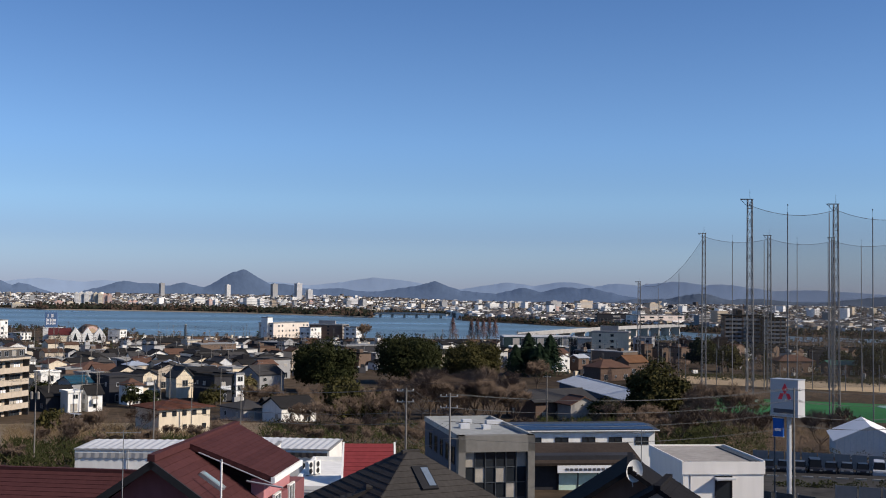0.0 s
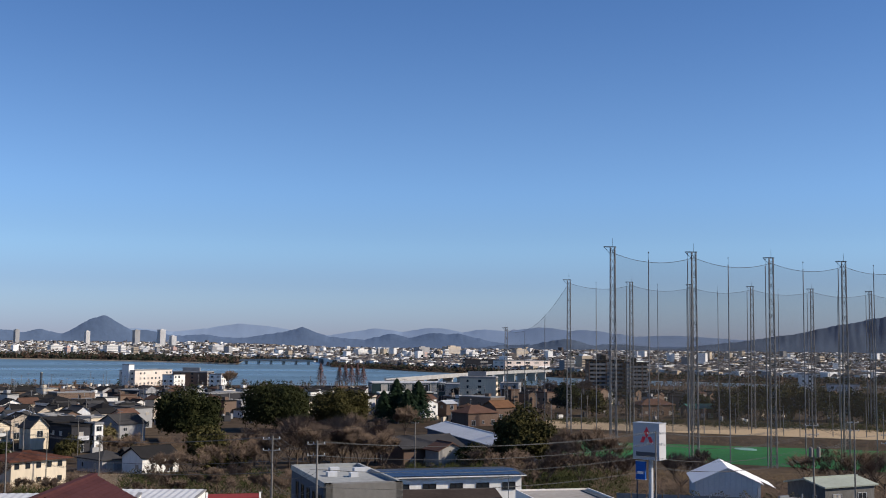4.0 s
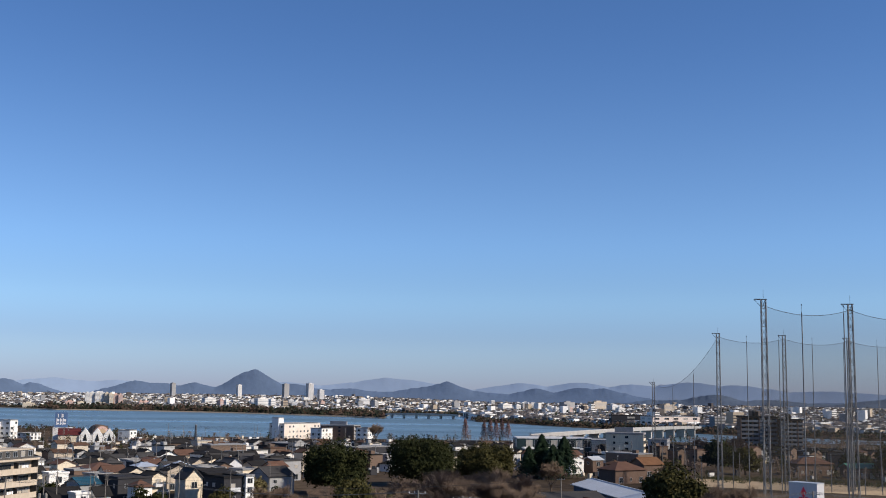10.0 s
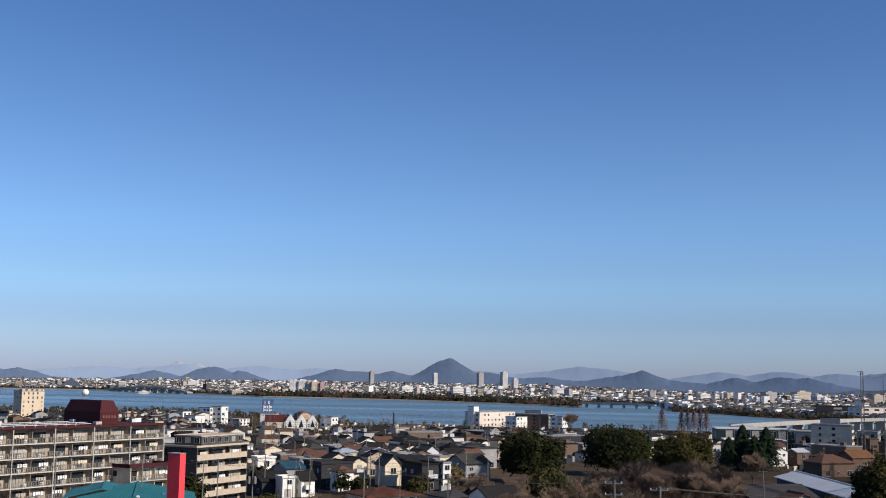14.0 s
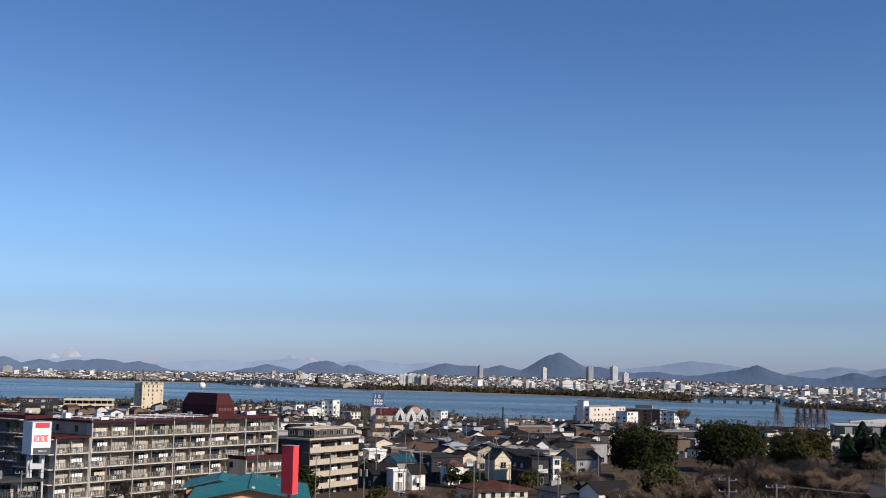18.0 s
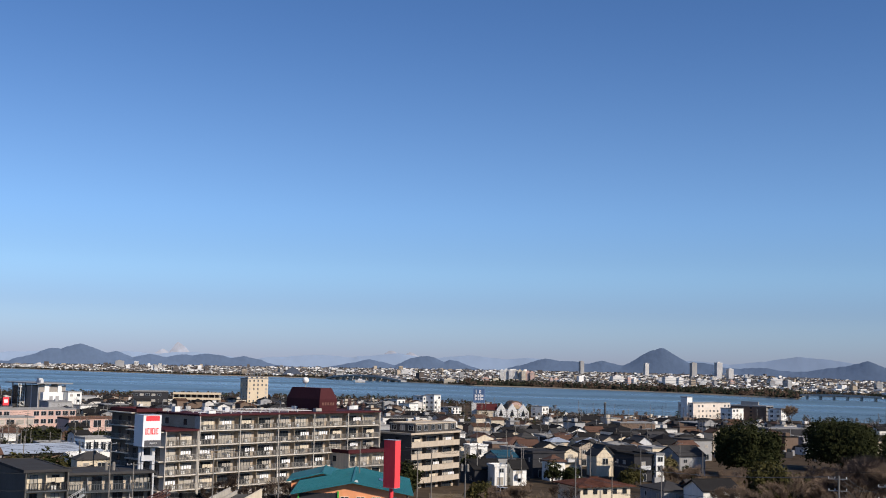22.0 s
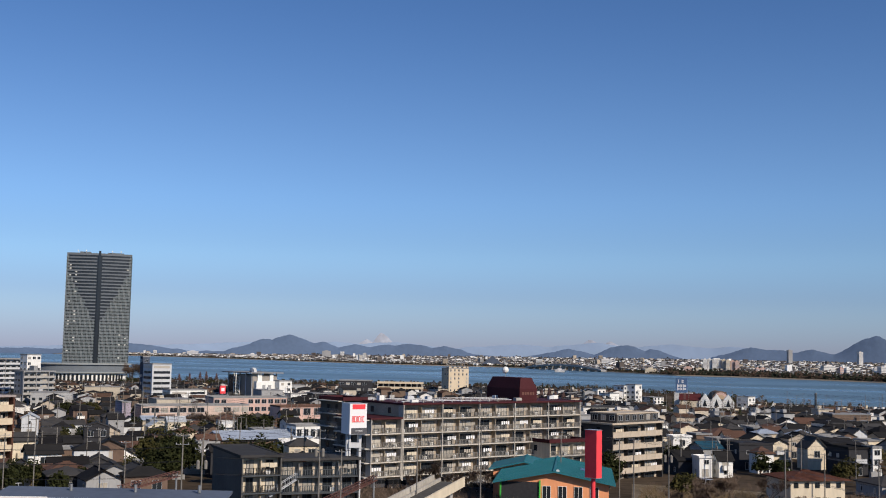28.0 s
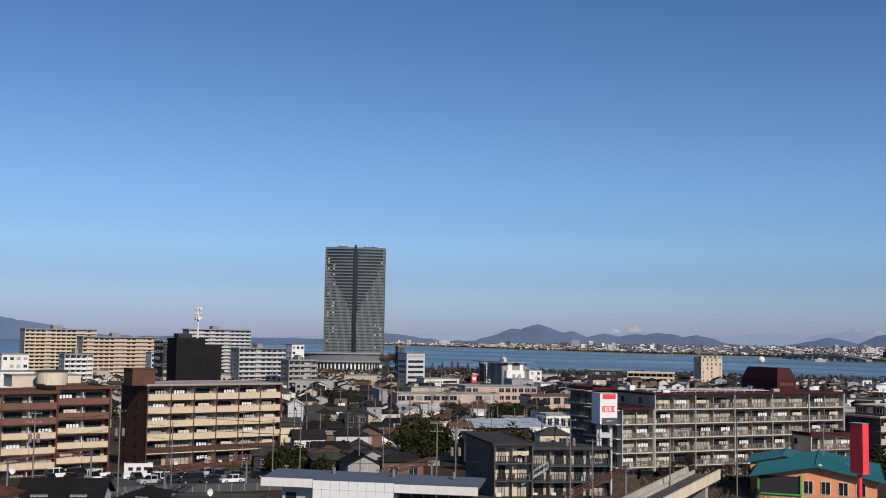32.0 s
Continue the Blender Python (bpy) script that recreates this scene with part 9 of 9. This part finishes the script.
# ---- the low town ----
def town():
    rng = random.Random(33)
    walls = ((white, "white"), (cream, "cream"), (pale_grey, "pale grey"), (grey_wall, "grey"), (brown_wall, "brown"), (beige, "beige"), (charcoal, "charcoal"))
    roofs = ((roof_dark, "dark tiled"), (roof_grey, "grey tiled"), (roof_brown, "brown tiled"), (roof_black, "black metal"), (roof_light, "pale metal"), (roof_blue, "pale blue metal"))
    zones = ((8.6, 22, 236, 480, 90), (45.5, 53.0, 214, 262, 14), (37.2, 50.5, 256, 480, 75), (-8, 4, 445, 520, 16), (22, 30, 340, 430, 16), (50.5, 66, 300, 460, 14))
    made = 0
    for a0, a1, d0, d1, most in zones:
        made = 0
        for _ in range(2600):
            D = math.sqrt(rng.uniform(d0 * d0, d1 * d1))
            az = rng.uniform(a0, a1)
            x, y = P(az, D)
            if 8 < az < 22.5 and D < 352:
                continue
            w, d = rng.uniform(5.2, 8.2), rng.uniform(5.2, 7.4)
            near = az > 45 and D < 262
            if made >= most or (az > 49.3 and D < 240) or not free(x, y, 4.6):
                continue
            (wm, wl), (rm, rl) = rng.choices(walls, (26, 14, 12, 14, 12, 10, 12) if D > 345 and az < 36 else (16, 9, 8, 18, 20, 8, 21) if az < 36 else (20, 13, 9, 14, 20, 10, 14))[0], rng.choices(roofs, (37, 26, 18, 11, 5, 3))[0]
            kind = rng.choices(("gable", "cross", "hip", "flat"), (30, 26, 22, 22) if az < 36 else (38, 14, 44, 4))[0]
            st = 2 if not near and rng.random() < (0.3 if az > 36 else 0.78) else 1
            house(x, y, (56 if az > 24 else 42) + rng.uniform(-9, 9), w, d, 2.9 * st + rng.uniform(-0.2, 0.5), kind, rng.uniform(1.0, 1.9), wm, rm if kind != "flat" else roof_deck, f"{wl} {'two-storey' if st == 2 else 'single-storey'} house with a {rl if kind != 'flat' else 'flat grey'} roof", over=rng.uniform(0.25, 0.5), rng=rng, group="town houses", balcony=rng.random() < 0.4 and st == 2, storeys=st)
            made += 1
    # the rest of the roofs, too many to count
    sets = {}
    keys = [(0, 0), (1, 0), (2, 1), (3, 0), (4, 2), (0, 1), (0, 2), (5, 2), (4, 0), (2, 0), (3, 0), (1, 2), (2, 0), (4, 0)]
    spots = []
    cell = {}
    for a0, a1, d0, d1, n in ((4, 30, 470, 960, 9000), (30, 50.5, 470, 1190, 9000), (50.5, 75, 440, 1290, 3000), (-9, 4, 500, 930, 2500), (-32, -9, 560, 960, 1900)):
        for _ in range(n):
            D = math.sqrt(rng.uniform(d0 * d0, d1 * d1))
            az = rng.uniform(a0, a1)
            if D > lerp(az, NEAR_SHORE) - 25 or (45 < az < 52 and D > 1030):
                continue
            x, y = P(az, D)
            k = (int(x // 14), int(y // 14))
            if any((x - p) ** 2 + (y - q) ** 2 < 128 for i in (-1, 0, 1) for j in (-1, 0, 1) for p, q in cell.get((k[0] + i, k[1] + j), ())) or not free(x, y, 4.2):
                continue
            cell.setdefault(k, []).append((x, y))
            spots.append((x, y, az, D))
    for x, y, az, D in spots:
        wi, ri = rng.choice(keys if az < 36 else keys + [(4, 0), (3, 0), (2, 0), (4, 0), (2, 2), (3, 1), (4, 2), (5, 0)])
        if az < -8.5:
            wi, ri = rng.choice(((3, 0), (4, 0), (4, 2), (2, 0), (4, 0)))
        b = sets.setdefault((wi, ri), B())
        w, d, h = rng.uniform(5, 8.5), rng.uniform(5, 7.5), rng.choice((3.2, 5.6, 6.0, 6.6, 7.6, 9.0))
        big = rng.random() < 0.03
        if big:
            w, d, h = rng.uniform(14, 24), rng.uniform(10, 14), rng.uniform(6, 9)
        M = pose(x, y, ground(x, y), 0, 0, (56 if az > 24 else 42) + rng.uniform(-10, 10) + rng.choice((0, 90)))
        s = B()
        kind = rng.random()
        if az > 36:
            kind, h = 0.42 + 0.58 * kind, rng.choice((3.0, 3.2, 3.6, 5.6)) if not big else h
        rise = rng.uniform(0.9, 1.6)
        cap = 2.85 if 15.6 < az < 20.8 and D > 560 else 2.35 if az < 22 else 1.75 if az < 50 else 1.62
        room = EYE - D * math.tan(radians(cap)) - ground(x, y) - rise + rng.uniform(-0.6, 0.3)
        if room < 2.0:
            continue
        h = min(h, room)
        if big or kind < 0.33:
            s.box(-w / 2, -d / 2, -1, w / 2, d / 2, h, 0)
            s.box(-w / 2 - 0.2, -d / 2 - 0.2, h, w / 2 + 0.2, d / 2 + 0.2, h + 0.4, 1 if kind < 0.2 else 2)
        elif kind < 0.85:
            gable_wall(s, w, d, h, rise, 0, -1)
            gable_roof(s, w, d, h, rise, 0.35, 0.2, 1)
        else:
            s.box(-w / 2, -d / 2, -1, w / 2, d / 2, h, 0)
            hip_roof(s, w, d, h, rise, 0.35, 1)
        for fl in range(2 if h > 4 else 1):
            for sd, run in ((0, w), (3, d), (1, d), (2, w)):
                for i in range(int(run / 3.5)):
                    if rng.random() < 0.3:
                        continue
                    m = side(sd, -run / 2 + (i + 0.5) * 3.4, fl * 2.8 + 0.8, w, d)
                    s.box(-0.8, -0.06, 0, 0.8, 0.04, 1.4, 3, m)
        if h > 4.5 and rng.random() < 0.55:
            bw = w * rng.uniform(0.4, 0.75)
            px = rng.uniform(-0.5, 0.5) * (w - bw)
            s.box(px - bw / 2, -d / 2 - 1.0, 2.6, px + bw / 2, -d / 2, 2.75, 0)
            s.box(px - bw / 2, -d / 2 - 1.0, 2.75, px + bw / 2, -d / 2 - 0.9, 3.7, 0)
            # Glass-dark sheet on the wall stands for the shaded recess behind the balcony.
            s.box(px - bw / 2 + 0.2, -d / 2 - 0.05, 2.8, px + bw / 2 - 0.2, -d / 2 + 0.03, 4.8, 3)
        if rng.random() < 0.4:
            px = rng.uniform(-0.3, 0.3) * w
            s.box(px - 1.6, -d / 2 - 2.2, -1, px + 1.6, -d / 2, 2.6, 0)
            s.box(px - 1.8, -d / 2 - 2.4, 2.6, px + 1.8, -d / 2, 2.8, 1)
        if big or kind < 0.33:
            s.box(-w * 0.3, 0, h + 0.4, -w * 0.3 + 2.2, 1.8, h + 1.7, 0)
        if rng.random() < 0.5:
            px, py = rng.uniform(-0.3, 0.3) * w, rng.uniform(-0.1, 0.1) * d
            s.box(px - 0.06, py - 0.06, h, px + 0.06, py + 0.06, h + rise + 2.2, 2)
            s.box(px - 0.6, py - 0.05, h + rise + 1.8, px + 0.6, py + 0.05, h + rise + 1.95, 2)
        b.add([M @ Vector(v) for v in s.v], s.f)
        b.m[-len(s.f):] = s.m
    wmats = (mat("town_white", (0.66, 0.64, 0.60), 0.8, 0.25, 3, 0.1, island=0.6), mat("town_cream", (0.54, 0.475, 0.38), 0.8, 0.2, 3, 0.1, island=0.6), mat("town_grey", (0.4, 0.4, 0.4), 0.8, 0.25, 3, 0.1, island=0.6), charcoal, mat("town_brown", (0.18, 0.13, 0.1), 0.8, 0.2, 3, 0.1, island=0.6), beige)
    rmats = (mat("town_roof_dark", (0.026, 0.025, 0.025), 0.85, 0.3, 2, 0.4, island=0.8), mat("town_roof_grey", (0.075, 0.072, 0.07), 0.85, 0.25, 2, 0.4, island=0.8), mat("town_roof_brown", (0.10, 0.06, 0.042), 0.7, 0.25, 2, 0.4, island=0.8))
    for (wi, ri), b in sets.items():
        solo("low_town", b, [wmats[wi], rmats[ri], roof_deck, glass], "crowded low houses between the park and the lake", "town", kind="stuff")


def gardens():
    """Hedges, garden trees and the tree belt along the near shore: past counting."""
    rng = random.Random(91)
    green, brown, shore = B(), B(), B()
    made = 0
    for a0, a1, d0, d1, n in ((45, 52, 216, 262, 10), (37, 50, 246, 330, 22), (37, 50, 330, 470, 22), (8, 23, 300, 470, 22), (50, 64, 300, 460, 8), (23, 37, 330, 470, 10)):
        for _ in range(n * 6):
            D, az = rng.uniform(d0, d1), rng.uniform(a0, a1)
            x, y = P(az, D)
            r = rng.uniform(1.5, 2.8)
            if made < n and free(x, y, r * 0.6):
                broadleaf(x, y, r * rng.uniform(1.9, 2.6), r, 700 + int(D * 7 + az * 31), leaf if rng.random() < 0.7 else leaf_olive, "small dark garden tree between houses", n=700, size=0.32, group="garden trees", lobes_n=7)
                made += 1
        made = 0

    def clump(b, x, y, s, tall):
        z = ground(x, y)
        near = math.hypot(x, y) < 480
        q = 0.5 if near else 0.8
        for _ in range(230 if near else 95):
            f = rng.random()
            w = s * (0.27 - 0.16 * f)
            p = Vector((x + rng.gauss(0, w), y + rng.gauss(0, w), z + s * tall * (0.08 + 0.9 * f)))
            a = Vector((rng.uniform(-1, 1), rng.uniform(-1, 1), rng.uniform(-0.6, 1))).normalized() * s * q * rng.uniform(0.07, 0.15)
            o = a.orthogonal().normalized() * s * q * 0.06
            b.add([p - a, p - o, p + a, p + o], [(0, 1, 2, 3)])
    for a0, a1, d0, d1, n, s0, s1, share in ((5, 50, 480, 700, 420, 2.2, 4.6, 0.7), (5, 50, 700, 1150, 520, 2.5, 5, 0.5), (-9, 5, 480, 860, 130, 2.5, 5, 0.6), (-30, -9, 470, 560, 150, 2.5, 5.5, 0.55), (-30, -9, 560, 930, 260, 3, 7, 0.4), (50, 66, 480, 800, 120, 3, 5, 0.6)):
        for _ in range(n):
            D = math.sqrt(rng.uniform(d0 * d0, d1 * d1))
            az = rng.uniform(a0, a1)
            x, y = P(az, D)
            if D < lerp(az, NEAR_SHORE) - 15 and free(x, y, 1.0):
                clump(green if rng.random() < share else brown, x, y, rng.uniform(s0, s1), rng.uniform(0.9, 1.5))
    for _ in range(800):
        az = rng.uniform(15, 47)
        x, y = P(az, lerp(az, NEAR_SHORE) - rng.uniform(10, 130))
        clump(green if rng.random() < 0.35 else shore, x, y, rng.uniform(2.5, 5.5), rng.uniform(0.6, 1.0))
    for _ in range(180):
        az = rng.uniform(-30, 4)
        x, y = P(az, lerp(az, NEAR_SHORE) - rng.uniform(10, 50))
        clump(green if rng.random() < 0.3 else brown, x, y, rng.uniform(2, 4), rng.uniform(0.8, 1.4))
    solo("garden_shrubs", green, leaf, "dark green garden shrubs and hedges among the houses", "shrubs", kind="stuff")
    solo("shore_shrubs", shore, mat("dull_brown_twigs", (0.075, 0.058, 0.046), 0.95, 0.25, 2.0, 0.0, island=0.7), "dull brown bare trees along the near shore", "trees", kind="stuff")
    solo("garden_shrubs", brown, twig, "bare brown garden shrubs and shore trees", "shrubs", kind="stuff")


def street_poles():
    """Power poles, cables and roof aerials in the crowded town: past counting."""
    rng = random.Random(57)
    poles, lines, bits = B(), B(), B()
    for a0, a1, d0, d1, n in ((8, 24, 300, 560, 46), (8, 30, 560, 880, 60), (36, 51, 250, 520, 70), (36, 51, 520, 900, 60), (50, 64, 300, 700, 36), (-9, 8, 430, 760, 40), (-30, -9, 470, 800, 40)):
        row = []
        for _ in range(n):
            D, az = math.sqrt(rng.uniform(d0 * d0, d1 * d1)), rng.uniform(a0, a1)
            x, y = P(az, D)
            z, h = ground(x, y), rng.uniform(9, 12)
            poles.tube((x, y, z - 0.5), (x, y, z + h), 0.17, 0.11, 5)
            a = rng.choice((0.7, 2.3)) + rng.uniform(-0.2, 0.2)
            c, q = math.cos(a), math.sin(a)
            for k in (0.4, 1.3):
                poles.tube((x - c * 0.9, y - q * 0.9, z + h - k), (x + c * 0.9, y + q * 0.9, z + h - k), 0.06, 0.06, 3)
            if rng.random() < 0.35:
                poles.tube((x + 0.3, y, z + h - 3.2), (x + 0.3, y, z + h - 2.3), 0.24, 0.24, 6)
            row.append((x, y, z + h - 0.4))
        for p in row:
            near = sorted(row, key=lambda r: (r[0] - p[0]) ** 2 + (r[1] - p[1]) ** 2)[1:3]
            for r in near:
                for dz in (0, 0.9):
                    u, v = Vector(p) - Vector((0, 0, dz)), Vector(r) - Vector((0, 0, dz))
                    lines.chain([u.lerp(v, i / 6) - Vector((0, 0, 3.2 * (i / 6) * (1 - i / 6))) for i in range(7)], 0.022)
        for _ in range(n * 5):
            D, az = math.sqrt(rng.uniform(d0 * d0, d1 * d1)), rng.uniform(a0, a1)
            x, y = P(az, D)
            z = ground(x, y)
            h = rng.uniform(0.6, 2.4)
            w = rng.uniform(0.4, 1.6)
            M = pose(x, y, z, 0, 0, 42 + rng.uniform(-12, 12))
            bits.box(-w, -0.5, 0, w, 0.5, h, rng.choice((0, 1, 2, 3, 3)), M)
    solo("street_poles", poles, MATS["pole_concrete"], "grey concrete power poles among the town roofs", "poles", kind="stuff")
    solo("street_cables", lines, dark_frame, "black power cables strung over the town", "cables", kind="stuff")
    solo("yard_clutter", bits, [white, cream, grey_wall, charcoal], "sheds, walls and parked cars between the houses", "clutter", kind="stuff")


town()
gardens()
street_poles()
